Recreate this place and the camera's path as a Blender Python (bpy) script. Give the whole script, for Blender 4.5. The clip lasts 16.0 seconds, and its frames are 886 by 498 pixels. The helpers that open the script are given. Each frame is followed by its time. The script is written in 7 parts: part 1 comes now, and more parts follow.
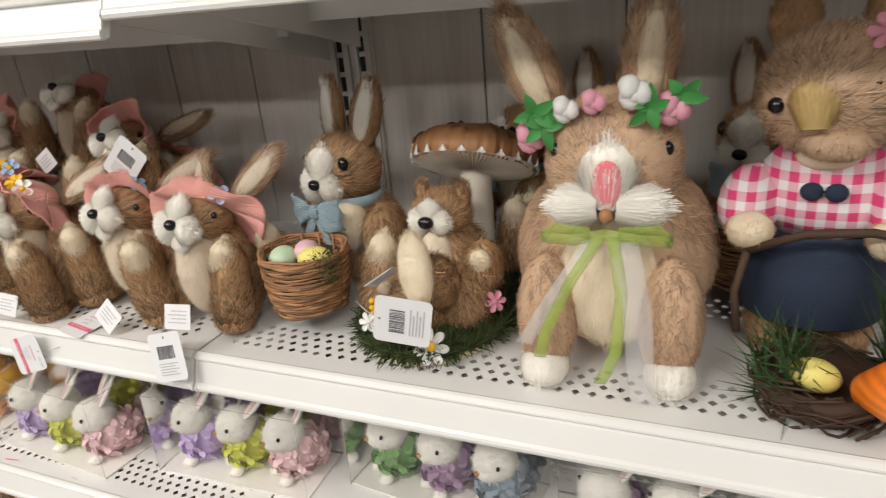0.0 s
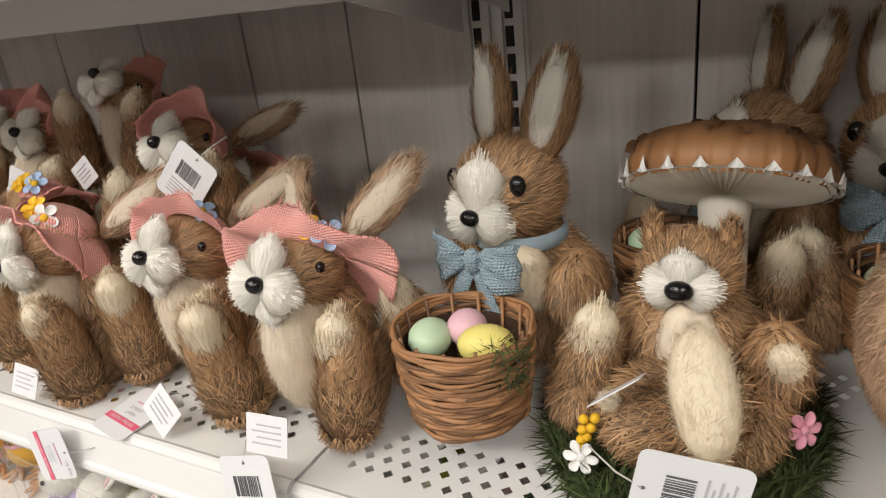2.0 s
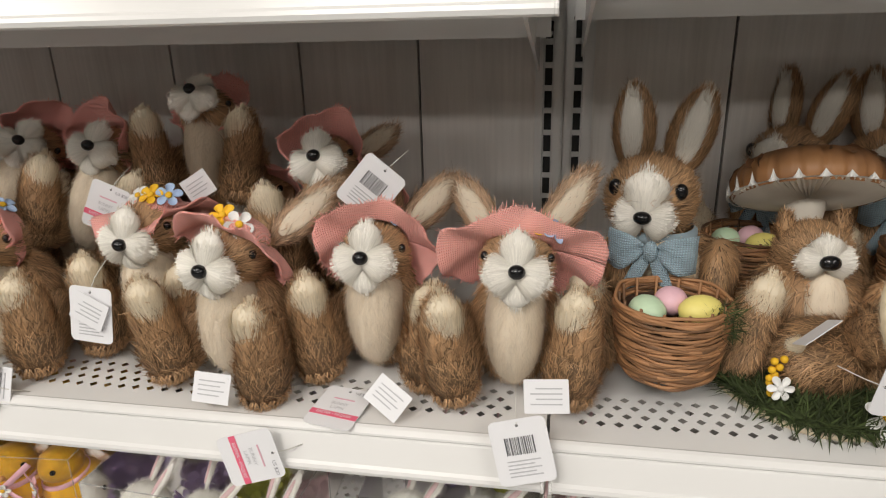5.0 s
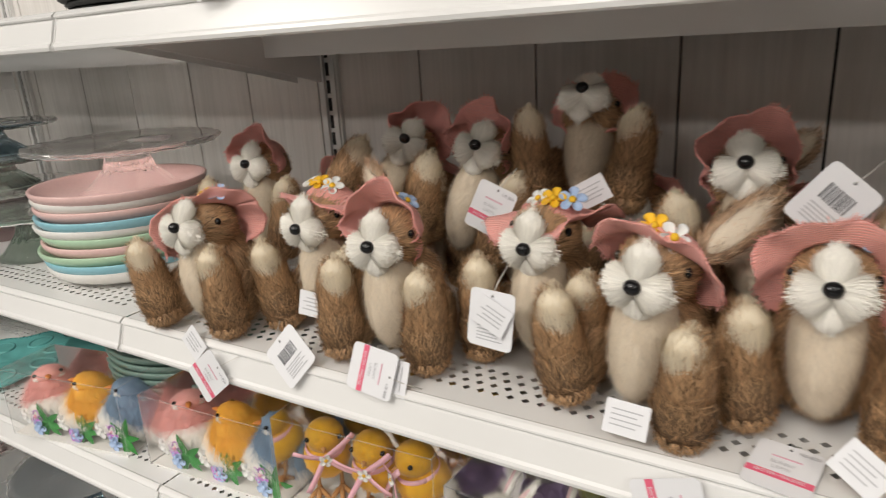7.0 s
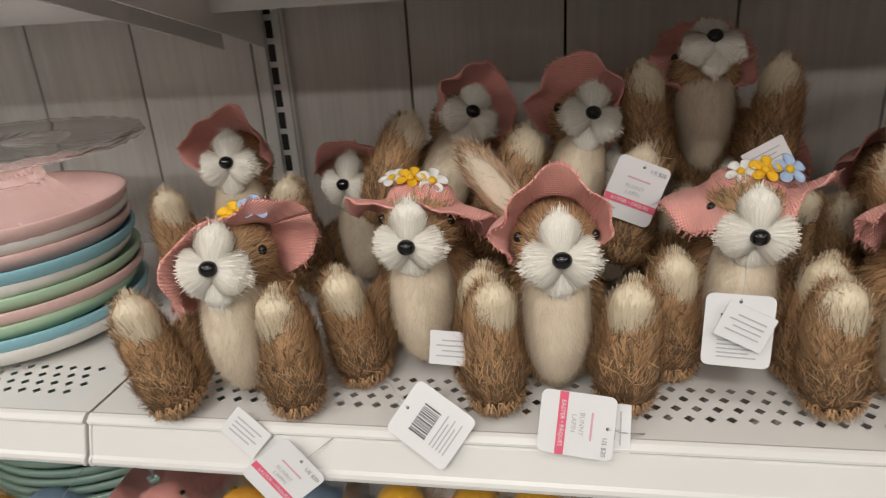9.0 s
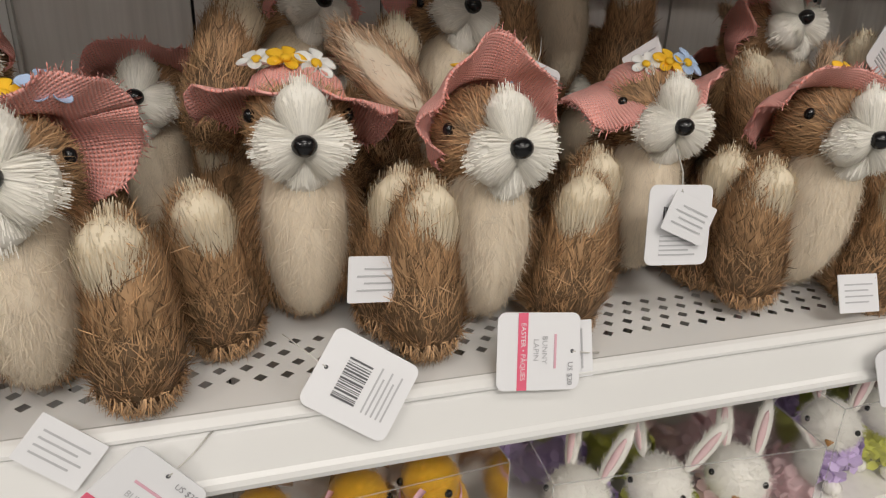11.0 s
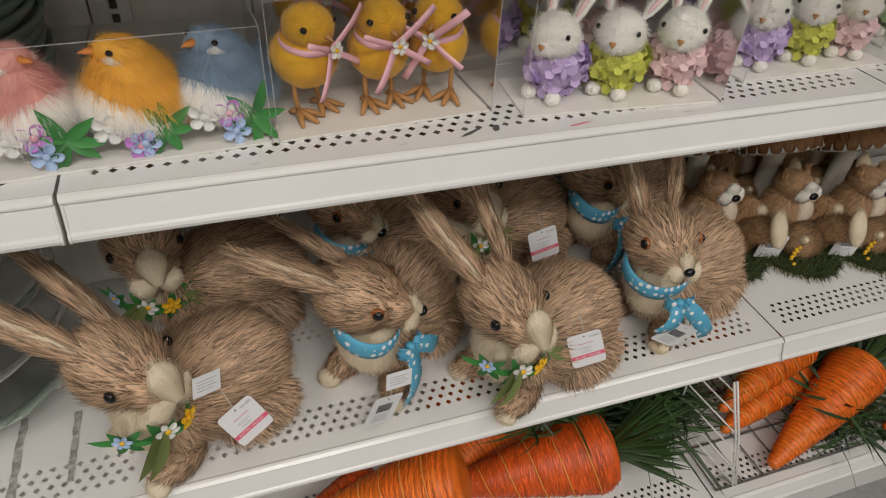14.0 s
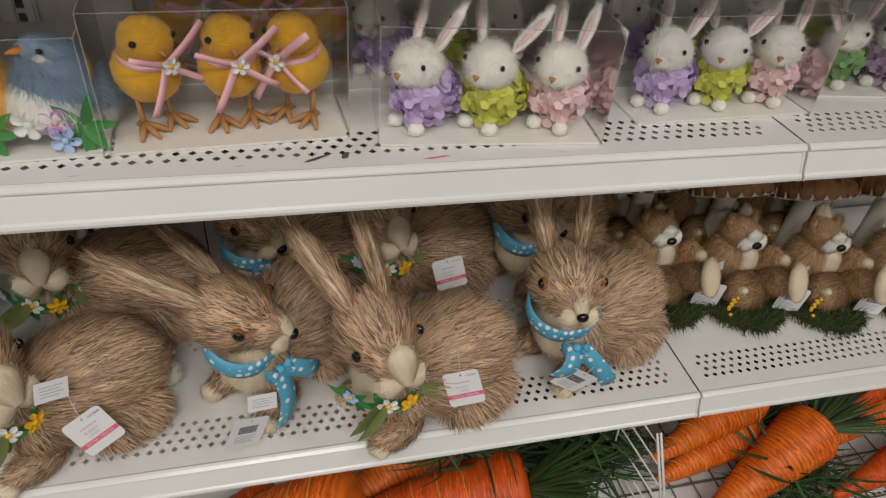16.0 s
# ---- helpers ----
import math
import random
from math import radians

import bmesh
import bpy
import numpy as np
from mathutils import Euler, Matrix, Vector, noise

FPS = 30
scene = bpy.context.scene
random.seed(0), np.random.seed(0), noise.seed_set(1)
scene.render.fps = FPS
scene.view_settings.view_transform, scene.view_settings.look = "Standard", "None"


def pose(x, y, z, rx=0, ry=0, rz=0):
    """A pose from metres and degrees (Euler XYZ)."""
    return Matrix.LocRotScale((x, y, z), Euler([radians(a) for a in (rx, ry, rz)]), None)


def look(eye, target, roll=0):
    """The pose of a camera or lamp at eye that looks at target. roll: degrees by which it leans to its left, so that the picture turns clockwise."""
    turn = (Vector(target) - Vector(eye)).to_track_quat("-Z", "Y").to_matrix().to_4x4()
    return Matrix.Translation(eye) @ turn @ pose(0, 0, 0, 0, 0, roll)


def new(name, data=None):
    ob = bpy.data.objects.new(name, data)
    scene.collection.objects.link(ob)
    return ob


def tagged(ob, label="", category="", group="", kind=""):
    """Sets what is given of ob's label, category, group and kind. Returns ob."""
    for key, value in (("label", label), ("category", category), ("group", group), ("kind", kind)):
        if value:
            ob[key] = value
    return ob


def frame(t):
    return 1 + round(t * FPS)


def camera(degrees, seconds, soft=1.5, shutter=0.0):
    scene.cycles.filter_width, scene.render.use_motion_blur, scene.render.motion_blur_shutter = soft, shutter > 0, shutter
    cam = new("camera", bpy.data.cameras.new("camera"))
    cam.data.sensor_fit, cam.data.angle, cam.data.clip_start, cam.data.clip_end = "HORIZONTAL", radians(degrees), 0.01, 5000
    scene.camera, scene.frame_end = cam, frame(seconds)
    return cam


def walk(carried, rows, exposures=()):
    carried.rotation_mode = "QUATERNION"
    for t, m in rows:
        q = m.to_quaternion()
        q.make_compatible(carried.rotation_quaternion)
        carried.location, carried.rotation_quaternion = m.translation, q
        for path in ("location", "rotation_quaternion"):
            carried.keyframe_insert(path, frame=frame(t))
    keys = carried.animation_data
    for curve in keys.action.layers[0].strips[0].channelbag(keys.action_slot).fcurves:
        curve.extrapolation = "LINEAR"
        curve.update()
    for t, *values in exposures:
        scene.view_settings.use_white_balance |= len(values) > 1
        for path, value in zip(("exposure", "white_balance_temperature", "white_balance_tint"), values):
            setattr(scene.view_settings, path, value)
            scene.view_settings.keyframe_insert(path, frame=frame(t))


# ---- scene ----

# ---------------------------------------------------------------- camera
cam = camera(68.0, 16.0, soft=1.1, shutter=0.2)
ROWS = [
    (0, (1.414, -0.46, 1.599), (0.657, 1.243, 0.872), -5.1),
    (0.5, (1.353, -0.428, 1.58), (0.454, 1.198, 0.839), -5.3),
    (1, (1.264, -0.365, 1.572), (0.363, 1.256, 0.823), -5.8),
    (1.5, (1.225, -0.303, 1.571), (0.345, 1.322, 0.806), -6.3),
    (2, (1.192, -0.262, 1.565), (0.294, 1.367, 0.83), -6.4),
    (2.5, (1.154, -0.262, 1.561), (0.288, 1.39, 0.839), -4.7),
    (3, (1.094, -0.302, 1.569), (0.445, 1.439, 0.828), -3.8),
    (5.5, (0.886, -0.464, 1.593), (0.544, 1.402, 0.96), -1.4),
    (6, (0.859, -0.468, 1.601), (0.229, 1.342, 1.028), -2.5),
    (6.5, (0.83, -0.473, 1.592), (-0.006, 1.257, 1.038), -4.1),
    (7, (0.744, -0.443, 1.571), (-0.256, 1.182, 0.97), -3.4),
    (7.5, (0.608, -0.378, 1.568), (-0.495, 1.164, 0.931), -4.5),
    (8, (0.553, -0.345, 1.558), (-0.599, 1.162, 0.923), -5.1),
    (8.5, (0.487, -0.357, 1.555), (-0.419, 1.293, 0.877), -5.0),
    (9, (0.377, -0.399, 1.564), (0.032, 1.436, 0.848), -3.8),
    (11.5, (0.224, -0.297, 1.445), (0.828, 1.458, 0.698), 1.3),
    (12, (0.201, -0.39, 1.421), (0.821, 1.3, 0.549), 0.5),
    (12.5, (0.165, -0.464, 1.378), (0.782, 1.118, 0.322), 2.3),
    (13, (0.149, -0.49, 1.345), (0.751, 1.018, 0.177), 3.7),
    (13.5, (0.145, -0.502, 1.335), (0.711, 0.96, 0.093), 3.5),
    (14, (0.145, -0.522, 1.334), (0.699, 0.937, 0.083), 3.7),
    (14.5, (0.146, -0.53, 1.34), (0.722, 0.936, 0.108), 4.3),
    (15, (0.175, -0.527, 1.347), (0.741, 0.959, 0.135), 4.2),
    (15.5, (0.248, -0.523, 1.355), (0.749, 0.979, 0.133), 5.3),
    (16, (0.343, -0.541, 1.35), (0.786, 0.965, 0.111), 5.6),
]
walk(cam, [(t, look(eye, target, roll)) for t, eye, target, roll in ROWS], exposures=[(0, 0.14), (1.6, 0.14), (2.4, 0.34), (3, 0.42), (5.5, -0.10), (7, -0.06), (9, -0.24), (11.5, -0.36), (12.5, -0.60), (14.5, -0.54), (16, -0.56)])

# ---------------------------------------------------------------- plan, in metres
L = 0.914                      # width of a bay
Z_A, Z_B, Z_C, Z_D = 0.607, 1.016, 1.265, 1.625
Z_BASE = 0.19
BACK = 0.405                   # face of the back panels
CEIL = 3.3
FRONT_Y = {"base": -0.06, "a": -0.02, "b": 0.0, "c": 0.0, "d": 0.0}   # front edge of each level
STEP = 0.016                   # the top shelf hangs a little higher from the second bay on
LEVELS = {"base": Z_BASE, "a": Z_A, "b": Z_B, "c": Z_C, "d": Z_D}

# ---------------------------------------------------------------- light
world = bpy.data.worlds.new("world")
scene.world = world
world.use_nodes = True
world.node_tree.nodes["Background"].inputs[0].default_value = (0.9, 0.95, 1.0, 1)
world.node_tree.nodes["Background"].inputs[1].default_value = 0.1


def strip_light(x, y, power, length=1.2, width=0.3):
    data = bpy.data.lights.new("fluorescent_light", "AREA")
    data.shape, data.size, data.size_y, data.energy = "RECTANGLE", length, width, power
    data.color = (1.0, 0.945, 0.88)
    ob = new("fluorescent_light", data)
    ob.matrix_basis = pose(x, y, CEIL - 0.02)
    return ob


for sx, k in ((-2.2, 0.95), (0.2, 1.05), (2.6, 0.70)):
    strip_light(sx, -1.15, 12 * k, 1.2, 0.5)
    strip_light(sx, -2.35, 58 * k, 1.2, 0.5)
    strip_light(sx, -5.80, 60 * k, 1.2, 0.5)

# ---------------------------------------------------------------- materials
def rgb(c):
    return (c[0], c[1], c[2], 1)


def material(name, colour, rough=0.6, metal=0.0, vary=0.15, grain=0.0, scale=40.0, bump=0.0, spread="island", second=None, mix_scale=6.0, mix_amount=0.0, stretch=(1, 1, 1), sheen=0.0):
    """A node material: base colour, two scales of noise, random shade for each strand or object, fine relief."""
    m = bpy.data.materials.new(name)
    m.use_nodes = True
    nt = m.node_tree
    n, lk = nt.nodes, nt.links
    b = n["Principled BSDF"]
    b.inputs["Roughness"].default_value = rough
    b.inputs["Metallic"].default_value = metal
    if sheen:
        b.inputs["Sheen Weight"].default_value = sheen
    tc = n.new("ShaderNodeTexCoord")
    mp = n.new("ShaderNodeMapping")
    mp.inputs["Scale"].default_value = stretch
    lk.new(tc.outputs["Object"], mp.inputs["Vector"])
    base = n.new("ShaderNodeRGB")
    base.outputs[0].default_value = rgb(colour)
    out = base.outputs[0]
    if second:
        big = n.new("ShaderNodeTexNoise")
        big.inputs["Scale"].default_value = mix_scale
        big.inputs["Detail"].default_value = 4
        lk.new(mp.outputs[0], big.inputs["Vector"])
        ramp = n.new("ShaderNodeValToRGB")
        ramp.color_ramp.elements[0].position, ramp.color_ramp.elements[1].position = 0.42, 0.66
        lk.new(big.outputs[0], ramp.inputs[0])
        fac = n.new("ShaderNodeMath")
        fac.operation = "MULTIPLY"
        fac.inputs[1].default_value = mix_amount
        lk.new(ramp.outputs[0], fac.inputs[0])
        mx = n.new("ShaderNodeMix")
        mx.data_type = "RGBA"
        mx.inputs[7].default_value = rgb(second)
        lk.new(fac.outputs[0], mx.inputs[0])
        lk.new(out, mx.inputs[6])
        out = mx.outputs[2]
    fine = n.new("ShaderNodeTexNoise")
    fine.inputs["Scale"].default_value = scale
    fine.inputs["Detail"].default_value = 5
    lk.new(mp.outputs[0], fine.inputs["Vector"])
    val = n.new("ShaderNodeMath")
    val.operation = "MULTIPLY_ADD"
    val.inputs[1].default_value = 2 * grain
    val.inputs[2].default_value = 1 - grain
    lk.new(fine.outputs[0], val.inputs[0])
    if vary:
        if spread == "island":
            src = n.new("ShaderNodeNewGeometry").outputs["Random Per Island"]
        else:
            src = n.new("ShaderNodeObjectInfo").outputs["Random"]
        rv = n.new("ShaderNodeMath")
        rv.operation = "MULTIPLY_ADD"
        rv.inputs[1].default_value = 2 * vary
        rv.inputs[2].default_value = -vary
        lk.new(src, rv.inputs[0])
        ad = n.new("ShaderNodeMath")
        lk.new(val.outputs[0], ad.inputs[0])
        lk.new(rv.outputs[0], ad.inputs[1])
        val = ad
    hsv = n.new("ShaderNodeHueSaturation")
    lk.new(out, hsv.inputs["Color"])
    lk.new(val.outputs[0], hsv.inputs["Value"])
    lk.new(hsv.outputs[0], b.inputs["Base Color"])
    if bump:
        bp = n.new("ShaderNodeBump")
        bp.inputs["Strength"].default_value = bump
        bp.inputs["Distance"].default_value = 0.002
        lk.new(fine.outputs[0], bp.inputs["Height"])
        lk.new(bp.outputs[0], b.inputs["Normal"])
    return m


M = {}
M["steel"] = material("white_enamel_steel", (0.81, 0.805, 0.79), 0.24, vary=0.0, grain=0.03, scale=9, second=(0.68, 0.67, 0.65), mix_scale=3.0, mix_amount=0.25)
M["plank"] = material("whitewashed_wood", (0.82, 0.79, 0.755), 0.7, vary=0.06, grain=0.16, scale=22, bump=0.25, spread="object", second=(0.68, 0.645, 0.605), mix_scale=5, mix_amount=0.5, stretch=(7, 1, 0.35))
# near-black: shade inside the post slots, and the backing behind plank joints
M["dark"] = material("dark_gap", (0.02, 0.02, 0.02), 0.8, vary=0.0)
M["floor"] = material("speckled_vinyl", (0.27, 0.275, 0.27), 0.45, vary=0.0, grain=0.12, scale=160, second=(0.17, 0.175, 0.175), mix_scale=60, mix_amount=0.5)
M["wall"] = material("closing_wall_grey", (0.20, 0.19, 0.175), 0.8, vary=0.0, grain=0.04)
M["ceiling"] = material("ceiling_tile", (0.38, 0.38, 0.37), 0.9, vary=0.0, grain=0.05)
M["fur"] = material("brown_sisal", (0.42, 0.255, 0.132), 0.6, vary=0.72, grain=0.2, scale=60)
M["fur_light"] = material("pale_brown_sisal", (0.48, 0.325, 0.210), 0.6, vary=0.72, grain=0.2, scale=60)
M["fur_plush"] = material("pale_brown_clipped_straw", (0.50, 0.335, 0.215), 0.7, vary=0.5, grain=0.12, scale=60)
M["cream"] = material("cream_sisal", (0.78, 0.665, 0.49), 0.6, vary=0.18, grain=0.06, scale=60)
M["white_fur"] = material("white_bristle", (0.88, 0.85, 0.78), 0.6, vary=0.12, grain=0.04, scale=60)
M["belly"] = material("cream_clipped_fibre", (0.76, 0.66, 0.52), 0.7, vary=0.14, grain=0.05, scale=60)
M["pad"] = material("cream_clipped_pad", (0.80, 0.70, 0.53), 0.7, vary=0.10, grain=0.05, scale=60)
M["black"] = material("black_glossy_plastic", (0.006, 0.006, 0.007), 0.18, vary=0.0)
M["card"] = material("white_card", (0.80, 0.80, 0.82), 0.45, vary=0.0, grain=0.01)
M["pink_band"] = material("pink_print", (0.78, 0.13, 0.22), 0.45, vary=0.0)
M["ink"] = material("grey_print", (0.10, 0.10, 0.11), 0.6, vary=0.0)
M["ink_soft"] = material("pale_grey_print", (0.50, 0.50, 0.52), 0.6, vary=0.0)
M["rose_print"] = material("rose_print", (0.72, 0.42, 0.50), 0.5, vary=0.0)
M["ink_mid"] = material("mid_grey_print", (0.25, 0.25, 0.27), 0.5, vary=0.0)
M["thread"] = material("clear_thread", (0.6, 0.58, 0.54), 0.4, vary=0.0)


def burlap(name, colour, scale=150.0):
    """Woven cloth: two crossed sets of threads."""
    m = material(name, colour, 0.85, vary=0.0, grain=0.16, scale=90, sheen=0.2)
    nt = m.node_tree
    n, lk = nt.nodes, nt.links
    uv = n.new("ShaderNodeTexCoord")
    waves = []
    for axis in ("X", "Y"):
        w = n.new("ShaderNodeTexWave")
        w.bands_direction = axis
        w.inputs["Scale"].default_value = scale
        w.inputs["Distortion"].default_value = 0.6
        lk.new(uv.outputs["UV"], w.inputs["Vector"])
        waves.append(w)
    mul = n.new("ShaderNodeMath")
    mul.operation = "MULTIPLY"
    lk.new(waves[0].outputs[1], mul.inputs[0])
    lk.new(waves[1].outputs[1], mul.inputs[1])
    bp = n.new("ShaderNodeBump")
    bp.inputs["Strength"].default_value = 0.9
    bp.inputs["Distance"].default_value = 0.0015
    lk.new(mul.outputs[0], bp.inputs["Height"])
    b = n["Principled BSDF"]
    lk.new(bp.outputs[0], b.inputs["Normal"])
    hsv = [x for x in n if x.bl_idname == "ShaderNodeHueSaturation"][0]
    sc = n.new("ShaderNodeMath")
    sc.operation = "MULTIPLY_ADD"
    sc.inputs[1].default_value = 0.35
    sc.inputs[2].default_value = 0.8
    lk.new(mul.outputs[0], sc.inputs[0])
    lk.new(sc.outputs[0], hsv.inputs["Saturation"])
    old = hsv.inputs["Value"].links[0].from_socket
    tone = n.new("ShaderNodeMath")
    tone.operation = "MULTIPLY_ADD"
    tone.inputs[1].default_value = 0.55
    tone.inputs[2].default_value = 0.90
    lk.new(mul.outputs[0], tone.inputs[0])
    both = n.new("ShaderNodeMath")
    both.operation = "MULTIPLY"
    lk.new(tone.outputs[0], both.inputs[0])
    lk.new(old, both.inputs[1])
    lk.new(both.outputs[0], hsv.inputs["Value"])
    return m


M["pink_burlap"] = burlap("pink_burlap", (0.96, 0.37, 0.31))
M["blue_burlap"] = burlap("blue_burlap", (0.30, 0.43, 0.51))

# ---------------------------------------------------------------- mesh tools
RNG = np.random.default_rng(7)
CACHE = {}


class Build:
    """Collects vertices and faces; finish() makes one mesh."""

    def __init__(self):
        self.v, self.f, self.n, self.uv = [], [], 0, {}

    def add(self, verts, faces):
        verts = np.asarray(verts, float).reshape(-1, 3)
        self.v.append(verts)
        off = self.n
        self.f.extend([tuple(int(i) + off for i in q) for q in faces])
        self.n += len(verts)
        return off

    def box(self, lo, hi, m=None):
        (a, b, c), (d, e, f) = lo, hi
        v = np.array([(x, y, z) for x in (a, d) for y in (b, e) for z in (c, f)], float)
        if m is not None:
            v = np.array([m @ Vector(p) for p in v])
        self.add(v, [(0, 1, 3, 2), (4, 6, 7, 5), (0, 4, 5, 1), (2, 3, 7, 6), (0, 2, 6, 4), (1, 5, 7, 3)])

    def ball(self, c, r, rot=None, rings=10, segs=16, lump=0.0, seed=0):
        u = np.linspace(0, math.pi, rings + 1)[1:-1]
        w = np.linspace(0, 2 * math.pi, segs, endpoint=False)
        p = [(0, 0, 1)] + [(math.sin(a) * math.cos(b), math.sin(a) * math.sin(b), math.cos(a)) for a in u for b in w] + [(0, 0, -1)]
        p = np.array(p)
        k = np.ones(len(p))
        if lump:
            k = np.array([1 + lump * noise.noise(Vector(q) * 2.2 + Vector((seed, 0, 0))) for q in p])
        q = p * k[:, None] * np.asarray(r if np.ndim(r) else (r, r, r), float)
        if rot is not None:
            q = q @ np.array(rot.to_3x3()).T
        q = q + np.asarray(c, float)
        f = []
        last = len(p) - 1
        for j in range(segs):
            f.append((0, 1 + j, 1 + (j + 1) % segs))
            f.append((last, last - segs + (j + 1) % segs, last - segs + j))
        for i in range(rings - 2):
            for j in range(segs):
                a, b = 1 + i * segs + j, 1 + i * segs + (j + 1) % segs
                f.append((a, a + segs, b + segs, b))
        self.add(q, f)

    def spin(self, profile, segs=32, c=(0, 0, 0), m=None):
        """A profile of (radius, height), turned round z."""
        w = np.linspace(0, 2 * math.pi, segs, endpoint=False)
        v = np.array([(r * math.cos(a), r * math.sin(a), z) for r, z in profile for a in w]) + np.asarray(c, float)
        if m is not None:
            v = np.array([m @ Vector(p) for p in v])
        f = []
        for i in range(len(profile) - 1):
            for j in range(segs):
                a, b = i * segs + j, i * segs + (j + 1) % segs
                f.append((a, b, b + segs, a + segs))
        self.add(v, f)

    def tube(self, pts, r, segs=7, taper=None):
        pts = [Vector(p) for p in pts]
        n = len(pts)
        v = []
        for i, p in enumerate(pts):
            d = (pts[min(i + 1, n - 1)] - pts[max(i - 1, 0)]).normalized()
            a = d.orthogonal().normalized() if i == 0 else (a - d * a.dot(d)).normalized()
            b = d.cross(a)
            k = r if taper is None else r * taper[i]
            for j in range(segs):
                t = 2 * math.pi * j / segs
                v.append(p + (a * math.cos(t) + b * math.sin(t)) * k)
        f = [(i * segs + j, i * segs + (j + 1) % segs, (i + 1) * segs + (j + 1) % segs, (i + 1) * segs + j) for i in range(n - 1) for j in range(segs)]
        f.append(tuple(range(segs))[::-1])
        f.append(tuple(range((n - 1) * segs, n * segs)))
        self.add(v, f)

    def sheet(self, grid):
        """A grid of points [i][j]."""
        g = np.asarray(grid, float)
        a, b = g.shape[:2]
        self.add(g.reshape(-1, 3), [(i * b + j, i * b + j + 1, (i + 1) * b + j + 1, (i + 1) * b + j) for i in range(a - 1) for j in range(b - 1)])

    def straw(self, c, r, rot, count, length, width, flow, lift=0.25, keep=None, wild=0.25, seed=1):
        """Flat strands that lie on an ellipsoid, combed along flow."""
        g = np.random.default_rng(seed)
        if 0.0007 <= width <= 0.0011:
            count, width, lift = int(count * 1.45), width * 0.70, lift * 0.8
        p = g.normal(size=(count, 3))
        p /= np.linalg.norm(p, axis=1)[:, None]
        if keep is not None:
            p = p[keep(p)]
        r = np.asarray(r if np.ndim(r) else (r, r, r), float)
        nrm = p / r
        nrm /= np.linalg.norm(nrm, axis=1)[:, None]
        pos = p * r
        if rot is not None:
            k = np.array(rot.to_3x3())
            pos, nrm = pos @ k.T, nrm @ k.T
        fl = np.asarray(flow, float)[None, :] + g.normal(size=pos.shape) * wild
        tan = fl - nrm * np.sum(fl * nrm, axis=1)[:, None]
        tan /= np.linalg.norm(tan, axis=1)[:, None] + 1e-9
        side = np.cross(nrm, tan)
        ln = length * g.uniform(0.55, 1.3, size=(len(p), 1))
        wd = width * g.uniform(0.6, 1.3, size=(len(p), 1))
        lf = lift * g.uniform(-0.1, 1.3, size=(len(p), 1)) ** 1 * 0.62
        pos = pos + np.asarray(c, float)
        a = pos - side * wd - nrm * 0.001
        b = pos + side * wd - nrm * 0.001
        t = pos + tan * ln + nrm * ln * lf
        v = np.stack([a, b, t], axis=1).reshape(-1, 3)
        off = self.n
        self.v.append(v)
        idx = np.arange(len(p)) * 3 + off
        self.f.extend(zip(idx.tolist(), (idx + 1).tolist(), (idx + 2).tolist()))
        self.n += len(v)

    def fur(self, c, r, rot=None, count=1500, length=0.016, width=0.0007, flow=(0, 0, -1), lift=0.25, wild=0.3, keep=None, seed=1, rings=10, segs=14):
        self.ball(c, r, rot, rings, segs, 0.06, seed)
        self.straw(c, r, rot, count, length, width, flow, lift, keep, wild, seed)

    def brush(self, base, axis, length, r0, r1, flat=0.6, count=420, width=0.0006, seed=1, stray=0.045):
        """A bundle of bristles that fans out from base and is cut off at its end."""
        g = np.random.default_rng(seed)
        d = Vector(axis).normalized()
        thin = (Vector((0, 1, 0)) - d * d.y).normalized()
        wide = d.cross(thin)
        o, d, thin, wide = (np.array(q) for q in (Vector(base), d, thin, wide))
        ang = np.linspace(0, 2 * math.pi, 12, endpoint=False)
        ring = wide[None, :] * np.cos(ang)[:, None] + thin[None, :] * np.sin(ang)[:, None] * flat
        v, f = [], []
        rows = ((0.0, r0), (0.2, r0 + (r1 - r0) * 0.42), (0.4, r0 + (r1 - r0) * 0.78), (0.58, r1 * 0.93), (0.74, r1 * 0.86), (0.88, r1 * 0.58), (0.95, r1 * 0.28), (0.97, 0.0005))
        for t, r in rows:
            v.append(o + d * length * t + ring * r)
        for i in range(len(rows) - 1):
            for j in range(12):
                k = (j + 1) % 12
                f.append((i * 12 + j, i * 12 + k, i * 12 + 12 + k, i * 12 + 12 + j))
        self.add(np.concatenate(v), f)
        if width > 0.0003:
            count, width, stray = int(count * 1.6), width * 0.55, stray * 0.7
        ph = g.uniform(0, 2 * math.pi, count)
        rho = np.where(g.uniform(size=count) < 0.7, g.uniform(0.88, 1.08, count), g.uniform(0.1, 0.9, count))
        out = (wide[None, :] * np.cos(ph)[:, None] + thin[None, :] * (np.sin(ph) * flat)[:, None]) * rho[:, None]
        tang = thin[None, :] * np.cos(ph)[:, None] - wide[None, :] * np.sin(ph)[:, None]
        far = np.where(g.uniform(size=count) < 0.5, g.uniform(0.55, 0.95, count), g.uniform(0.90, 1.12, count))
        root = o + out * r0 * 1.15
        tip = o + d[None, :] * (length * far * (1 - 0.40 * rho ** 3))[:, None] + out * (r0 + (r1 - r0) * far)[:, None] + g.normal(size=(count, 3)) * length * stray
        tri = np.stack([root, tip - tang * width, tip + tang * width], axis=1).reshape(-1, 3)
        self.add(tri, [(3 * i, 3 * i + 1, 3 * i + 2) for i in range(count)])

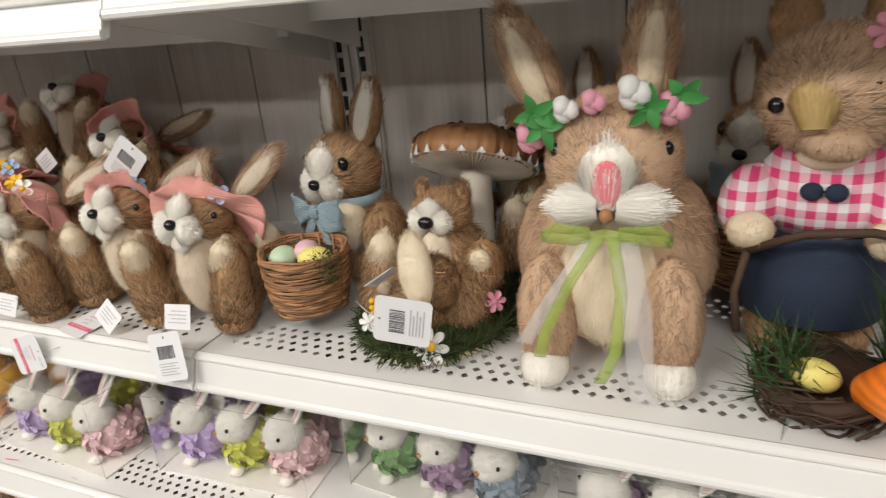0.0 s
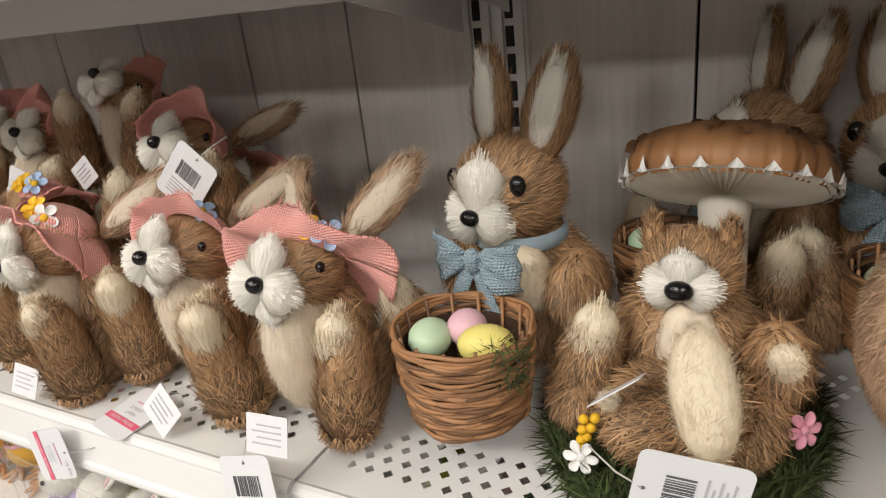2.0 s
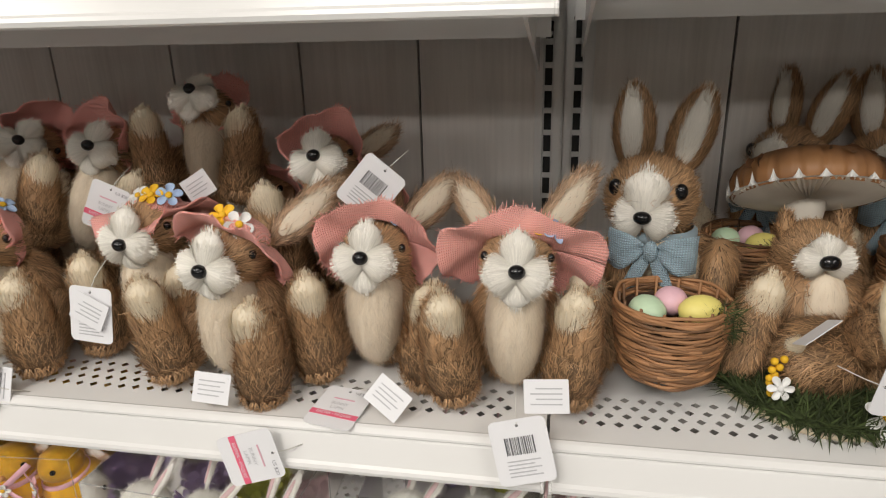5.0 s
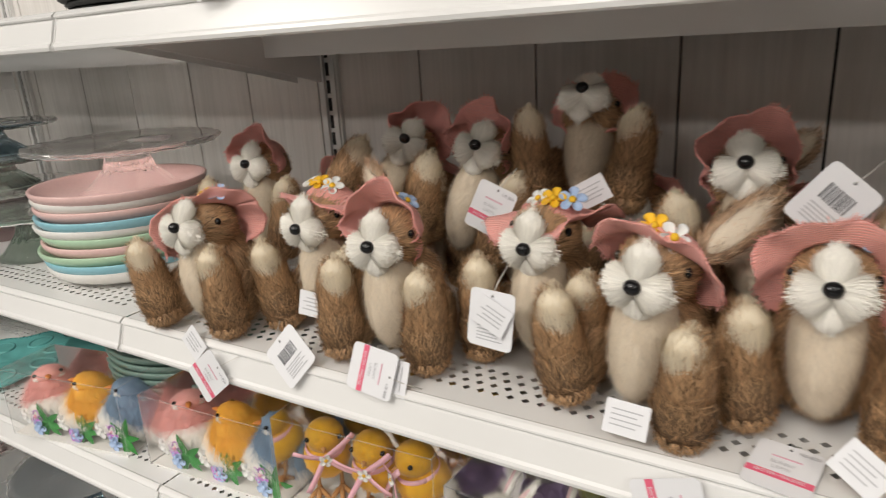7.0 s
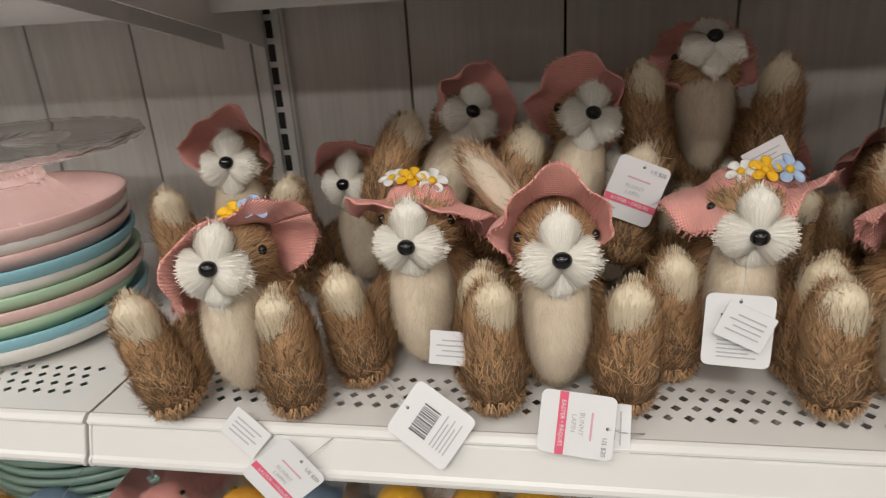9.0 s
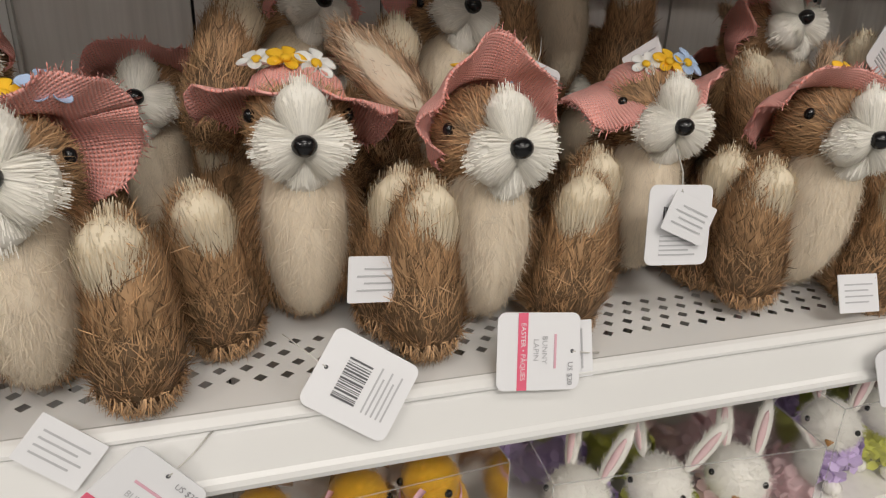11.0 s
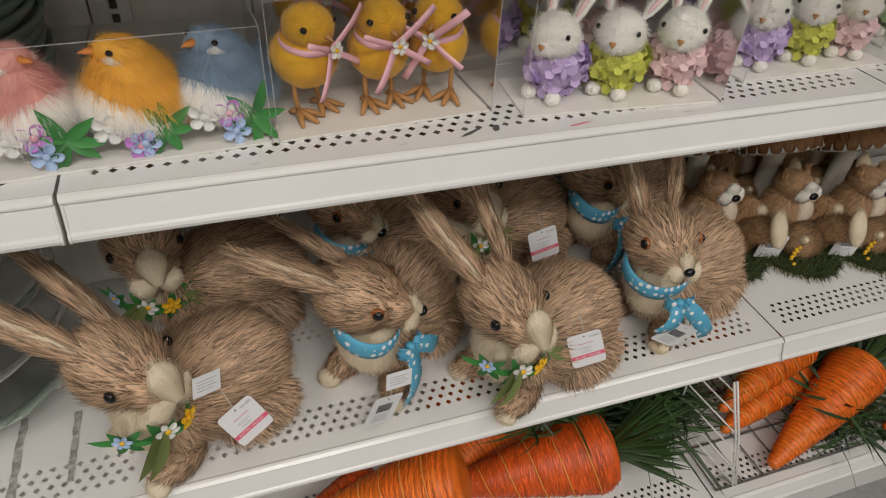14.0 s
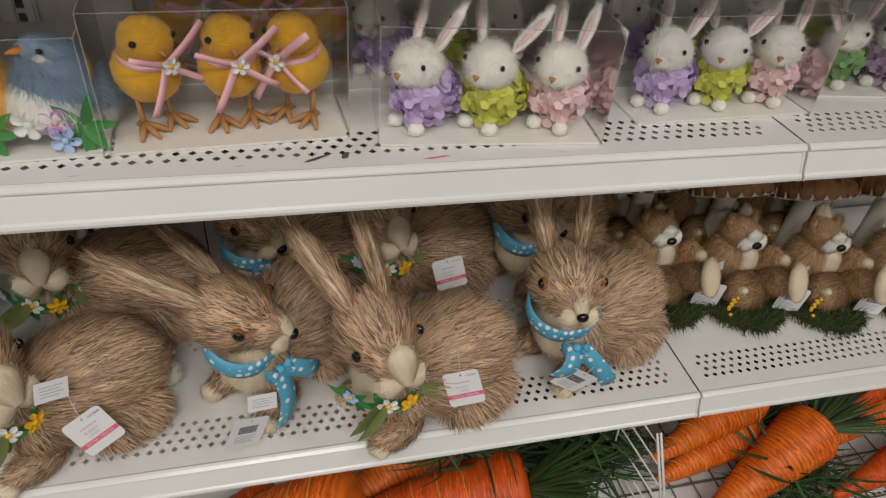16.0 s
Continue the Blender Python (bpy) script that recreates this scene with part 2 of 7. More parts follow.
    def mesh(self, name, mats, smooth=True):
        me = bpy.data.meshes.new(name)
        me.from_pydata(np.concatenate(self.v).tolist() if self.v else [], [], self.f)
        for m in mats:
            me.materials.append(m)
        if smooth:
            me.polygons.foreach_set("use_smooth", [True] * len(me.polygons))
        me.update()
        return me


def thing(name, m, label, category, group="", kind=""):
    ob = new(name)
    ob.empty_display_size = 0.02
    ob.matrix_basis = m
    return tagged(ob, label, category, group, kind)


def part(name, make, mat, parent, label="", key=None, smooth=True, m=None):
    """One mesh object under a thing or a part. make(build) fills the mesh; key shares it between alike parts."""
    if key is not None and key in CACHE:
        me = CACHE[key]
    else:
        b = Build()
        make(b)
        me = b.mesh(name, [mat], smooth)
        if key is not None:
            CACHE[key] = me
    ob = new(name, me)
    ob.parent = parent
    if m is not None:
        ob.matrix_basis = m
    if label:
        tagged(ob, label)
    return ob


def solo(name, make, mat, label, category, group="", kind="", smooth=True, m=None):
    b = Build()
    make(b)
    ob = new(name, b.mesh(name, [mat], smooth))
    if m is not None:
        ob.matrix_basis = m
    return tagged(ob, label, category, group, kind)


def rounded(w, h, r, k=5):
    """Outline of a rounded card in the xz plane."""
    out = []
    for cx, cz, a0 in ((w / 2 - r, h / 2 - r, 0), (-w / 2 + r, h / 2 - r, 90), (-w / 2 + r, -h / 2 + r, 180), (w / 2 - r, -h / 2 + r, 270)):
        for i in range(k):
            a = radians(a0 + 90 * i / (k - 1))
            out.append((cx + r * math.cos(a), cz + r * math.sin(a)))
    return out


def card(b, w, h, r, t=0.0006, y=0.0):
    o = rounded(w, h, r)
    n = len(o)
    v = [(x, y - t / 2, z) for x, z in o] + [(x, y + t / 2, z) for x, z in o]
    b.add(v, [tuple(range(n))[::-1], tuple(range(n, 2 * n))] + [(i, (i + 1) % n, n + (i + 1) % n, n + i) for i in range(n)])


def lettering(text, size, mat, parent, x, z, y=-0.0011):
    """Flat printed words that face -y."""
    key = ("words", text, size, mat.name)
    if key not in CACHE:
        cu = bpy.data.curves.new("words", "FONT")
        cu.body, cu.size, cu.align_x, cu.align_y, cu.resolution_u = text, size, "CENTER", "CENTER", 2
        tmp = bpy.data.objects.new("words", cu)
        me = bpy.data.meshes.new_from_object(tmp)
        me.transform(pose(0, 0, 0, 90, 0, 0))
        if not me.materials:
            me.materials.append(mat)
        me.materials[0] = mat
        bpy.data.objects.remove(tmp)
        bpy.data.curves.remove(cu)
        CACHE[key] = me
    ob = new("lettering", CACHE[key])
    ob.parent = parent
    ob.matrix_basis = pose(x, y, z)
    return ob


def tag(parent, m, face="band", w=0.045, h=0.052):
    """A hang tag: front with a pink band, or back with a barcode; mini is a small care label."""
    if face == "mini":
        t = part("care_label", lambda b: card(b, 0.034, 0.026, 0.001), M["card"], parent, "small white care label", key="mini_card", smooth=False, m=m)
        part("print", lambda b: [b.box((-0.012, -0.0008, z - 0.0005), (0.012 - 0.004 * (i % 2), -0.0005, z + 0.0005)) for i, z in enumerate((0.006, 0.002, -0.002, -0.006))], M["ink_soft"], t, key="mini_print", smooth=False)
        return t
    t = part("hang_tag", lambda b: card(b, w, h, 0.005), M["card"], parent, "white card hang tag", key=("tag", w, h), smooth=False, m=m)
    part("thread", lambda b: b.tube([(0, -0.0008, h / 2 - 0.005), (0.002, 0.004, h / 2 + 0.008), (0.004, 0.016, h / 2 + 0.022)], 0.0005, 4), M["thread"], t, key=("thread", h))
    part("eyelet", lambda b: b.ball((0, -0.0005, h / 2 - 0.005), (0.0012, 0.0005, 0.0012), rings=5, segs=8), M["ink"], t, key=("eye", h))
    if face == "band":
        part("band", lambda b: b.box((-w / 2 + 0.0002, -0.0008, -h * 0.26), (w / 2 - 0.0002, -0.0005, -h * 0.26 + 0.006)), M["pink_band"], t, "pink printed band", key=("band", w, h), smooth=False)
        part("print", lambda b: [b.box((-x, -0.0008, z - 0.0007), (x, -0.0005, z + 0.0007)) for x, z in ((0.010, 0.010),)], M["rose_print"], t, key=("tagprint", w, h), smooth=False)
        lettering("EASTER \u2022 P\u00c2QUES", 0.0042, M["card"], t, 0, -h * 0.26 + 0.003)
        lettering("BUNNY", 0.0048, M["ink_soft"], t, -0.001, 0.0030)
        lettering("LAPIN", 0.0048, M["ink_soft"], t, -0.001, -0.0025)
        lettering("US $20", 0.0046, M["ink_mid"], t, w / 2 - 0.0095, 0.0195)
    else:
        def bars(b):
            g = np.random.default_rng(3)
            x = -0.012
            while x < 0.012:
                d = g.choice([0.0004, 0.0007, 0.0011])
                b.box((x, -0.0008, -0.002), (x + d, -0.0005, 0.012))
                x += d + g.choice([0.0005, 0.0008, 0.0012])
        tagged(part("barcode", bars, M["ink"], t, "black printed barcode", key="bars", smooth=False), kind="stuff")
        part("print", lambda b: [b.box((-0.013, -0.0008, z - 0.0005), (0.013 - 0.005 * (i % 2), -0.0005, z + 0.0005)) for i, z in enumerate((-0.007, -0.010, -0.013, -0.016, -0.019))], M["ink_soft"], t, key="smallprint", smooth=False)
    return t


# ---------------------------------------------------------------- the setting
def slab(name, lo, hi, mat, label, category):
    return solo(name, lambda b: b.box(lo, hi), mat, label, category, kind="structure", smooth=False)


slab("floor", (-4.5, -7.2, -0.1), (4.5, 0.6, 0.0), M["floor"], "grey speckled vinyl shop floor", "floor")
# Unseen ceiling and walls, added to close the room; greyed to cut bounced light.
slab("ceiling", (-4.5, -7.2, CEIL), (4.5, 0.6, CEIL + 0.1), M["ceiling"], "plain greyed shop ceiling, unseen", "ceiling")
slab("wall_south", (-4.5, -7.3, 0), (4.5, -7.2, CEIL), M["wall"], "unseen closing wall across the aisle", "wall")
slab("wall_north", (-4.5, 0.46, 0), (4.5, 0.6, CEIL), M["wall"], "unseen closing wall behind the shelving", "wall")
slab("wall_west", (-4.6, -7.2, 0), (-4.5, 0.46, CEIL), M["wall"], "unseen closing end wall", "wall")
slab("wall_east", (4.5, -7.2, 0), (4.6, 0.46, CEIL), M["wall"], "unseen closing end wall", "wall")

BAYS = range(-3, 3)
PLANKS = {k: (0.0, 0.2, 0.385, 0.571, 0.732, L) for k in BAYS}
PLANKS[-1] = (0.0, 0.085, 0.26, 0.422, 0.603, 0.754, L)
for k in BAYS:
    x0 = k * L
    panel = solo("back_panel", lambda b: b.box((x0, BACK + 0.012, 0.0), (x0 + L, 0.458, 2.1)), M["dark"], "dark core of a whitewashed plank back panel", "panel", kind="structure", smooth=False)
    edges = PLANKS[k]
    for a, c in zip(edges[:-1], edges[1:]):
        part("plank", lambda b: b.box((x0 + a + 0.0016, BACK, 0.0), (x0 + c - 0.0016, BACK + 0.011, 2.1)), M["plank"], panel, smooth=False)


def upright(x, twin):
    """A slotted post, with a second one beside it where twin gives its distance."""
    up = thing("shelf_upright", pose(x, 0, 0), "white steel slotted upright between the bays", "upright", "shelving uprights", "structure")
    for dx in (0, twin) if twin else (0,):
        part("post", lambda b: [b.box((-0.016, BACK - 0.012, 0), (-0.0065, BACK + 0.006, 2.1)), b.box((0.0065, BACK - 0.012, 0), (0.016, BACK + 0.006, 2.1)), b.box((-0.0065, BACK - 0.006, 0), (0.0065, BACK + 0.006, 2.1)), b.box((0.0155, BACK - 0.008, 0), (0.019, BACK + 0.006, 2.1))], M["steel"], up, key="post", smooth=False, m=pose(dx, 0, 0))
        # nothing is cut out: near-black blocks paint the shade inside each slot
        part("slots", lambda b: [b.box((-0.0045, BACK - 0.0075, 0.2 + 0.0277 * i), (0.0045, BACK - 0.0055, 0.2 + 0.0277 * i + 0.0205)) for i in range(66)], M["dark"], up, "column of slots, shade inside painted near-black", key="slots", smooth=False, m=pose(dx, 0, 0))


for k in range(-3, 4):
    upright({0: 0.030, 1: L - 0.016, -1: -0.870}.get(k, k * L), 0.036 if k == 1 else 0)

DEPTH = 0.39


def deck(b, depth=0.39, rows_front=4, rows_back=4):
    """Perforated shelf deck with an open underside."""
    px, py, s = 0.0148, 0.0125, 0.0041
    n = int(round((L - 0.044) / px))
    xl, xr = 0.0015, L - 0.0015
    x0 = (L - n * px) / 2

    def flat(y0, y1):
        b.add([(xl, y0, 0), (xr, y0, 0), (xr, y1, 0), (xl, y1, 0)], [(0, 1, 2, 3)])

    def strip(y0, count):
        for r in range(count):
            ya, yb = y0 + r * py, y0 + (r + 1) * py
            ym = (ya + yb) / 2
            sh = 0.5 * px * (r % 2)
            b.add([(xl, ya, 0), (x0 + sh, ya, 0), (x0 + sh, yb, 0), (xl, yb, 0)], [(0, 1, 2, 3)])
            xe = x0 + sh + (n - 1) * px
            b.add([(xe, ya, 0), (xr, ya, 0), (xr, yb, 0), (xe, yb, 0)], [(0, 1, 2, 3)])
            for i in range(n - 1):
                a = x0 + sh + i * px
                c, m_ = a + px, a + px / 2
                b.add([(a, ya, 0), (c, ya, 0), (c, yb, 0), (a, yb, 0), (m_, ym - s, 0), (m_ + s, ym, 0), (m_, ym + s, 0), (m_ - s, ym, 0)],
                      [(0, 1, 5, 4), (1, 2, 6, 5), (2, 3, 7, 6), (3, 0, 4, 7)])
    f1 = 0.02 + rows_front * py
    flat(0.0, 0.02)
    strip(0.02, rows_front)
    flat(f1, 0.19)
    strip(0.19, rows_back)
    flat(0.19 + rows_back * py, depth)


def lip(b):
    """The front edge: a fold, a ticket channel and a rolled bottom."""
    prof = [(0.0, 0.0), (-0.003, 0.0012), (-0.006, 0.0), (-0.0098, -0.003), (-0.0100, -0.0048), (-0.0090, -0.0062), (-0.0066, -0.0070), (-0.0080, -0.0095), (-0.015, -0.031), (-0.0175, -0.033), (-0.0185, -0.036), (-0.0175, -0.0395), (-0.0145, -0.041), (-0.010, -0.040), (0.0, -0.014), (0.0, 0.0)]
    xs = (0.0018, 0.0035, L - 0.0035, L - 0.0018)
    b.sheet([[(x, y * (0.94 if i in (0, 3) else 1), z * (0.97 if i in (0, 3) else 1)) for y, z in prof] for i, x in enumerate(xs)])
    n = len(prof)
    for x in (0.0016, L - 0.0046):
        b.sheet([[(x + dx, y - 0.0013 * k, z) for y, z in prof[6:13]] for dx, k in ((0.0, 0.2), (0.0006, 1), (0.0024, 1), (0.0030, 0.0))])
    for x in (xs[0], xs[-1]):
        b.add([(x, y * 0.94, z * 0.97) for y, z in prof[:-1]], [tuple(range(n - 1))])


def shelf(k, level):
    z = LEVELS[level] + (STEP if level == "d" and k >= 1 else 0)
    fy = FRONT_Y[level]
    sh = thing("gondola_shelf", pose(k * L, fy, z), "white enamelled steel gondola shelf with perforated edge" if level != "base" else "white enamelled steel base shelf near the floor", "shelf", "gondola shelves")
    part("deck", lambda b: deck(b, DEPTH - fy), M["steel"], sh, "perforated steel deck", key=("deck", fy), smooth=False)
    part("front_lip", lip, M["steel"], sh, key="lip", smooth=False)
    part("stiffener", lambda b: [b.box((0.012, 0.27, -0.062), (L - 0.012, 0.275, -0.001)), b.box((0.012, 0.275, -0.062), (L - 0.012, 0.36, -0.058))], M["steel"], sh, key="stiff", smooth=False)
    for nm, x in (("bracket", 0.022), ("bracket", L - 0.030)):
        part(nm, lambda b: b.add([(xx, y, zz) for xx in (0, 0.003) for y, zz in ((0.02, -0.002), (0.388, -0.002), (0.388, -0.105), (0.30, -0.085), (0.03, -0.03))],
             [(0, 1, 2, 3, 4), (9, 8, 7, 6, 5)] + [(i, i + 5, (i + 1) % 5 + 5, (i + 1) % 5) for i in range(5)]), M["steel"], sh, key="bracket", smooth=False, m=pose(x, 0, 0))
    if level == "base":
        part("kick_plate", lambda b: b.box((0.002, 0.01, -0.189), (L - 0.002, 0.014, -0.02)), M["steel"], sh, key="kick", smooth=False)


for k in BAYS:
    for level in LEVELS:
        shelf(k, level)

# ---------------------------------------------------------------- hat rabbits
M["petal_yellow"] = material("yellow_cloth_petal", (0.85, 0.50, 0.02), 0.7, vary=0.1)
M["petal_blue"] = material("pale_blue_cloth_petal", (0.42, 0.55, 0.78), 0.7, vary=0.1)
M["petal_white"] = material("white_cloth_petal", (0.80, 0.80, 0.78), 0.7, vary=0.06)
M["petal_pink"] = material("pink_cloth_petal", (0.78, 0.36, 0.46), 0.7, vary=0.1)
M["petal_violet"] = material("violet_cloth_petal", (0.55, 0.22, 0.62), 0.7, vary=0.12)
M["leaf"] = material("green_cloth_leaf", (0.045, 0.24, 0.05), 0.55, vary=0.3, grain=0.1)
M["moss"] = material("dark_green_moss", (0.046, 0.066, 0.018), 0.9, vary=0.5, grain=0.2, scale=90)


def around(values, a):
    """Smooth value at angle a from values at eight directions: front, front right, right, and so on round."""
    q = ((a + math.pi / 2) / (2 * math.pi) * 8) % 8
    i = int(q)
    f = q - i
    p = [values[(i + k) % 8] for k in (-1, 0, 1, 2)]
    return p[1] + 0.5 * f * (p[2] - p[0] + f * (2 * p[0] - 5 * p[1] + 4 * p[2] - p[3] + f * (3 * (p[1] - p[2]) + p[3] - p[0])))


def hat(b, seed, brim, rise, crown=0.0285, fringe=False):
    """A floppy bonnet: a low round crown and a soft brim that rises or hangs by its own angle on each side."""
    g = np.random.default_rng(seed)
    ph = g.uniform(0, 6.28, 3)
    n, rows = 72, []
    for i in range(19):
        ring = []
        for j in range(n):
            a = 2 * math.pi * j / n
            if i <= 7:
                q = i / 7
                r, z = crown * q, 0.017 * math.sqrt(max(0.0, 1 - q ** 2.6)) - 0.002
            else:
                q = (i - 7) / 11
                w = around(brim, a) * (1 + 0.05 * math.sin(4 * a + ph[0]) + (0.03 * g.uniform(-1, 1) if i == 18 else 0))
                e0 = radians(around(rise, a) + 10 * math.sin(5 * a + ph[1]) + 8 * math.sin(9 * a + ph[2]))
                r, z = crown, -0.002
                for k in range(6):
                    e = e0 * (0.35 + 0.80 * (k + 0.5) / 6 * q)
                    r += w * q / 6 * math.cos(e)
                    z += w * q / 6 * math.sin(e)
            ring.append((r * math.cos(a), r * math.sin(a) * 0.95, z))
        ring.append(ring[0])
        rows.append(ring)
    if not fringe:
        b.sheet(rows)
        return
    for k in range(300):
        j = int(g.integers(0, n))
        f = g.uniform(0, 1)
        p = Vector(rows[-1][j]).lerp(Vector(rows[-1][j + 1]), f)
        o = Vector(rows[-3][j]).lerp(Vector(rows[-3][j + 1]), f)
        d = (p - o).normalized() + Vector(g.normal(size=3)) * 0.3
        sd = Vector((-d.y, d.x, 0)).normalized() * 0.0004
        e = p + d * g.uniform(0.0015, 0.005)
        b.add([p - sd, p + sd, e + sd * 0.6, e - sd * 0.6], [(0, 1, 2, 3)])


def uv_planar(me, k=1.0):
    lay = me.uv_layers.new(name="UVMap")
    co = np.empty(len(me.vertices) * 3)
    me.vertices.foreach_get("co", co)
    co = co.reshape(-1, 3)
    li = np.empty(len(me.loops), dtype=np.int32)
    me.loops.foreach_get("vertex_index", li)
    axes = [0, 1] if np.ptp(co[:, 1]) > np.ptp(co[:, 2]) else [0, 2]
    lay.data.foreach_set("uv", (co[li][:, axes] * k).ravel())


def uv_bonnet(me, brim):
    """Cloth of a bonnet laid out flat: rings of 73 points from the crown's top to the brim's edge."""
    lay = me.uv_layers.new(name="UVMap")
    for loop in me.loops:
        i, j = divmod(loop.vertex_index, 73)
        a = 2 * math.pi * j / 72
        r = 0.034 * i / 7 if i <= 7 else 0.034 + around(brim, a) * (i - 7) / 11
        lay.data[loop.index].uv = (r * math.cos(a), r * math.sin(a))


def uv_wrap(me):
    """Cloth measured round the z axis and along it."""
    lay = me.uv_layers.new(name="UVMap")
    for poly in me.polygons:
        ang = [math.atan2(me.vertices[i].co.y, me.vertices[i].co.x) for i in poly.vertices]
        for li, i, a in zip(poly.loop_indices, poly.vertices, ang):
            lay.data[li].uv = ((a + (2 * math.pi if max(ang) - a > math.pi else 0)) * 0.05, me.vertices[i].co.z)


def cloth(ob, thickness=0.0012):
    sol = ob.modifiers.new("cloth", "SOLIDIFY")
    sol.thickness = thickness
    return ob


def flower(parent, m, petals, core, size=0.011, count=5, name="flower"):
    def make(b):
        n = count * 8
        rows = []
        for q, t in ((0.04, 0), (0.35, 0), (0.7, 0), (0.92, 0), (1.0, 0.4), (0.92, 1), (0.7, 1), (0.35, 1), (0.04, 1)):
            ring = []
            for k in range(n + 1):
                a = 2 * math.pi * k / n
                lobe = abs(math.cos(count * a / 2))
                r = size * q * (1 - 0.62 * (1 - lobe ** 0.55) * min(1, q * 1.6))
                y = -size * (0.30 * q * q - 0.16 * q * lobe + 0.05 * math.sin(2 * a + count)) * (1 if q > 0.1 else 0) + t * 0.0009
                ring.append((r * math.cos(a), y, r * math.sin(a)))
            rows.append(ring)
        b.sheet(rows)
    fl = part(name, make, petals, parent, key=("flower", petals.name, size, count), m=m)
    part("flower_centre", lambda b: b.ball((0, -size * 0.14, 0), (size * 0.26, size * 0.16, size * 0.26), None, 6, 8), core, fl, key=("core", core.name, size))
    return fl


def leaf_blade(b, base, direction, length, width, curl=0.3, segs=5):
    """One pointed leaf with a folded middle."""
    d = Vector(direction).normalized()
    side = d.cross(Vector((0.13, -1, 0.2))).normalized()
    up = side.cross(d).normalized()
    rows = []
    for i in range(segs + 1):
        q = i / segs
        w = width * (math.sin(math.pi * min(1.0, 0.12 + 0.88 * q)) ** 0.8) * 0.5 if i < segs else 0.0003
        c = Vector(base) + d * (length * q) - up * (curl * length * q * q)
        rows.append([c - side * w + up * w * 0.35, c, c + side * w + up * w * 0.35])
    b.sheet([[tuple(p) for p in r] for r in rows])


def sprig(parent, m, count=6, length=0.022, width=0.009, seed=0, mat=None, name="leaves"):
    def make(b):
        g = np.random.default_rng(seed)
        for i in range(count):
            a = 2 * math.pi * i / count + g.uniform(-0.3, 0.3)
            leaf_blade(b, (0, 0, 0), (math.cos(a), -0.35, math.sin(a)), length * g.uniform(0.8, 1.2), width, 0.25)
    return part(name, make, mat or M["leaf"], parent, key=("sprig", count, length, width, seed, (mat or M["leaf"]).name), m=m)


# bonnets: tilt and turn, brim width and rise at front, front right, right, back right, back, back left, left, front left
BONNETS = {
    "draped": ((-22, -22, 0), (0.020, 0.022, 0.034, 0.036, 0.028, 0.034, 0.052, 0.046), (12, 16, 0, -86, -70, -60, -74, -48)),
    "flat": ((-10, 2, 0), (0.014, 0.020, 0.034, 0.034, 0.028, 0.034, 0.036, 0.024), (24, 4, -34, -70, -60, -60, -22, 6)),
    "hood": ((-64, 4, 0), (0.034, 0.032, 0.030, 0.024, 0.022, 0.024, 0.040, 0.036), (-26, -62, -104, -80, -60, -80, -88, -58)),
    "forward": ((4, -4, 0), (0.026, 0.020, 0.036, 0.034, 0.028, 0.030, 0.034, 0.032), (-40, 20, 30, -60, -60, -50, -18, -30)),
    "sloped": ((-28, 8, 0), (0.018, 0.026, 0.036, 0.034, 0.028, 0.032, 0.034, 0.028), (30, 4, -36, -66, -60, -66, -70, -20)),
    "back": ((-44, 2, 0), (0.020, 0.024, 0.034, 0.032, 0.028, 0.032, 0.034, 0.026), (16, -16, -52, -60, -56, -56, -42, -8)),
    "ruffled": ((-26, 4, 0), (0.028, 0.022, 0.052, 0.042, 0.028, 0.038, 0.046, 0.022), (96, 40, -10, -50, -56, -50, -22, 30)),
    "halo": ((-80, 0, 0), (0.026, 0.024, 0.026, 0.028, 0.026, 0.028, 0.026, 0.024), (-14, -26, -42, -60, -70, -60, -42, -26)),
}


NOSE = Vector((0, -0.036, 0.129))    # nose of a sitting rabbit, from its base


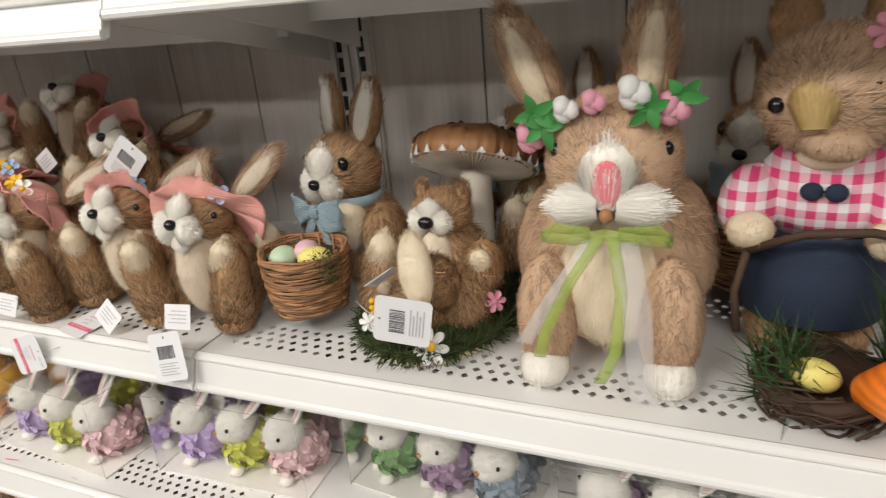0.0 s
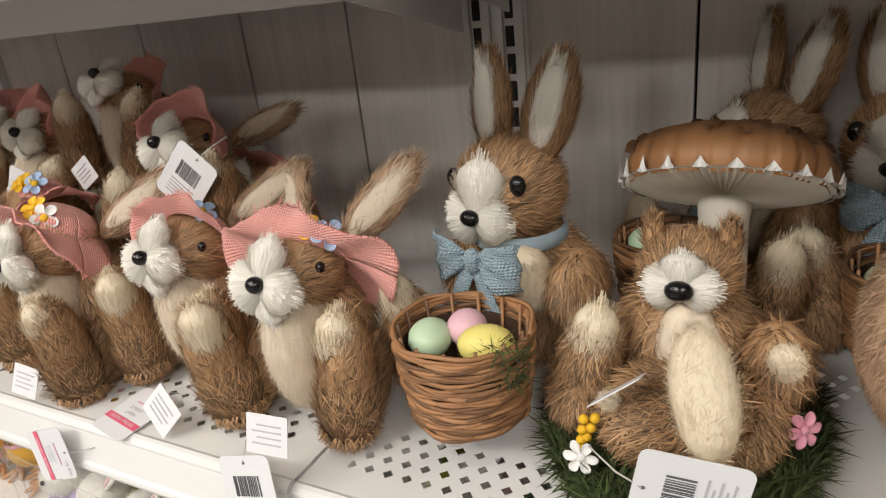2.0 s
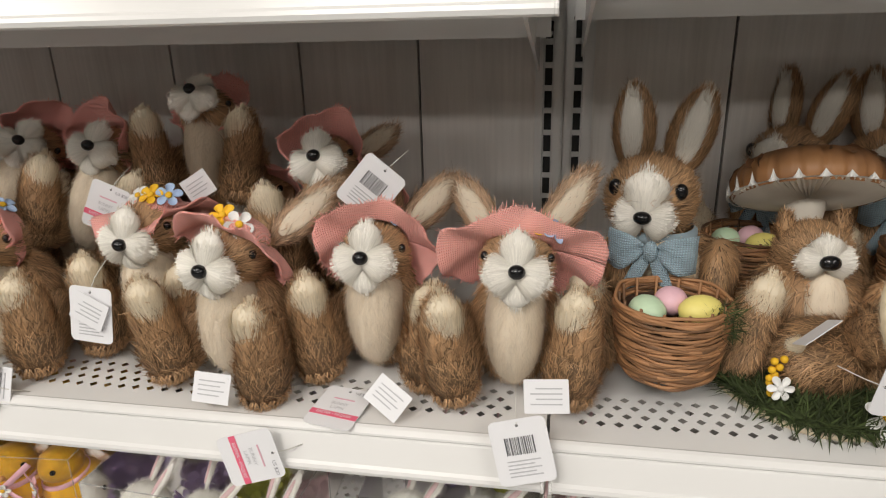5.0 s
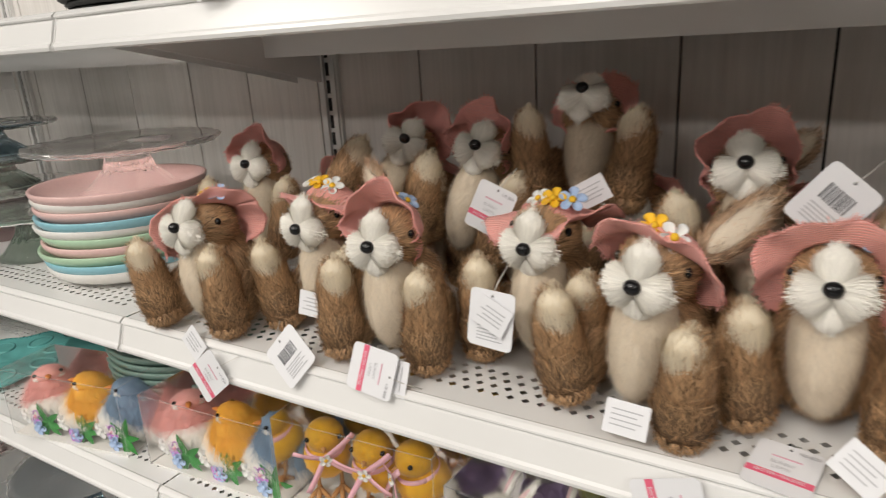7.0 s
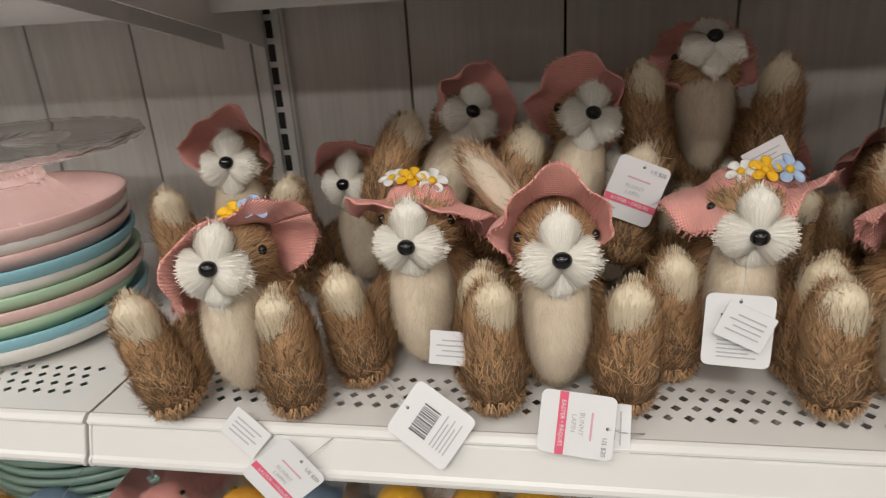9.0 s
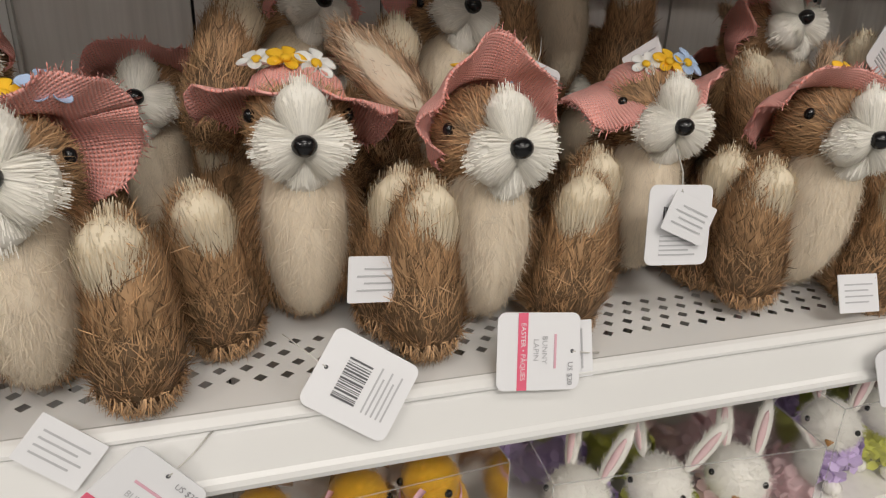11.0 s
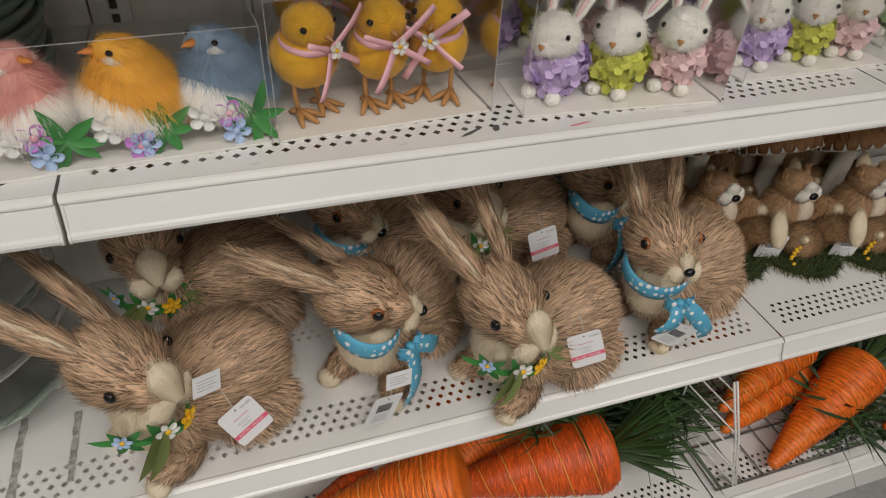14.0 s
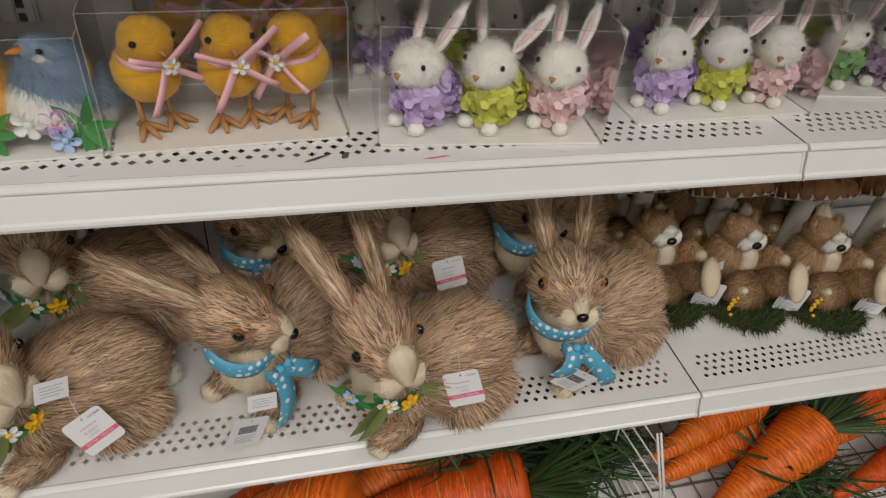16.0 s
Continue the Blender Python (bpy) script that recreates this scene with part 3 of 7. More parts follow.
def hat_rabbit(m, variant=0, bonnet="flat", hat_turn=(0, 0, 0), label="", ears=(-1, 1), flowers=True, nod=-8, legs=(0, 0, 0, 0)):
    """A sitting rabbit, its feet held up in front; nod tips the head, legs gives the lean and turn of each leg."""
    g = np.random.default_rng(100 + variant)
    ra = thing("hat_rabbit", m, label or "brown straw rabbit figurine in pink burlap bonnet on white shelf", "rabbit figurine", "bonnet rabbits on the shelf")
    v = variant % 3

    def body(b):
        b.fur((0, 0.034, 0.056), (0.040, 0.042, 0.058), None, 5200, 0.017, 0.0006, (0, 0.2, -1), 0.30, seed=1 + v)
    part("body", body, M["fur"], ra, key=("hr_body", v))

    def leg(b):
        b.fur((0, -0.004, 0.062), (0.0205, 0.0205, 0.040), None, 2600, 0.016, 0.00055, (0, 0, 1), 0.22, 0.34, seed=11 + v)
        b.fur((0, -0.004, 0.034), (0.0235, 0.0240, 0.034), None, 2600, 0.015, 0.00055, (0, 0, 1), 0.30, 0.42, seed=14 + v)
        b.fur((0, 0.028, 0.030), (0.0190, 0.044, 0.026), pose(0, 0, 0, 22, 0, 0), 2200, 0.016, 0.0006, (0, 0.8, 0.5), 0.25, 0.3, seed=12 + v)
        b.straw((0, -0.004, 0.016), (0.0225, 0.0235, 0.016), None, 1500, 0.008, 0.0005, (0, -0.3, -1), 0.30, lambda p: p[:, 2] < 0.2, 0.45, 13)
    for s in (-1, 1):
        tw = g.uniform(-5, 5)
        lean, turn = legs[0 if s < 0 else 2], legs[1 if s < 0 else 3]
        lg = part("leg", leg, M["fur"], ra, key=("hr_leg", v), m=pose(s * 0.046, -0.016, 0.003, 4 + tw, s * (7 + tw * 0.5) + lean, s * 10 + turn))
        part("paw_pad", lambda b: [b.brush((0, -0.0085, 0.066), (0, 0.06, 1), 0.042, 0.011, 0.0165, 0.92, 2200, 0.00026, 3, 0.035)], M["pad"], lg, "cream clipped paw pad", key="hr_pad", m=pose(-s * 0.003, 0, 0, 0, 0, -s * 14))
    part("belly", lambda b: b.fur((0, 0.001, 0.070), (0.0262, 0.030, 0.056), None, 7600, 0.011, 0.00024, (0, -0.1, -1), 0.36, 0.5, seed=21 + v, keep=lambda p: p[:, 1] < 0.5), M["belly"], ra, "cream clipped belly", key=("hr_belly", v))
    nodded = Matrix.Translation(NOSE) @ pose(0, 0, 0, nod, 0, 0) @ Matrix.Translation(-NOSE)
    head = part("head", lambda b: b.fur((0, 0.014, 0.129), (0.0305, 0.034, 0.030), None, 3400, 0.014, 0.0005, (0, 1, 0.1), 0.25, seed=5 + v), M["fur"], ra, key=("hr_head", v), m=nodded)

    def muzzle(b):
        o = (0, -0.030, 0.1285)
        for s in (-1, 1):
            b.brush(o, (s, 0.30, -0.34 + 0.05 * s * (v - 1)), 0.0285, 0.006, 0.0180, 0.66, 2200, 0.00024, 31 + v + s, 0.028)
        b.brush(o, (0, 0.40, 1), 0.034, 0.005, 0.0150, 0.6, 1700, 0.00024, 35 + v, 0.028)
        b.brush((0, -0.026, 0.122), (0, 0.24, -1), 0.026, 0.006, 0.0130, 0.5, 1000, 0.00024, 38 + v, 0.04)
        b.ball((0, -0.022, 0.127), (0.013, 0.010, 0.012), None, 8, 12)
    part("muzzle", muzzle, M["white_fur"], head, "white bristle muzzle", key=("hr_muzzle", v))
    part("nose", lambda b: b.ball((0, -0.036, 0.129), (0.0070, 0.006, 0.0060), None, 8, 12), M["black"], head, "glossy black nose", key="hr_nose")
    for s in (-1, 1):
        part("eye", lambda b: b.ball((0, 0, 0), (0.0036, 0.0036, 0.0042), None, 7, 10), M["black"], head, key="hr_eye", m=pose(s * 0.0275, 0.000, 0.137))

    def ear(b):
        b.fur((0, 0.005, 0.036), (0.017, 0.007, 0.042), None, 1500, 0.016, 0.0005, (0, 0, 1), 0.2, seed=41)
    for s in ears:
        er = part("ear", ear, M["fur_light"], ra, key="hr_ear", m=pose(s * 0.024, 0.044, 0.134, -38 + g.uniform(-12, 10), s * (44 + g.uniform(-8, 12)), 0))
        part("ear_lining", lambda b: b.fur((0, -0.001, 0.034), (0.010, 0.003, 0.030), None, 500, 0.014, 0.0004, (0, 0, 1), 0.08, 0.2, seed=42), M["belly"], er, "pale ear lining", key="hr_ear_lining")
    tilt, brim, rise = BONNETS[bonnet]
    crown = 0.025 if bonnet in ("hood", "halo") else 0.0285
    ht = part("bonnet", lambda b: hat(b, 50 + variant % 4, brim, rise, crown), M["pink_burlap"], ra, "pink burlap bonnet with a frayed edge", key=("hat", variant % 4, bonnet), m=nodded @ pose(0, 0.022, 0.143, 0, 0, 0) @ pose(0, 0, 0, *[p + q for p, q in zip(tilt, hat_turn)]) @ pose(0, 0, 0.002))
    if not ht.data.uv_layers:
        uv_bonnet(ht.data, brim)
    cloth(ht, 0.0015)
    fr = part("frayed_edge", lambda b: hat(b, 50 + variant % 4, brim, rise, crown, True), M["pink_burlap"], ht, "loose pink threads", key=("fray", variant % 4, bonnet))
    tagged(fr, kind="stuff")
    if not fr.data.uv_layers:
        uv_planar(fr.data)
    if flowers:
        fx = 0.010 if v == 0 else -0.006
        leant = tilt[0] < -20
        fy, fz, ft = (-0.024, 0.009, -26) if leant else (-0.010, 0.0185, -58)
        flower(ht, pose(fx, fy, fz, ft, 0, 10), M["petal_yellow"], M["petal_yellow"], 0.0125)
        flower(ht, pose(fx + 0.017, fy + 0.003, fz - 0.002, ft + 8, 0, 30), M["petal_blue"] if v != 1 else M["petal_white"], M["petal_yellow"], 0.0135)
        if not leant:
            flower(ht, pose(fx - 0.016, fy + 0.002, fz - 0.0015, ft - 2, 0, -20), M["petal_white"], M["petal_yellow"], 0.012)
    return ra


FRONT = [  # nose place, turn, roll, tilt, bonnet and its turn, ears, nod
    (0.127, -0.009, 6, 3, -4, "draped", (0, 0, 6), (), -12, (-4, 0, -8, 0)),
    (0.268, 0.043, -2, 0, 4, "flat", (0, 0, -6), (), 2, (2, 0, 0, 0)),
    (0.376, 0.014, 6, 0, 0, "hood", (0, 0, 0), (-1,), -6, (2, 0, -4, 0)),
    (0.514, 0.062, -2, 4, 3, "forward", (0, 0, 0), (), 2, (0, 0, 0, 0)),
    (0.619, 0.013, -8, 14, 6, "sloped", (0, 0, -8), (1,), -2, (-4, 0, -8, 0)),
    (0.752, 0.045, 0, 0, -3, "back", (0, 0, 6), (1,), -16, (2, 0, 0, 0)),
    (0.881, 0.026, 3, 3, -4, "ruffled", (0, 0, 4), (-1, 1), -12, (0, 0, 0, 0)),
]
front_rabbits = []
for i, (nx, ny, rz, ry, rx, bn, ht, er, nod, lg) in enumerate(FRONT):
    front_rabbits.append(hat_rabbit(pose(nx, ny + 0.037, Z_C, rx * 0.3, ry * 0.4, rz), i, bn, ht, ears=er, nod=nod, legs=lg))
PILE = [
    (0.069, 0.165, 1.431, 12, 0, -10, "hood", (10, 0, -8), (), -4),
    (0.300, 0.206, 1.464, 10, 24, -24, "hood", (-8, 4, 20), (), -4),
    (0.407, 0.183, 1.463, 4, 12, -18, "hood", (0, -6, -20), (), -4),
    (0.511, 0.228, 1.518, 0, 0, -12, "halo", (0, 0, 0), (), -34),
    (0.680, 0.146, 1.462, 6, -8, -18, "hood", (8, 10, 12), (1,), -8),
]
pile_rabbits = []
for i, (nx, ny, nz, rz, ry, rx, bn, ht, er, nod) in enumerate(PILE):
    base = pose(0, 0, 0, rx, ry, rz)
    off = base @ NOSE
    pile_rabbits.append(hat_rabbit(Matrix.Translation(Vector((nx, ny, nz)) - off) @ base, i + 1, bn, ht, "brown straw rabbit in pink burlap bonnet piled behind the row", ears=er, flowers=False, nod=nod))
for i, x in enumerate((0.17, 0.30, 0.43, 0.56, 0.69)):
    hat_rabbit(pose(x, 0.25 + 0.02 * (i % 2), Z_C - 0.0, 0, 0, 10 * (i % 3) - 10), i, "sloped", (0, 0, 0), "brown straw rabbit in pink bonnet half hidden in the pile", ears=(), flowers=False)

# tags that hang from the rabbits: rabbit, place on the shelf edge, turn, face
TAGS = [
    (0, (0.141, -0.012, 1.262), (-14, 40, 0), "mini"), (0, (0.172, -0.024, 1.233), (-6, 50, 0), "band"),
    (1, (0.301, 0.018, 1.323), (-10, 186, 6), "mini"), (1, (0.286, -0.008, 1.274), (-24, -56, 0), "back"),
    (2, (0.390, -0.008, 1.280), (-20, 96, 0), "band"), (2, (0.414, -0.004, 1.276), (-20, 92, 0), "mini"),
    (3, (0.499, 0.028, 1.337), (-10, 2, -4), "back"), (3, (0.502, 0.023, 1.343), (-10, -155, 0), "mini"),
    (4, (0.628, -0.004, 1.290), (-24, 3, 0), "mini"), (4, (0.667, -0.024, 1.238), (-8, 72, 0), "band"),
    (5, (0.781, 0.008, 1.286), (-30, 35, 0), "mini"), (5, (0.735, 0.014, 1.269), (-84, 10, 0), "band"),
    (6, (0.912, -0.014, 1.312), (-20, 176, 0), "mini"), (6, (0.895, -0.024, 1.268), (-14, -14, 0), "back"),
]
for i, p, r, face in TAGS:
    owner = front_rabbits[i]
    tag(owner, owner.matrix_basis.inverted() @ pose(*p, r[0], 0, r[2]) @ pose(0, 0, 0, 0, r[1], 0), face)
for i, p, r, face in ((2, (0.440, 0.150, 1.402), (-10, 22, 0), "band"), (4, (0.745, 0.116, 1.438), (-12, 40, 0), "back"), (0, (0.12, 0.075, 1.36), (-8, -12, 0), "mini"), (3, (0.545, 0.16, 1.425), (0, -30, 0), "mini")):
    owner = pile_rabbits[i]
    tag(owner, owner.matrix_basis.inverted() @ pose(*p, *r), face)

# ---------------------------------------------------------------- basket rabbits
M["nest"] = material("dark_brown_twig", (0.050, 0.026, 0.014), 0.75, vary=0.5, grain=0.2)
M["wicker"] = material("brown_willow_twig", (0.29, 0.145, 0.065), 0.6, vary=0.6, grain=0.2, scale=80, spread="object")
M["egg_green"] = material("speckled_pale_green_egg", (0.55, 0.72, 0.50), 0.5, vary=0.0, grain=0.06, scale=300)
M["egg_pink"] = material("speckled_pale_pink_egg", (0.78, 0.48, 0.55), 0.5, vary=0.0, grain=0.06, scale=300)
M["egg_yellow"] = material("speckled_yellow_egg", (0.85, 0.74, 0.22), 0.5, vary=0.0, grain=0.06, scale=300)


def tall_ear(b, seed=1, length=0.084, w=0.021):
    b.fur((0, 0, length * 0.5), (w, 0.009, length * 0.5), None, 2600, 0.015, 0.0007, (0, 0, 1), 0.10, 0.18, seed=seed)


def ear_lining(b, length=0.084, w=0.021, seed=2):
    b.fur((0, -0.007, length * 0.5), (w * 0.55, 0.004, length * 0.38), None, 700, 0.018, 0.0005, (0, 0, 1), 0.06, 0.12, seed=seed, keep=lambda p: p[:, 1] < 0.3)


def bow(parent, m, mat, w=0.045, h=0.030, label="blue burlap bow", tails=True):
    def make(b):
        for s in (-1, 1):
            grid = []
            for i in range(9):
                q = i / 8
                hh = h * (0.22 + 0.78 * math.sin(q * math.pi * 0.62) ** 0.9)
                grid.append([(s * (0.004 + w * q), -0.006 - 0.010 * math.sin(math.pi * q) + 0.003 * math.sin(j * 1.9 + i), hh * (j / 6 - 0.5)) for j in range(7)])
            b.sheet(grid)
            if tails:
                b.sheet([[(s * (0.004 + 0.020 * q + 0.007 * (j - 1)), -0.008 - 0.004 * math.sin(3 * q), -0.004 - h * 1.3 * q) for j in range(3)] for q in (0, 0.25, 0.5, 0.75, 1.0)])
        b.ball((0, -0.010, 0), (0.007, 0.007, h * 0.27), None, 6, 8)
    ob = part("bow", make, mat, parent, label, key=("bow", mat.name, w, h, tails), m=m)
    if not ob.data.uv_layers:
        uv_planar(ob.data)
    return cloth(ob, 0.0012)


def wicker(parent, m, r0, r1, h, turns=25, seed=4):
    """A basket woven of single twigs round upright stakes."""
    g = np.random.default_rng(seed)

    def shell(b):
        b.spin([(0.0005, 0.004), (r0, 0.004), ((r0 + r1) * 0.48, h * 0.4), (r1 * 0.93, h * 0.8)], 20)
    bk = part("basket", shell, M["nest"], parent, "woven brown willow basket", key=("basket", r0), m=m)
    for i in range(14):
        part("stake", lambda b: b.tube([(r0 - 0.003, 0, 0), (r0 + (r1 - r0) * 0.58 - 0.0032, 0, h * 0.4), (r1 - 0.0034, 0, h + 0.002)], 0.0013, 5), M["wicker"], bk, key=("stake", r0), m=pose(0, 0, 0, 0, 0, 360 / 14 * i))
    for i in range(turns):
        q = i / (turns - 1)
        r = r0 + (r1 - r0) * math.sin(q * math.pi * 0.5)
        ph, ph2, th = g.uniform(0, 6.28), g.uniform(0, 6.28), g.uniform(0.0011, 0.0018)
        part("twig", lambda b: b.tube([((r + 0.0011 * math.sin(7 * a + ph)) * math.cos(a), (r + 0.0011 * math.sin(7 * a + ph)) * math.sin(a), h * q + 0.0013 * math.sin(3 * a + ph2)) for a in np.linspace(0, 2 * math.pi, 45)], th, 5), M["wicker"], bk, key=("twig", r0, i))
    return bk


def basket_rabbit(m, label="brown straw rabbit with blue bow holding a basket of eggs", head_turn=-12):
    ra = thing("basket_rabbit", m, label, "rabbit figurine", "basket rabbits")
    hd = pose(-0.018 if head_turn else 0, 0.012, -0.006, 0, 0, head_turn)

    def body(b):
        b.fur((0, 0.02, 0.062), (0.050, 0.046, 0.062), None, 3600, 0.02, 0.0009, (0, 0.2, -1), 0.45, seed=61)
        for s in (-1, 1):
            b.fur((s * 0.046, -0.016, 0.088), (0.018, 0.030, 0.030), pose(0, 0, 0, 30, 0, -s * 20), 1000, 0.016, 0.0009, (0, -0.3, -1), 0.5, seed=63)
    part("body", body, M["fur"], ra, key="br_body")
    head = part("head", lambda b: b.fur((0, 0.0, 0.156), (0.043, 0.044, 0.042), None, 3200, 0.016, 0.0008, (0, 1, 0.15), 0.35, seed=62), M["fur"], ra, key="br_head", m=hd)

    def face(b):
        o = (0, -0.044, 0.147)
        for s in (-1, 1):
            b.brush(o, (s, 0.34, -0.30), 0.029, 0.006, 0.0200, 0.62, 1300, 0.00045, 64 + s)
        b.brush(o, (0, 0.36, 1), 0.045, 0.006, 0.0225, 0.5, 1500, 0.00045, 66)
    part("muzzle", face, M["white_fur"], head, "white bristle blaze and cheeks", key="br_muzzle")
    part("nose", lambda b: b.ball((0, -0.050, 0.148), (0.0085, 0.006, 0.0062), None, 8, 12), M["black"], head, "glossy black nose", key="br_nose")
    for s in (-1, 1):
        part("eye", lambda b: b.ball((0, 0, 0), (0.0066, 0.0055, 0.0080), None, 8, 12), M["black"], head, "glossy black eye", key="br_eye", m=pose(s * 0.0295, -0.029, 0.170))
        er = part("ear", lambda b: tall_ear(b, 66, 0.080), M["fur"], ra, key="br_ear", m=hd @ pose(s * 0.020, 0.010, 0.176, -6, s * 10 + 5, s * 8))
        part("ear_lining", lambda b: ear_lining(b), M["white_fur"], er, "cream ear lining", key="br_lining")
        lg = part("leg", lambda b: [b.fur((0, 0, 0.032), (0.022, 0.030, 0.031), None, 1500, 0.016, 0.0009, (0, 0, -1), 0.5, 0.4, seed=67), b.fur((0, -0.008, 0.062), (0.0195, 0.019, 0.036), None, 1400, 0.014, 0.0009, (0, 0, -1), 0.45, 0.4, seed=68)], M["fur"], ra, key="br_leg", m=pose(s * 0.056, -0.066, 0.004, 0, s * 12, s * 12))
        part("paw_pad", lambda b: b.brush((0, -0.013, 0.060), (0, 0.05, 1), 0.046, 0.010, 0.0160, 0.9, 2000, 0.00026, 69, 0.035), M["pad"], lg, "cream paw pad", key="br_pad")
    part("chest", lambda b: b.fur((0, -0.022, 0.09), (0.03, 0.02, 0.03), None, 700, 0.014, 0.0005, (0, 0, -1), 0.15, seed=70), M["cream"], ra, key="br_chest")
    part("collar", lambda b: b.spin([(0.034, 0.110), (0.038, 0.113), (0.038, 0.120), (0.034, 0.123)], 24), M["blue_burlap"], ra, key="br_collar", m=pose(-0.01, 0.010, 0))
    bow(ra, pose(-0.018, -0.044, 0.116, 0, 0, -12), M["blue_burlap"], 0.035, 0.037)
    bk = wicker(ra, pose(-0.004, -0.104, 0.030), 0.039, 0.0465, 0.064, 38)
    for p, r, mt in (((-0.020, -0.010, 0.055), (0.015, 0.018, 0.0125), "egg_green"), ((0.000, 0.006, 0.058), (0.014, 0.015, 0.0125), "egg_pink"), ((0.022, -0.010, 0.058), (0.019, 0.014, 0.013), "egg_yellow")):
        part("egg", lambda b: b.ball((0, 0, 0), r, None, 10, 14), M[mt], bk, M[mt].name.replace("_", " "), key=("egg", mt, r), m=pose(*p, 0, 0, 20))
    part("moss_tuft", lambda b: b.straw((0.040, -0.02, 0.054), (0.012, 0.012, 0.016), None, 180, 0.016, 0.0005, (1, -0.5, 0), 0.6, None, 0.9, 9), M["moss"], bk, "green moss tuft", key="br_tuft")
    return ra


basket_rabbit(pose(1.022, 0.182, Z_C, 0, 0, -3))
basket_rabbit(pose(1.185, 0.342, Z_C, 0, 0, -38), "brown straw rabbit with egg basket standing behind the mushroom")
basket_rabbit(pose(1.295, 0.335, Z_C, 0, 0, -4), "brown straw rabbit with blue bow half hidden at the back")
basket_rabbit(pose(1.47, 0.340, Z_C, 0, 0, -12), "brown straw rabbit with blue bow half hidden at the back")
basket_rabbit(pose(1.62, 0.335, Z_C, 0, 0, -6), "brown straw rabbit with blue bow half hidden at the back")

# ---------------------------------------------------------------- mushroom squirrels
M["cap"] = material("tan_birch_bark", (0.36, 0.175, 0.070), 0.5, vary=0.45, grain=0.25, scale=40, second=(0.20, 0.095, 0.045), mix_scale=18, mix_amount=0.7)
M["bark_dark"] = material("dark_curled_bark", (0.17, 0.080, 0.036), 0.6, vary=0.6, grain=0.25, scale=60)
M["gill"] = material("pale_fibre_gill", (0.72, 0.67, 0.58), 0.8, vary=0.15, grain=0.1)


def mushroom_squirrel(m, label="brown straw squirrel on a moss base under a bark mushroom", blooms=True):
    sq = thing("mushroom_squirrel", m, label, "squirrel figurine", "mushroom squirrels")
    g = np.random.default_rng(5)

    def moss(b):
        b.spin([(0.0005, 0.004), (0.9, 0.004), (1.0, 0.009), (0.97, 0.014), (0.0005, 0.017)], 36, m=Matrix.Translation((0, 0.04, 0)) @ Matrix.Diagonal((0.088, 0.122, 1, 1)))
        b.straw((0, 0.04, 0.010), (0.086, 0.120, 0.009), None, 9000, 0.014, 0.0013, (0, -0.1, 0.4), 1.6, lambda p: p[:, 2] > -0.2, 1.5, 8)
    part("moss_base", moss, M["moss"], sq, "dark green moss disc", key="sq_moss")
    part("base_board", lambda b: b.spin([(0.0005, 0.0), (1.0, 0.0), (1.0, 0.004), (0.0005, 0.0045)], 36, m=Matrix.Translation((0, 0.04, 0)) @ Matrix.Diagonal((0.086, 0.119, 1, 1))), M["cream"], sq, key="sq_board")

    def body(b):
        b.fur((0, 0.050, 0.060), (0.047, 0.044, 0.052), None, 3000, 0.018, 0.0010, (0, 0.2, -1), 0.45, 0.5, seed=71)
        b.fur((0, 0.048, 0.113), (0.0320, 0.034, 0.027), None, 2600, 0.012, 0.0008, (0, 1, 0.2), 0.4, 0.4, seed=72)
        for s in (-1, 1):
            b.fur((s * 0.023, 0.056, 0.131), (0.008, 0.007, 0.013), pose(0, 0, 0, 0, s * 8, 0), 420, 0.012, 0.0008, (0, 0, 1), 0.3, seed=73)
        b.fur((0.056, 0.018, 0.070), (0.020, 0.026, 0.030), pose(0, 0, 0, 40, 0, 0), 1000, 0.016, 0.0010, (0, -0.6, -1), 0.5, 0.5, seed=74)
        b.fur((-0.004, -0.014, 0.040), (0.038, 0.034, 0.034), pose(0, 0, 0, 0, 8, 24), 2600, 0.017, 0.0010, (-1, 0, -0.5), 0.40, 0.5, seed=75)
        b.fur((0.040, 0.000, 0.040), (0.026, 0.030, 0.036), None, 1500, 0.016, 0.0010, (0.3, -0.2, -1), 0.35, 0.45, seed=76)
        b.fur((0.027, -0.034, 0.070), (0.020, 0.050, 0.023), pose(0, 0, 0, -42, 0, 6), 2600, 0.016, 0.0010, (0, -0.4, 0.2), 0.35, 0.45, seed=79)
    part("body", body, M["fur"], sq, key="sq_body")
    part("belly", lambda b: b.fur((0.004, 0.018, 0.070), (0.020, 0.018, 0.036), None, 900, 0.014, 0.0004, (0, 0, -1), 0.06, 0.15, seed=77), M["belly"], sq, "cream belly", key="sq_belly")
    part("sole", lambda b: b.fur((0.024, -0.076, 0.102), (0.0165, 0.0105, 0.035), pose(0, 0, 0, -16, -10, 6), 3600, 0.008, 0.00024, (0, 0, 1), 0.20, 0.4, seed=83), M["pad"], sq, "cream clipped sole of the raised foot", key="sq_sole")

    def face(b):
        o = (0, 0.012, 0.116)
        for s in (-1, 1):
            b.brush(o, (s, 0.30, -0.18), 0.0245, 0.006, 0.0150, 0.6, 1200, 0.00045, 78 + s)
        b.brush(o, (0, 0.40, 1), 0.023, 0.006, 0.0145, 0.6, 1000, 0.00045, 81)
    part("muzzle", face, M["white_fur"], sq, "white bristle muzzle", key="sq_face")
    part("nose", lambda b: b.ball((0, 0.006, 0.117), (0.0088, 0.006, 0.0066), None, 8, 12), M["black"], sq, "glossy black nose", key="sq_nose")
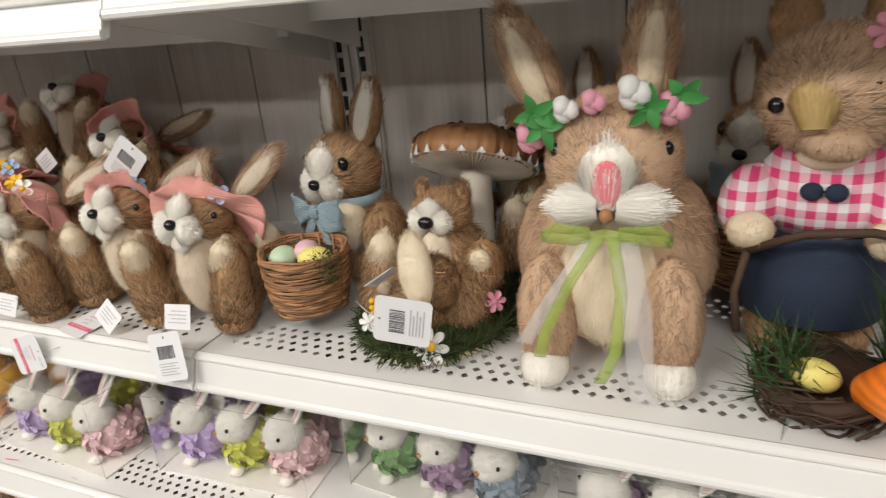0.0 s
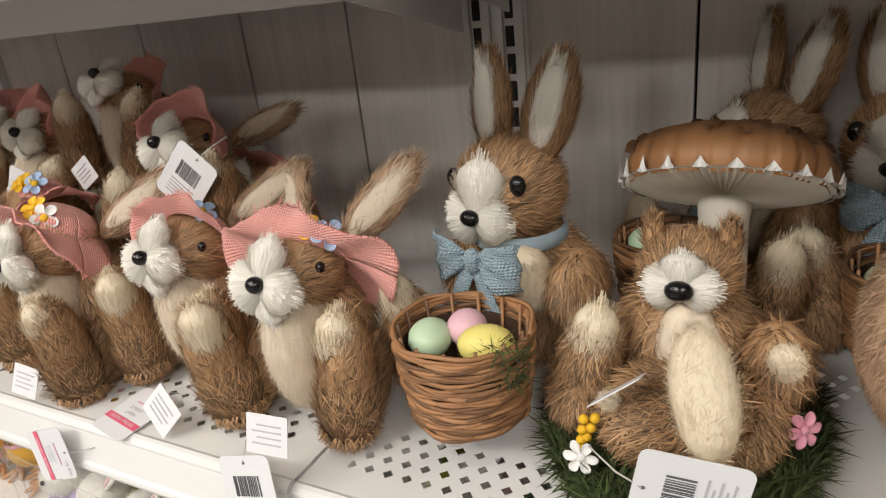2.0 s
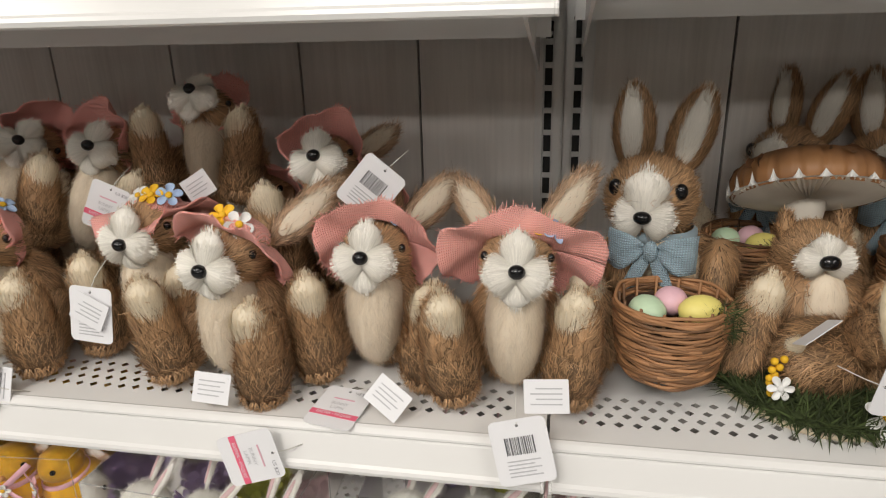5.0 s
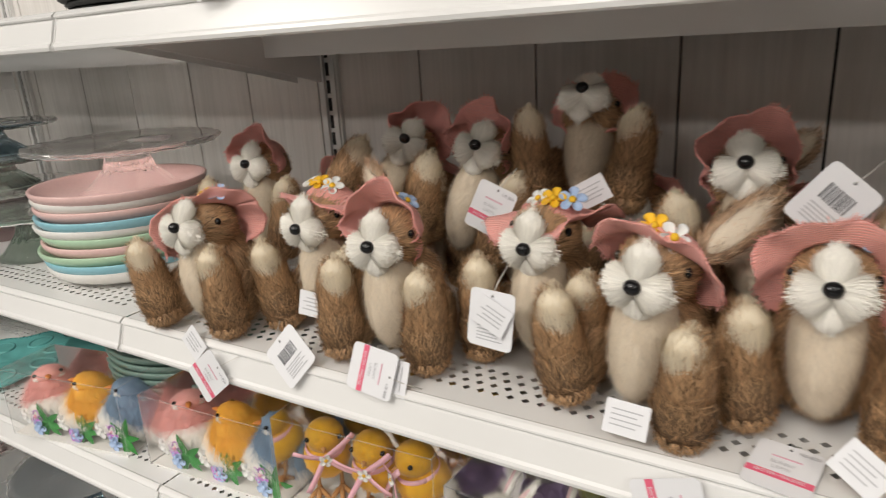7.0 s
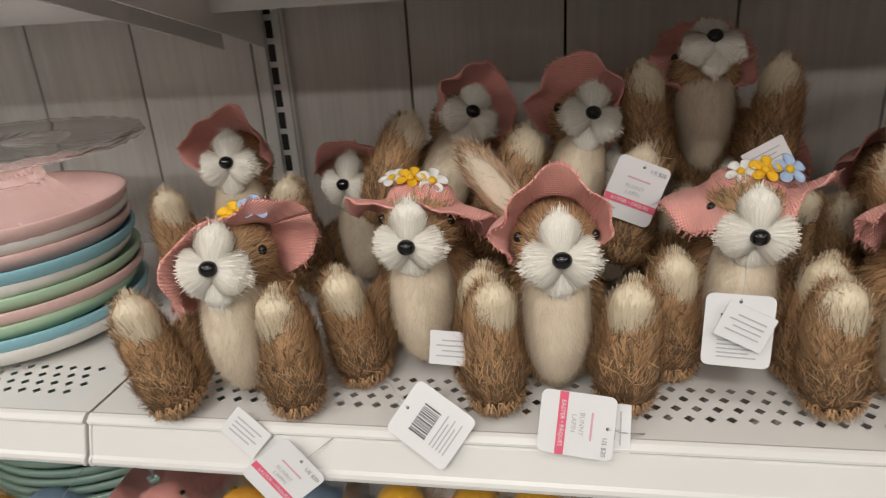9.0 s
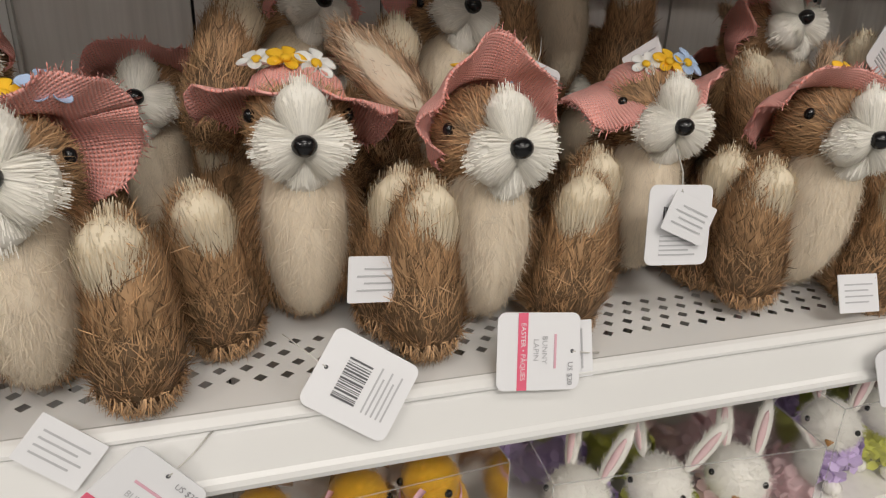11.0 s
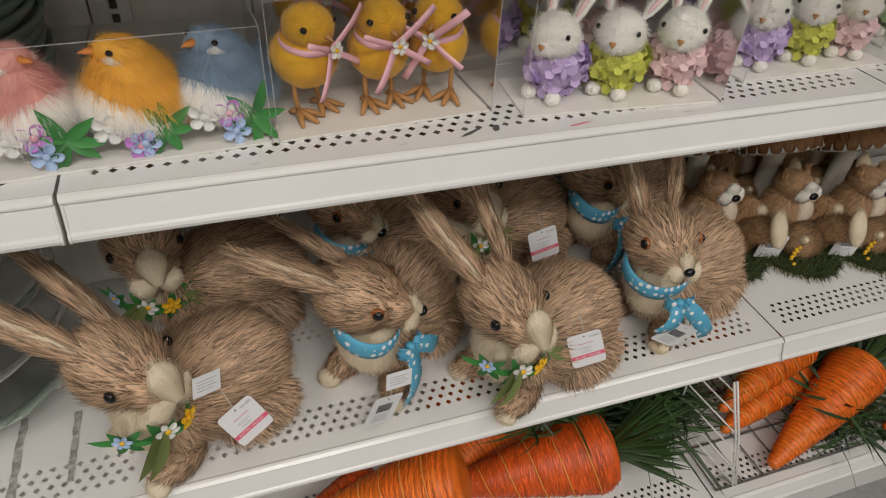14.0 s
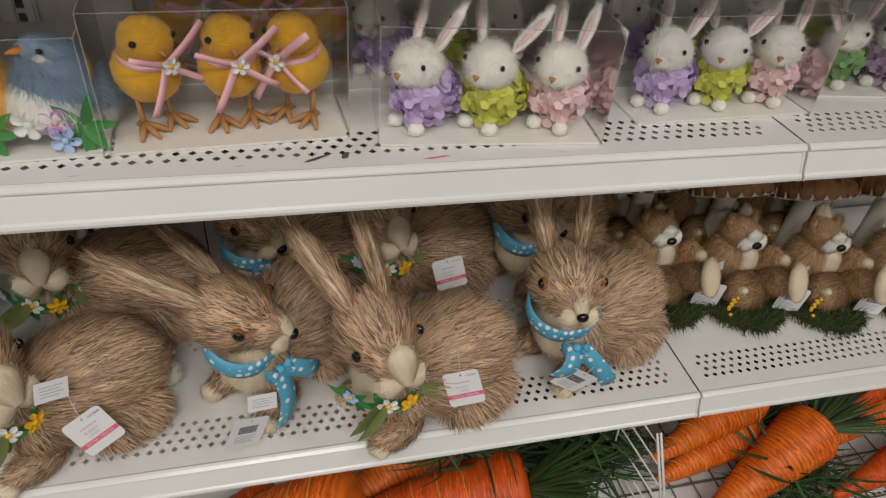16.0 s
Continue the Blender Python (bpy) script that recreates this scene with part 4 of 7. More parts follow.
    part("paw_pad", lambda b: b.fur((-0.030, -0.036, 0.060), (0.0055, 0.0065, 0.0065), None, 520, 0.008, 0.0004, (-1, 0, 0), 0.15, seed=80), M["pad"], sq, "cream paw pad", key="sq_pad")
    part("paw_pad", lambda b: b.fur((0.060, -0.004, 0.084), (0.011, 0.010, 0.012), None, 520, 0.008, 0.0004, (0, -1, 0.3), 0.15, seed=82), M["pad"], sq, "cream paw pad", key="sq_pad_up")
    part("stem", lambda b: b.spin([(0.021, 0.01), (0.018, 0.06), (0.0175, 0.12), (0.020, 0.152)], 18), M["gill"], sq, "pale fibre mushroom stem", key="sq_stem", m=pose(0.014, 0.125, 0.0))

    def cap(b):
        n, m_ = 22, 6
        outs = [g.uniform(0.965, 1.04) for _ in range(n)]
        rows = []
        for r, z in ((0.0005, 0.036), (0.020, 0.034), (0.040, 0.031), (0.058, 0.024), (0.067, 0.014), (0.0705, 0.003), (0.069, -0.006), (0.066, -0.010)):
            ring = []
            for k in range(n * m_ + 1):
                a = 2 * math.pi * k / (n * m_) + 0.35 * math.sin(k * 2 * math.pi / (n * m_) * 3) / n
                o = outs[(k // m_) % n] - (0.045 if k % m_ == 0 and r > 0.03 else 0)
                ring.append((r * o * math.cos(a), r * o * math.sin(a), z + (0.004 if k % m_ == 0 and z < -0.005 else 0.0)))
            rows.append(ring)
        b.sheet(rows)
        b.spin([(0.0005, 0.0285), (0.040, 0.0255), (0.058, 0.0195), (0.0665, 0.010), (0.0675, 0.003)], 40)
    cp = part("cap", cap, M["cap"], sq, "tan bark mushroom cap with split edge", key="sq_cap", m=pose(0.014, 0.124, 0.153, -29, 0, 0))
    def flakes(b):
        for i in range(90):
            a, r = g.uniform(0, 6.28), 0.062 * math.sqrt(g.uniform(0.02, 1))
            z = 0.0355 - 5.2 * r * r + (0.001 if r < 0.05 else 0.003)
            leaf_blade(b, (r * math.cos(a), r * math.sin(a), z), (math.cos(a + g.uniform(-0.7, 0.7)), math.sin(a + g.uniform(-0.7, 0.7)), -0.12 - 9 * r), g.uniform(0.010, 0.022), g.uniform(0.006, 0.012), -0.12, 3)
    tagged(part("bark_flake", flakes, M["bark_dark"], cp, "dark curled bark flakes on the cap", key="sq_flakes", smooth=False), kind="stuff")
    part("bark_split", lambda b: b.sheet([[(0.0712 * math.cos(a), 0.0712 * math.sin(a), -0.0088) for a in np.linspace(0, 2 * math.pi, 177)], [(0.0742 * math.cos(2 * math.pi * k / 176), 0.0742 * math.sin(2 * math.pi * k / 176), -0.0088 + ((0.011 + 0.005 * math.sin(2.3 * k)) if k % 8 == 0 else (0.003 if k % 8 in (1, 7) else 0.0004))) for k in range(177)]]), M["petal_white"], cp, "white splits in the bark edge", key="sq_split", smooth=False)
    part("gill_disc", lambda b: b.sheet([[(r * math.cos(2 * math.pi * k / 160), r * math.sin(2 * math.pi * k / 160), z + (0.0014 if k % 2 else -0.0010)) for k in range(161)] for r, z in ((0.016, -0.015), (0.032, -0.014), (0.048, -0.0125), (0.062, -0.010), (0.069, -0.008))]), M["gill"], cp, "pale fibre gills", key="sq_gills", smooth=False)
    if blooms:
        flower(sq, pose(0.030, -0.070, 0.020, -25, 0, 0), M["petal_white"], M["petal_yellow"], 0.019, 7, "daisy")
        flower(sq, pose(-0.045, -0.055, 0.030, -15, 0, 0), M["petal_white"], M["petal_white"], 0.011, 6, "small_flower")
    part("yellow_sprig", lambda b: [b.ball((0.004 * math.sin(3 * i), -0.002 * i % 5 * 0.002, 0.004 * i), 0.0034, None, 5, 7) for i in range(8)], M["petal_yellow"], sq, "yellow flower sprig", key="sq_sprig", m=pose(-0.050, -0.050, 0.022, 0, 14, 0))
    flower(sq, pose(0.072, -0.002, 0.040, -15, 0, 40), M["petal_pink"], M["petal_pink"], 0.012, 6, "pink_flower")
    return sq


s1 = mushroom_squirrel(pose(1.143, 0.106, Z_C))
tag(s1, pose(0.022, -0.108, 0.066, 8, -80, 4), "back", 0.046, 0.052)
tag(s1, pose(-0.024, -0.052, 0.080, 60, -32, 20), "mini")
for x, y, rz in ((0.945, 0.205, 4), (1.085, 0.175, 2), (1.230, 0.150, 0), (1.09, 0.335, 6), (1.25, 0.325, 0), (1.40, 0.14, 0), (0.94, 0.345, 4)):
    q = mushroom_squirrel(pose(x, y - 0.02, Z_A, 0, 0, rz), "brown straw squirrel on moss under a mushroom, lower shelf", False)
    if y < 0.25:
        tag(q, pose(0.060, -0.052, 0.040, 4, 4, -20), "back")
        tag(q, pose(0.062, -0.040, 0.085, 10, -24, 0), "mini")

# ---------------------------------------------------------------- large rabbits
M["pink_felt"] = material("pink_felt", (0.78, 0.22, 0.26), 0.85, vary=0.0, grain=0.1)
M["green_ribbon"] = material("lime_organza_ribbon", (0.42, 0.56, 0.10), 0.45, vary=0.0, grain=0.05)
M["white_organza"] = material("white_organza_ribbon", (0.80, 0.80, 0.80), 0.4, vary=0.0, grain=0.05)
for nm in ("green_ribbon", "white_organza"):
    M[nm].node_tree.nodes["Principled BSDF"].inputs["Alpha"].default_value = 0.24 if nm == "white_organza" else 0.42
M["grey_fur"] = material("dark_grey_bristle", (0.10, 0.10, 0.10), 0.7, vary=0.4, grain=0.1)


def ribbon(parent, pts, width, mat, name="ribbon", label="", side=(1, 0, 0), key=None):
    """A flat band of cloth along a line of points."""
    def make(b):
        p = [Vector(q) for q in pts]
        sd = Vector(side).normalized() * width / 2
        rows = []
        for i in range(len(p) - 1):
            for k in range(4):
                a = p[i].lerp(p[i + 1], k / 4)
                rows.append([a - sd, a + Vector((0, -0.0012 * math.sin(2.1 * (4 * i + k)), 0)), a + sd])
        rows.append([p[-1] - sd, p[-1], p[-1] + sd])
        b.sheet([[tuple(q) for q in r] for r in rows])
    ob = part(name, make, mat, parent, label, key=key)
    return cloth(ob, 0.0008)


def large_rabbit(m, label="large pale brown straw rabbit with flower crown and green bow", crown=True, fur="fur_light", short=False, toes=False):
    ra = thing("large_rabbit", m, label, "rabbit figurine", "large rabbits")
    fm = M[fur]

    def body(b):
        b.fur((0, 0.02, 0.095), (0.092, 0.085, 0.090), None, 12000, 0.011, 0.0007, (0, 0.3, -1), 0.3, 0.4, seed=81, rings=14, segs=22)
        for s in (-1, 1):
            b.fur((s * 0.052, -0.058, 0.060), (0.027, 0.028, 0.058), None, 3000, 0.010, 0.0007, (0, 0, -1), 0.3, 0.4, seed=82)
    part("body", body, fm, ra, key=("lr_body", fur))
    for s in (-1, 1):
        if toes:
            ft = part("foot", lambda b: b.fur((0, 0, 0.020), (0.026, 0.034, 0.022), None, 1100, 0.014, 0.0009, (0, -1, -0.2), 0.35, seed=83), fm, ra, key=("lr_foot", fur), m=pose(s * 0.040, -0.082, 0))
            part("toe", lambda b: b.fur((0, -0.030, 0.013), (0.015, 0.010, 0.012), None, 300, 0.008, 0.0006, (0, -1, -0.2), 0.3, seed=90), M["cream"], ft, "cream toe", key="lr_toe")
        else:
            part("foot", lambda b: b.fur((0, 0, 0.016), (0.022, 0.028, 0.017), None, 800, 0.010, 0.0006, (0, -1, -0.2), 0.25, seed=83), M["white_fur"], ra, "white bristle foot", key="lr_foot", m=pose(s * 0.053, -0.072, 0))
    if not toes:
        part("belly", lambda b: b.fur((0, -0.050, 0.090), (0.045, 0.022, 0.060), None, 2200, 0.014, 0.0005, (0, 0, -1), 0.08, 0.15, seed=84), M["cream"], ra, "smooth cream belly", key="lr_belly")
    if short:
        return ra
    head = part("head", lambda b: b.fur((0, -0.018, 0.191), (0.057, 0.055, 0.060), None, 7000, 0.010, 0.0007, (0, 1, 0.25), 0.3, 0.4, seed=85, rings=12, segs=20), fm, ra, key=("lr_head", fur))

    def face(b):
        for s in (-1, 1):
            b.brush((s * 0.006, -0.074, 0.166), (s, 0.22, -0.06), 0.044, 0.011, 0.0180, 0.75, 1800, 0.0005, 86 + s)
        b.brush((0, -0.076, 0.164), (0, 0.22, 1), 0.056, 0.008, 0.0235, 0.45, 2000, 0.0005, 89)
    part("muzzle", face, M["white_fur"], head, "white bristle muzzle", key="lr_face")
    part("nose", lambda b: b.fur((0, -0.0785, 0.186), (0.0118, 0.0036, 0.0185), None, 1500, 0.004, 0.0003, (0, 0, -1), 0.25, 0.6, seed=97), M["pink_felt"], head, "pink felt nose", key="lr_nose")
    part("mouth", lambda b: b.ball((0, -0.082, 0.161), (0.006, 0.006, 0.006), None, 6, 8), M["cap"], head, "brown mouth", key="lr_mouth")
    for s in (-1, 1):
        part("eye", lambda b: b.ball((0, 0, 0), (0.0052, 0.005, 0.0062), None, 8, 10), M["black"], head, key="lr_eye", m=pose(s * 0.0435, -0.0480, 0.206))
        er = part("ear", lambda b: b.fur((0, 0, 0.046), (0.021, 0.011, 0.052), None, 1900, 0.018, 0.0007, (0, 0, 1), 0.25, 0.3, seed=88), fm, ra, key=("lr_ear", fur), m=pose(s * 0.036 - 0.012, -0.022, 0.226, 8, -22 if s < 0 else 4, s * 6))
        part("ear_lining", lambda b: b.fur((0, -0.008, 0.046), (0.011, 0.006, 0.04), None, 700, 0.014, 0.0005, (0, 0, 1), 0.1, 0.2, seed=89), M["cream"], er, "cream ear lining", key="lr_lining")
    ribbon(ra, [(0.0, -0.083, 0.146), (-0.024, -0.088, 0.142), (-0.052, -0.080, 0.141), (-0.040, -0.082, 0.150), (-0.012, -0.086, 0.148)], 0.011, M["green_ribbon"], "bow_loop", "lime green organza loop", (0.1, -0.3, 1), key="lr_l1")
    ribbon(ra, [(0.0, -0.083, 0.146), (0.024, -0.088, 0.144), (0.050, -0.080, 0.140), (0.040, -0.084, 0.150), (0.010, -0.086, 0.148)], 0.011, M["green_ribbon"], "bow_loop", "lime green organza loop", (0.1, -0.3, 1), key="lr_l2")
    ribbon(ra, [(-0.004, -0.087, 0.146), (-0.026, -0.096, 0.110), (-0.046, -0.100, 0.066), (-0.052, -0.100, 0.040)], 0.010, M["green_ribbon"], "ribbon", "lime green ribbon tail", key="lr_t1")
    ribbon(ra, [(0.006, -0.087, 0.146), (0.014, -0.096, 0.100), (0.010, -0.102, 0.050), (-0.002, -0.104, 0.022)], 0.010, M["green_ribbon"], "ribbon", "lime green ribbon tail", key="lr_t2")
    ribbon(ra, [(0.014, -0.087, 0.142), (0.026, -0.099, 0.090), (0.030, -0.106, 0.040), (0.034, -0.108, 0.010)], 0.022, M["white_organza"], "ribbon", "sheer white ribbon tail", key="lr_t3")
    ribbon(ra, [(-0.010, -0.087, 0.142), (-0.040, -0.097, 0.096), (-0.066, -0.096, 0.050)], 0.014, M["white_organza"], "ribbon", "sheer white ribbon tail", key="lr_t4")
    if crown:
        for i, (x, y, z, mt, sz) in enumerate(((-0.066, -0.040, 0.214, "petal_pink", 0.016), (-0.034, -0.058, 0.240, "petal_white", 0.013), (-0.012, -0.062, 0.246, "petal_pink", 0.012), (0.018, -0.062, 0.252, "petal_white", 0.016), (0.046, -0.054, 0.238, "petal_pink", 0.016))):
            part("rose", lambda b: [b.ball((0.35 * sz * math.cos(2.1 * k) * (k > 0), 0.2 * sz * math.sin(k), 0.35 * sz * math.sin(2.1 * k) * (k > 0)), (sz * 0.62, sz * 0.5, sz * 0.5), pose(0, 0, 0, 40 * k, 25 * k, 0), 6, 9) for k in range(5)], M[mt], ra, "cloth rose", key=("rose", mt, sz), m=pose(x, y, z))
        for i, (x, y, z) in enumerate(((-0.052, -0.050, 0.226), (-0.060, -0.050, 0.236), (0.030, -0.062, 0.240), (0.052, -0.058, 0.248))):
            sprig(ra, pose(x, y, z, 0, 30 * i, 0), 5, 0.018, 0.010, i)
    return ra


large_rabbit(pose(1.330, 0.115, Z_C, 0, 0, 4), fur="fur_plush")
for x, fur in ((0.225, "grey_fur"), (0.385, "fur_light"), (0.56, "fur_light"), (0.735, "fur_light"), (1.05, "fur_light")):
    d = large_rabbit(pose(x, 0.115, Z_D + (STEP if x > L else 0), 0, 0, 0), "large grey bristle figurine on the top shelf" if fur == "grey_fur" else "large brown straw rabbit with green ribbon on top shelf", False, fur, toes=True)
    if x < 0.3:
        tag(d, d.matrix_basis.inverted() @ pose(0.255, -0.024, 1.648, 6, -28, 0), "back")
    if 0.3 < x < 0.5:
        tag(d, d.matrix_basis.inverted() @ pose(0.40, -0.020, 1.665, 6, 25, 0), "band")

    if x in (0.56, 0.735):
        ribbon(d, [(0.02, -0.108, 0.060), (0.03, -0.119, 0.012), (0.028, -0.1225, -0.010), (0.034, -0.1225, -0.030)], 0.016, M["green_ribbon"], "ribbon", "lime green ribbon over the shelf edge", key="lr_over")
        ribbon(d, [(-0.03, -0.108, 0.050), (-0.036, -0.119, 0.008), (-0.044, -0.1225, -0.010)], 0.018, M["white_organza"], "ribbon", "sheer white ribbon over the shelf edge", key="lr_over_white")


def placemat_pile(x, y, z, count):
    for i in range(count):
        dx, dy = 0.004 * math.sin(2.3 * i), 0.004 * math.cos(1.7 * i)
        solo("placemat", lambda b: b.spin([(0.0005, 0.0), (0.128, 0.0), (0.132, 0.003), (0.128, 0.0062), (0.0005, 0.0062)], 40), M["black_weave"], "black woven round placemat stacked on top shelf", "placemat", "stacked black placemats", m=pose(x + dx, y + dy, z + 0.0066 * i, 0, 0, 23 * i))


M["black_weave"] = material("black_woven_fibre", (0.012, 0.012, 0.012), 0.6, vary=0.3, grain=0.3, scale=120, bump=0.3)
placemat_pile(0.015, 0.150, Z_D + 0.001, 15)

# ---------------------------------------------------------------- gingham mouse
def gingham(name, colour, cell=0.0085):
    m = material(name, (0.85, 0.82, 0.84), 0.8, vary=0.0, grain=0.05)
    n, lk = m.node_tree.nodes, m.node_tree.links
    tc = n.new("ShaderNodeTexCoord")
    sep = n.new("ShaderNodeSeparateXYZ")
    lk.new(tc.outputs["Object"], sep.inputs[0])
    bands = []
    for axis in (0, 2):
        md = n.new("ShaderNodeMath")
        md.operation = "PINGPONG"
        md.inputs[1].default_value = cell
        lk.new(sep.outputs[axis], md.inputs[0])
        gt = n.new("ShaderNodeMath")
        gt.operation = "GREATER_THAN"
        gt.inputs[1].default_value = cell / 2
        lk.new(md.outputs[0], gt.inputs[0])
        bands.append(gt)
    ad = n.new("ShaderNodeMath")
    lk.new(bands[0].outputs[0], ad.inputs[0])
    lk.new(bands[1].outputs[0], ad.inputs[1])
    hf = n.new("ShaderNodeMath")
    hf.operation = "MULTIPLY"
    hf.inputs[1].default_value = 0.5
    lk.new(ad.outputs[0], hf.inputs[0])
    mx = n.new("ShaderNodeMix")
    mx.data_type = "RGBA"
    mx.inputs[6].default_value = (0.84, 0.80, 0.82, 1)
    mx.inputs[7].default_value = rgb(colour)
    lk.new(hf.outputs[0], mx.inputs[0])
    hsv = [x for x in n if x.bl_idname == "ShaderNodeHueSaturation"][0]
    lk.new(mx.outputs[2], hsv.inputs["Color"])
    return m


M["gingham"] = gingham("pink_gingham_cloth", (0.72, 0.06, 0.20))
M["denim"] = material("dark_blue_denim", (0.018, 0.030, 0.060), 0.85, vary=0.0, grain=0.3, scale=400, bump=0.3)
M["carrot"] = material("orange_raffia", (0.80, 0.16, 0.012), 0.45, vary=0.45, grain=0.2, scale=60, second=(0.85, 0.25, 0.03), mix_scale=10, mix_amount=0.6)
def banded(m, amount=0.35, pitch=0.016):
    """Bands of lighter and darker winding along the length."""
    n, lk = m.node_tree.nodes, m.node_tree.links
    tc = n.new("ShaderNodeTexCoord")
    w = n.new("ShaderNodeTexWave")
    w.bands_direction = "Z"
    w.inputs["Scale"].default_value = 0.314 / pitch
    w.inputs["Distortion"].default_value = 1.2
    w.inputs["Detail Scale"].default_value = 2.0
    lk.new(tc.outputs["Object"], w.inputs["Vector"])
    hsv = [x for x in n if x.bl_idname == "ShaderNodeHueSaturation"][0]
    old = hsv.inputs["Value"].links[0].from_socket
    t = n.new("ShaderNodeMath")
    t.operation = "MULTIPLY_ADD"
    t.inputs[1].default_value, t.inputs[2].default_value = amount, 1 - amount / 2
    lk.new(w.outputs[1], t.inputs[0])
    mu = n.new("ShaderNodeMath")
    mu.operation = "MULTIPLY"
    lk.new(t.outputs[0], mu.inputs[0])
    lk.new(old, mu.inputs[1])
    lk.new(mu.outputs[0], hsv.inputs["Value"])


banded(M["carrot"], 0.32, 0.009)
M["carrot_dark"] = material("deep_orange_raffia", (0.72, 0.105, 0.010), 0.45, vary=0.45, grain=0.2, scale=60)
M["cord"] = material("pale_orange_cord", (0.80, 0.32, 0.06), 0.6, vary=0.0, grain=0.2)
M["green_blade"] = material("green_raffia_blade", (0.032, 0.074, 0.018), 0.5, vary=0.5, grain=0.15)


M["straw_yellow"] = material("yellow_straw", (0.66, 0.48, 0.20), 0.6, vary=0.2, grain=0.06)


def gingham_mouse(m):
    mo = thing("gingham_mouse", m, "straw mouse in pink gingham shirt and denim skirt beside a nest", "mouse figurine")
    head = part("head", lambda b: b.fur((0, -0.02, 0.272), (0.066, 0.058, 0.060), None, 5200, 0.016, 0.0007, (0.3, 1, 0.2), 0.3, 0.3, seed=91, rings=12, segs=20), M["fur_light"], mo)
    part("muzzle", lambda b: b.brush((-0.014, -0.080, 0.248), (-0.05, 0.30, 1), 0.046, 0.010, 0.0215, 0.40, 2200, 0.00028, 92, 0.03), M["straw_yellow"], head, "yellowish cream muzzle")
    part("chin", lambda b: b.fur((0.004, -0.060, 0.232), (0.030, 0.020, 0.016), None, 900, 0.008, 0.0005, (0, 0, -1), 0.1, 0.2, seed=96), M["fur_light"], head, "pale straw chin")
    for x, z in ((-0.046, 0.266), (0.026, 0.286)):
        part("eye", lambda b: b.ball((x, -0.064, z), 0.0075, None, 8, 12), M["black"], head, "glossy black eye")
    for s in (-1, 1):
        part("ear", lambda b: b.fur((s * 0.040, 0.030, 0.330), (0.024, 0.010, 0.028), None, 900, 0.012, 0.0007, (0, 0, 1), 0.25, seed=93), M["fur"], mo)
    flower(mo, pose(0.030, -0.062, 0.326, 0, 0, 0), M["petal_pink"], M["petal_pink"], 0.016, 6)

    def shirt(b):
        b.ball((0, 0.0, 0.172), (0.066, 0.052, 0.052), None, 14, 26, 0.12, 2)
        for s in (-1, 1):
            b.ball((s * 0.062, -0.028, 0.165), (0.030, 0.040, 0.034), pose(0, 0, 0, 25, 0, s * 20), 10, 16, 0.15, s)
    part("shirt", shirt, M["gingham"], mo, "pink and white gingham shirt")
    part("collar", lambda b: b.ball((0, -0.034, 0.214), (0.028, 0.022, 0.012), None, 6, 12, 0.1), M["cream"], mo, "cream collar")
    part("bow_button", lambda b: [b.ball((s * 0.010, -0.056, 0.186), (0.010, 0.005, 0.009), None, 6, 8) for s in (-1, 1)], M["denim"], mo, "dark blue bow")
    part("skirt", lambda b: b.spin([(0.056, 0.140), (0.059, 0.137), (0.060, 0.128), (0.064, 0.124), (0.066, 0.090), (0.068, 0.052), (0.066, 0.049), (0.0005, 0.060)], 40), M["denim"], mo, "dark blue denim skirt")
    for s in (-1, 1):
        part("paw", lambda b: b.fur((s * 0.058, -0.066, 0.148), (0.022, 0.018, 0.018), None, 700, 0.008, 0.0006, (0, -1, 0), 0.2, seed=94), M["cream"], mo, "cream paw")
        part("leg", lambda b: b.fur((s * 0.034, -0.012, 0.028), (0.026, 0.030, 0.032), None, 1300, 0.014, 0.0008, (0, 0, -1), 0.35, seed=95), M["fur"], mo)
    part("twig_handle", lambda b: [b.tube([(-0.058, -0.074, 0.130), (-0.01, -0.088, 0.156), (0.04, -0.088, 0.162), (0.10, -0.08, 0.150)], 0.0045, 6), b.tube([(-0.058, -0.074, 0.130), (-0.066, -0.084, 0.090), (-0.06, -0.09, 0.05)], 0.004, 6)], M["nest"], mo, "dark twig handle")
    return mo


gingham_mouse(pose(1.498, 0.160, Z_C, 0, 0, -6) @ Matrix.Scale(0.87, 4))


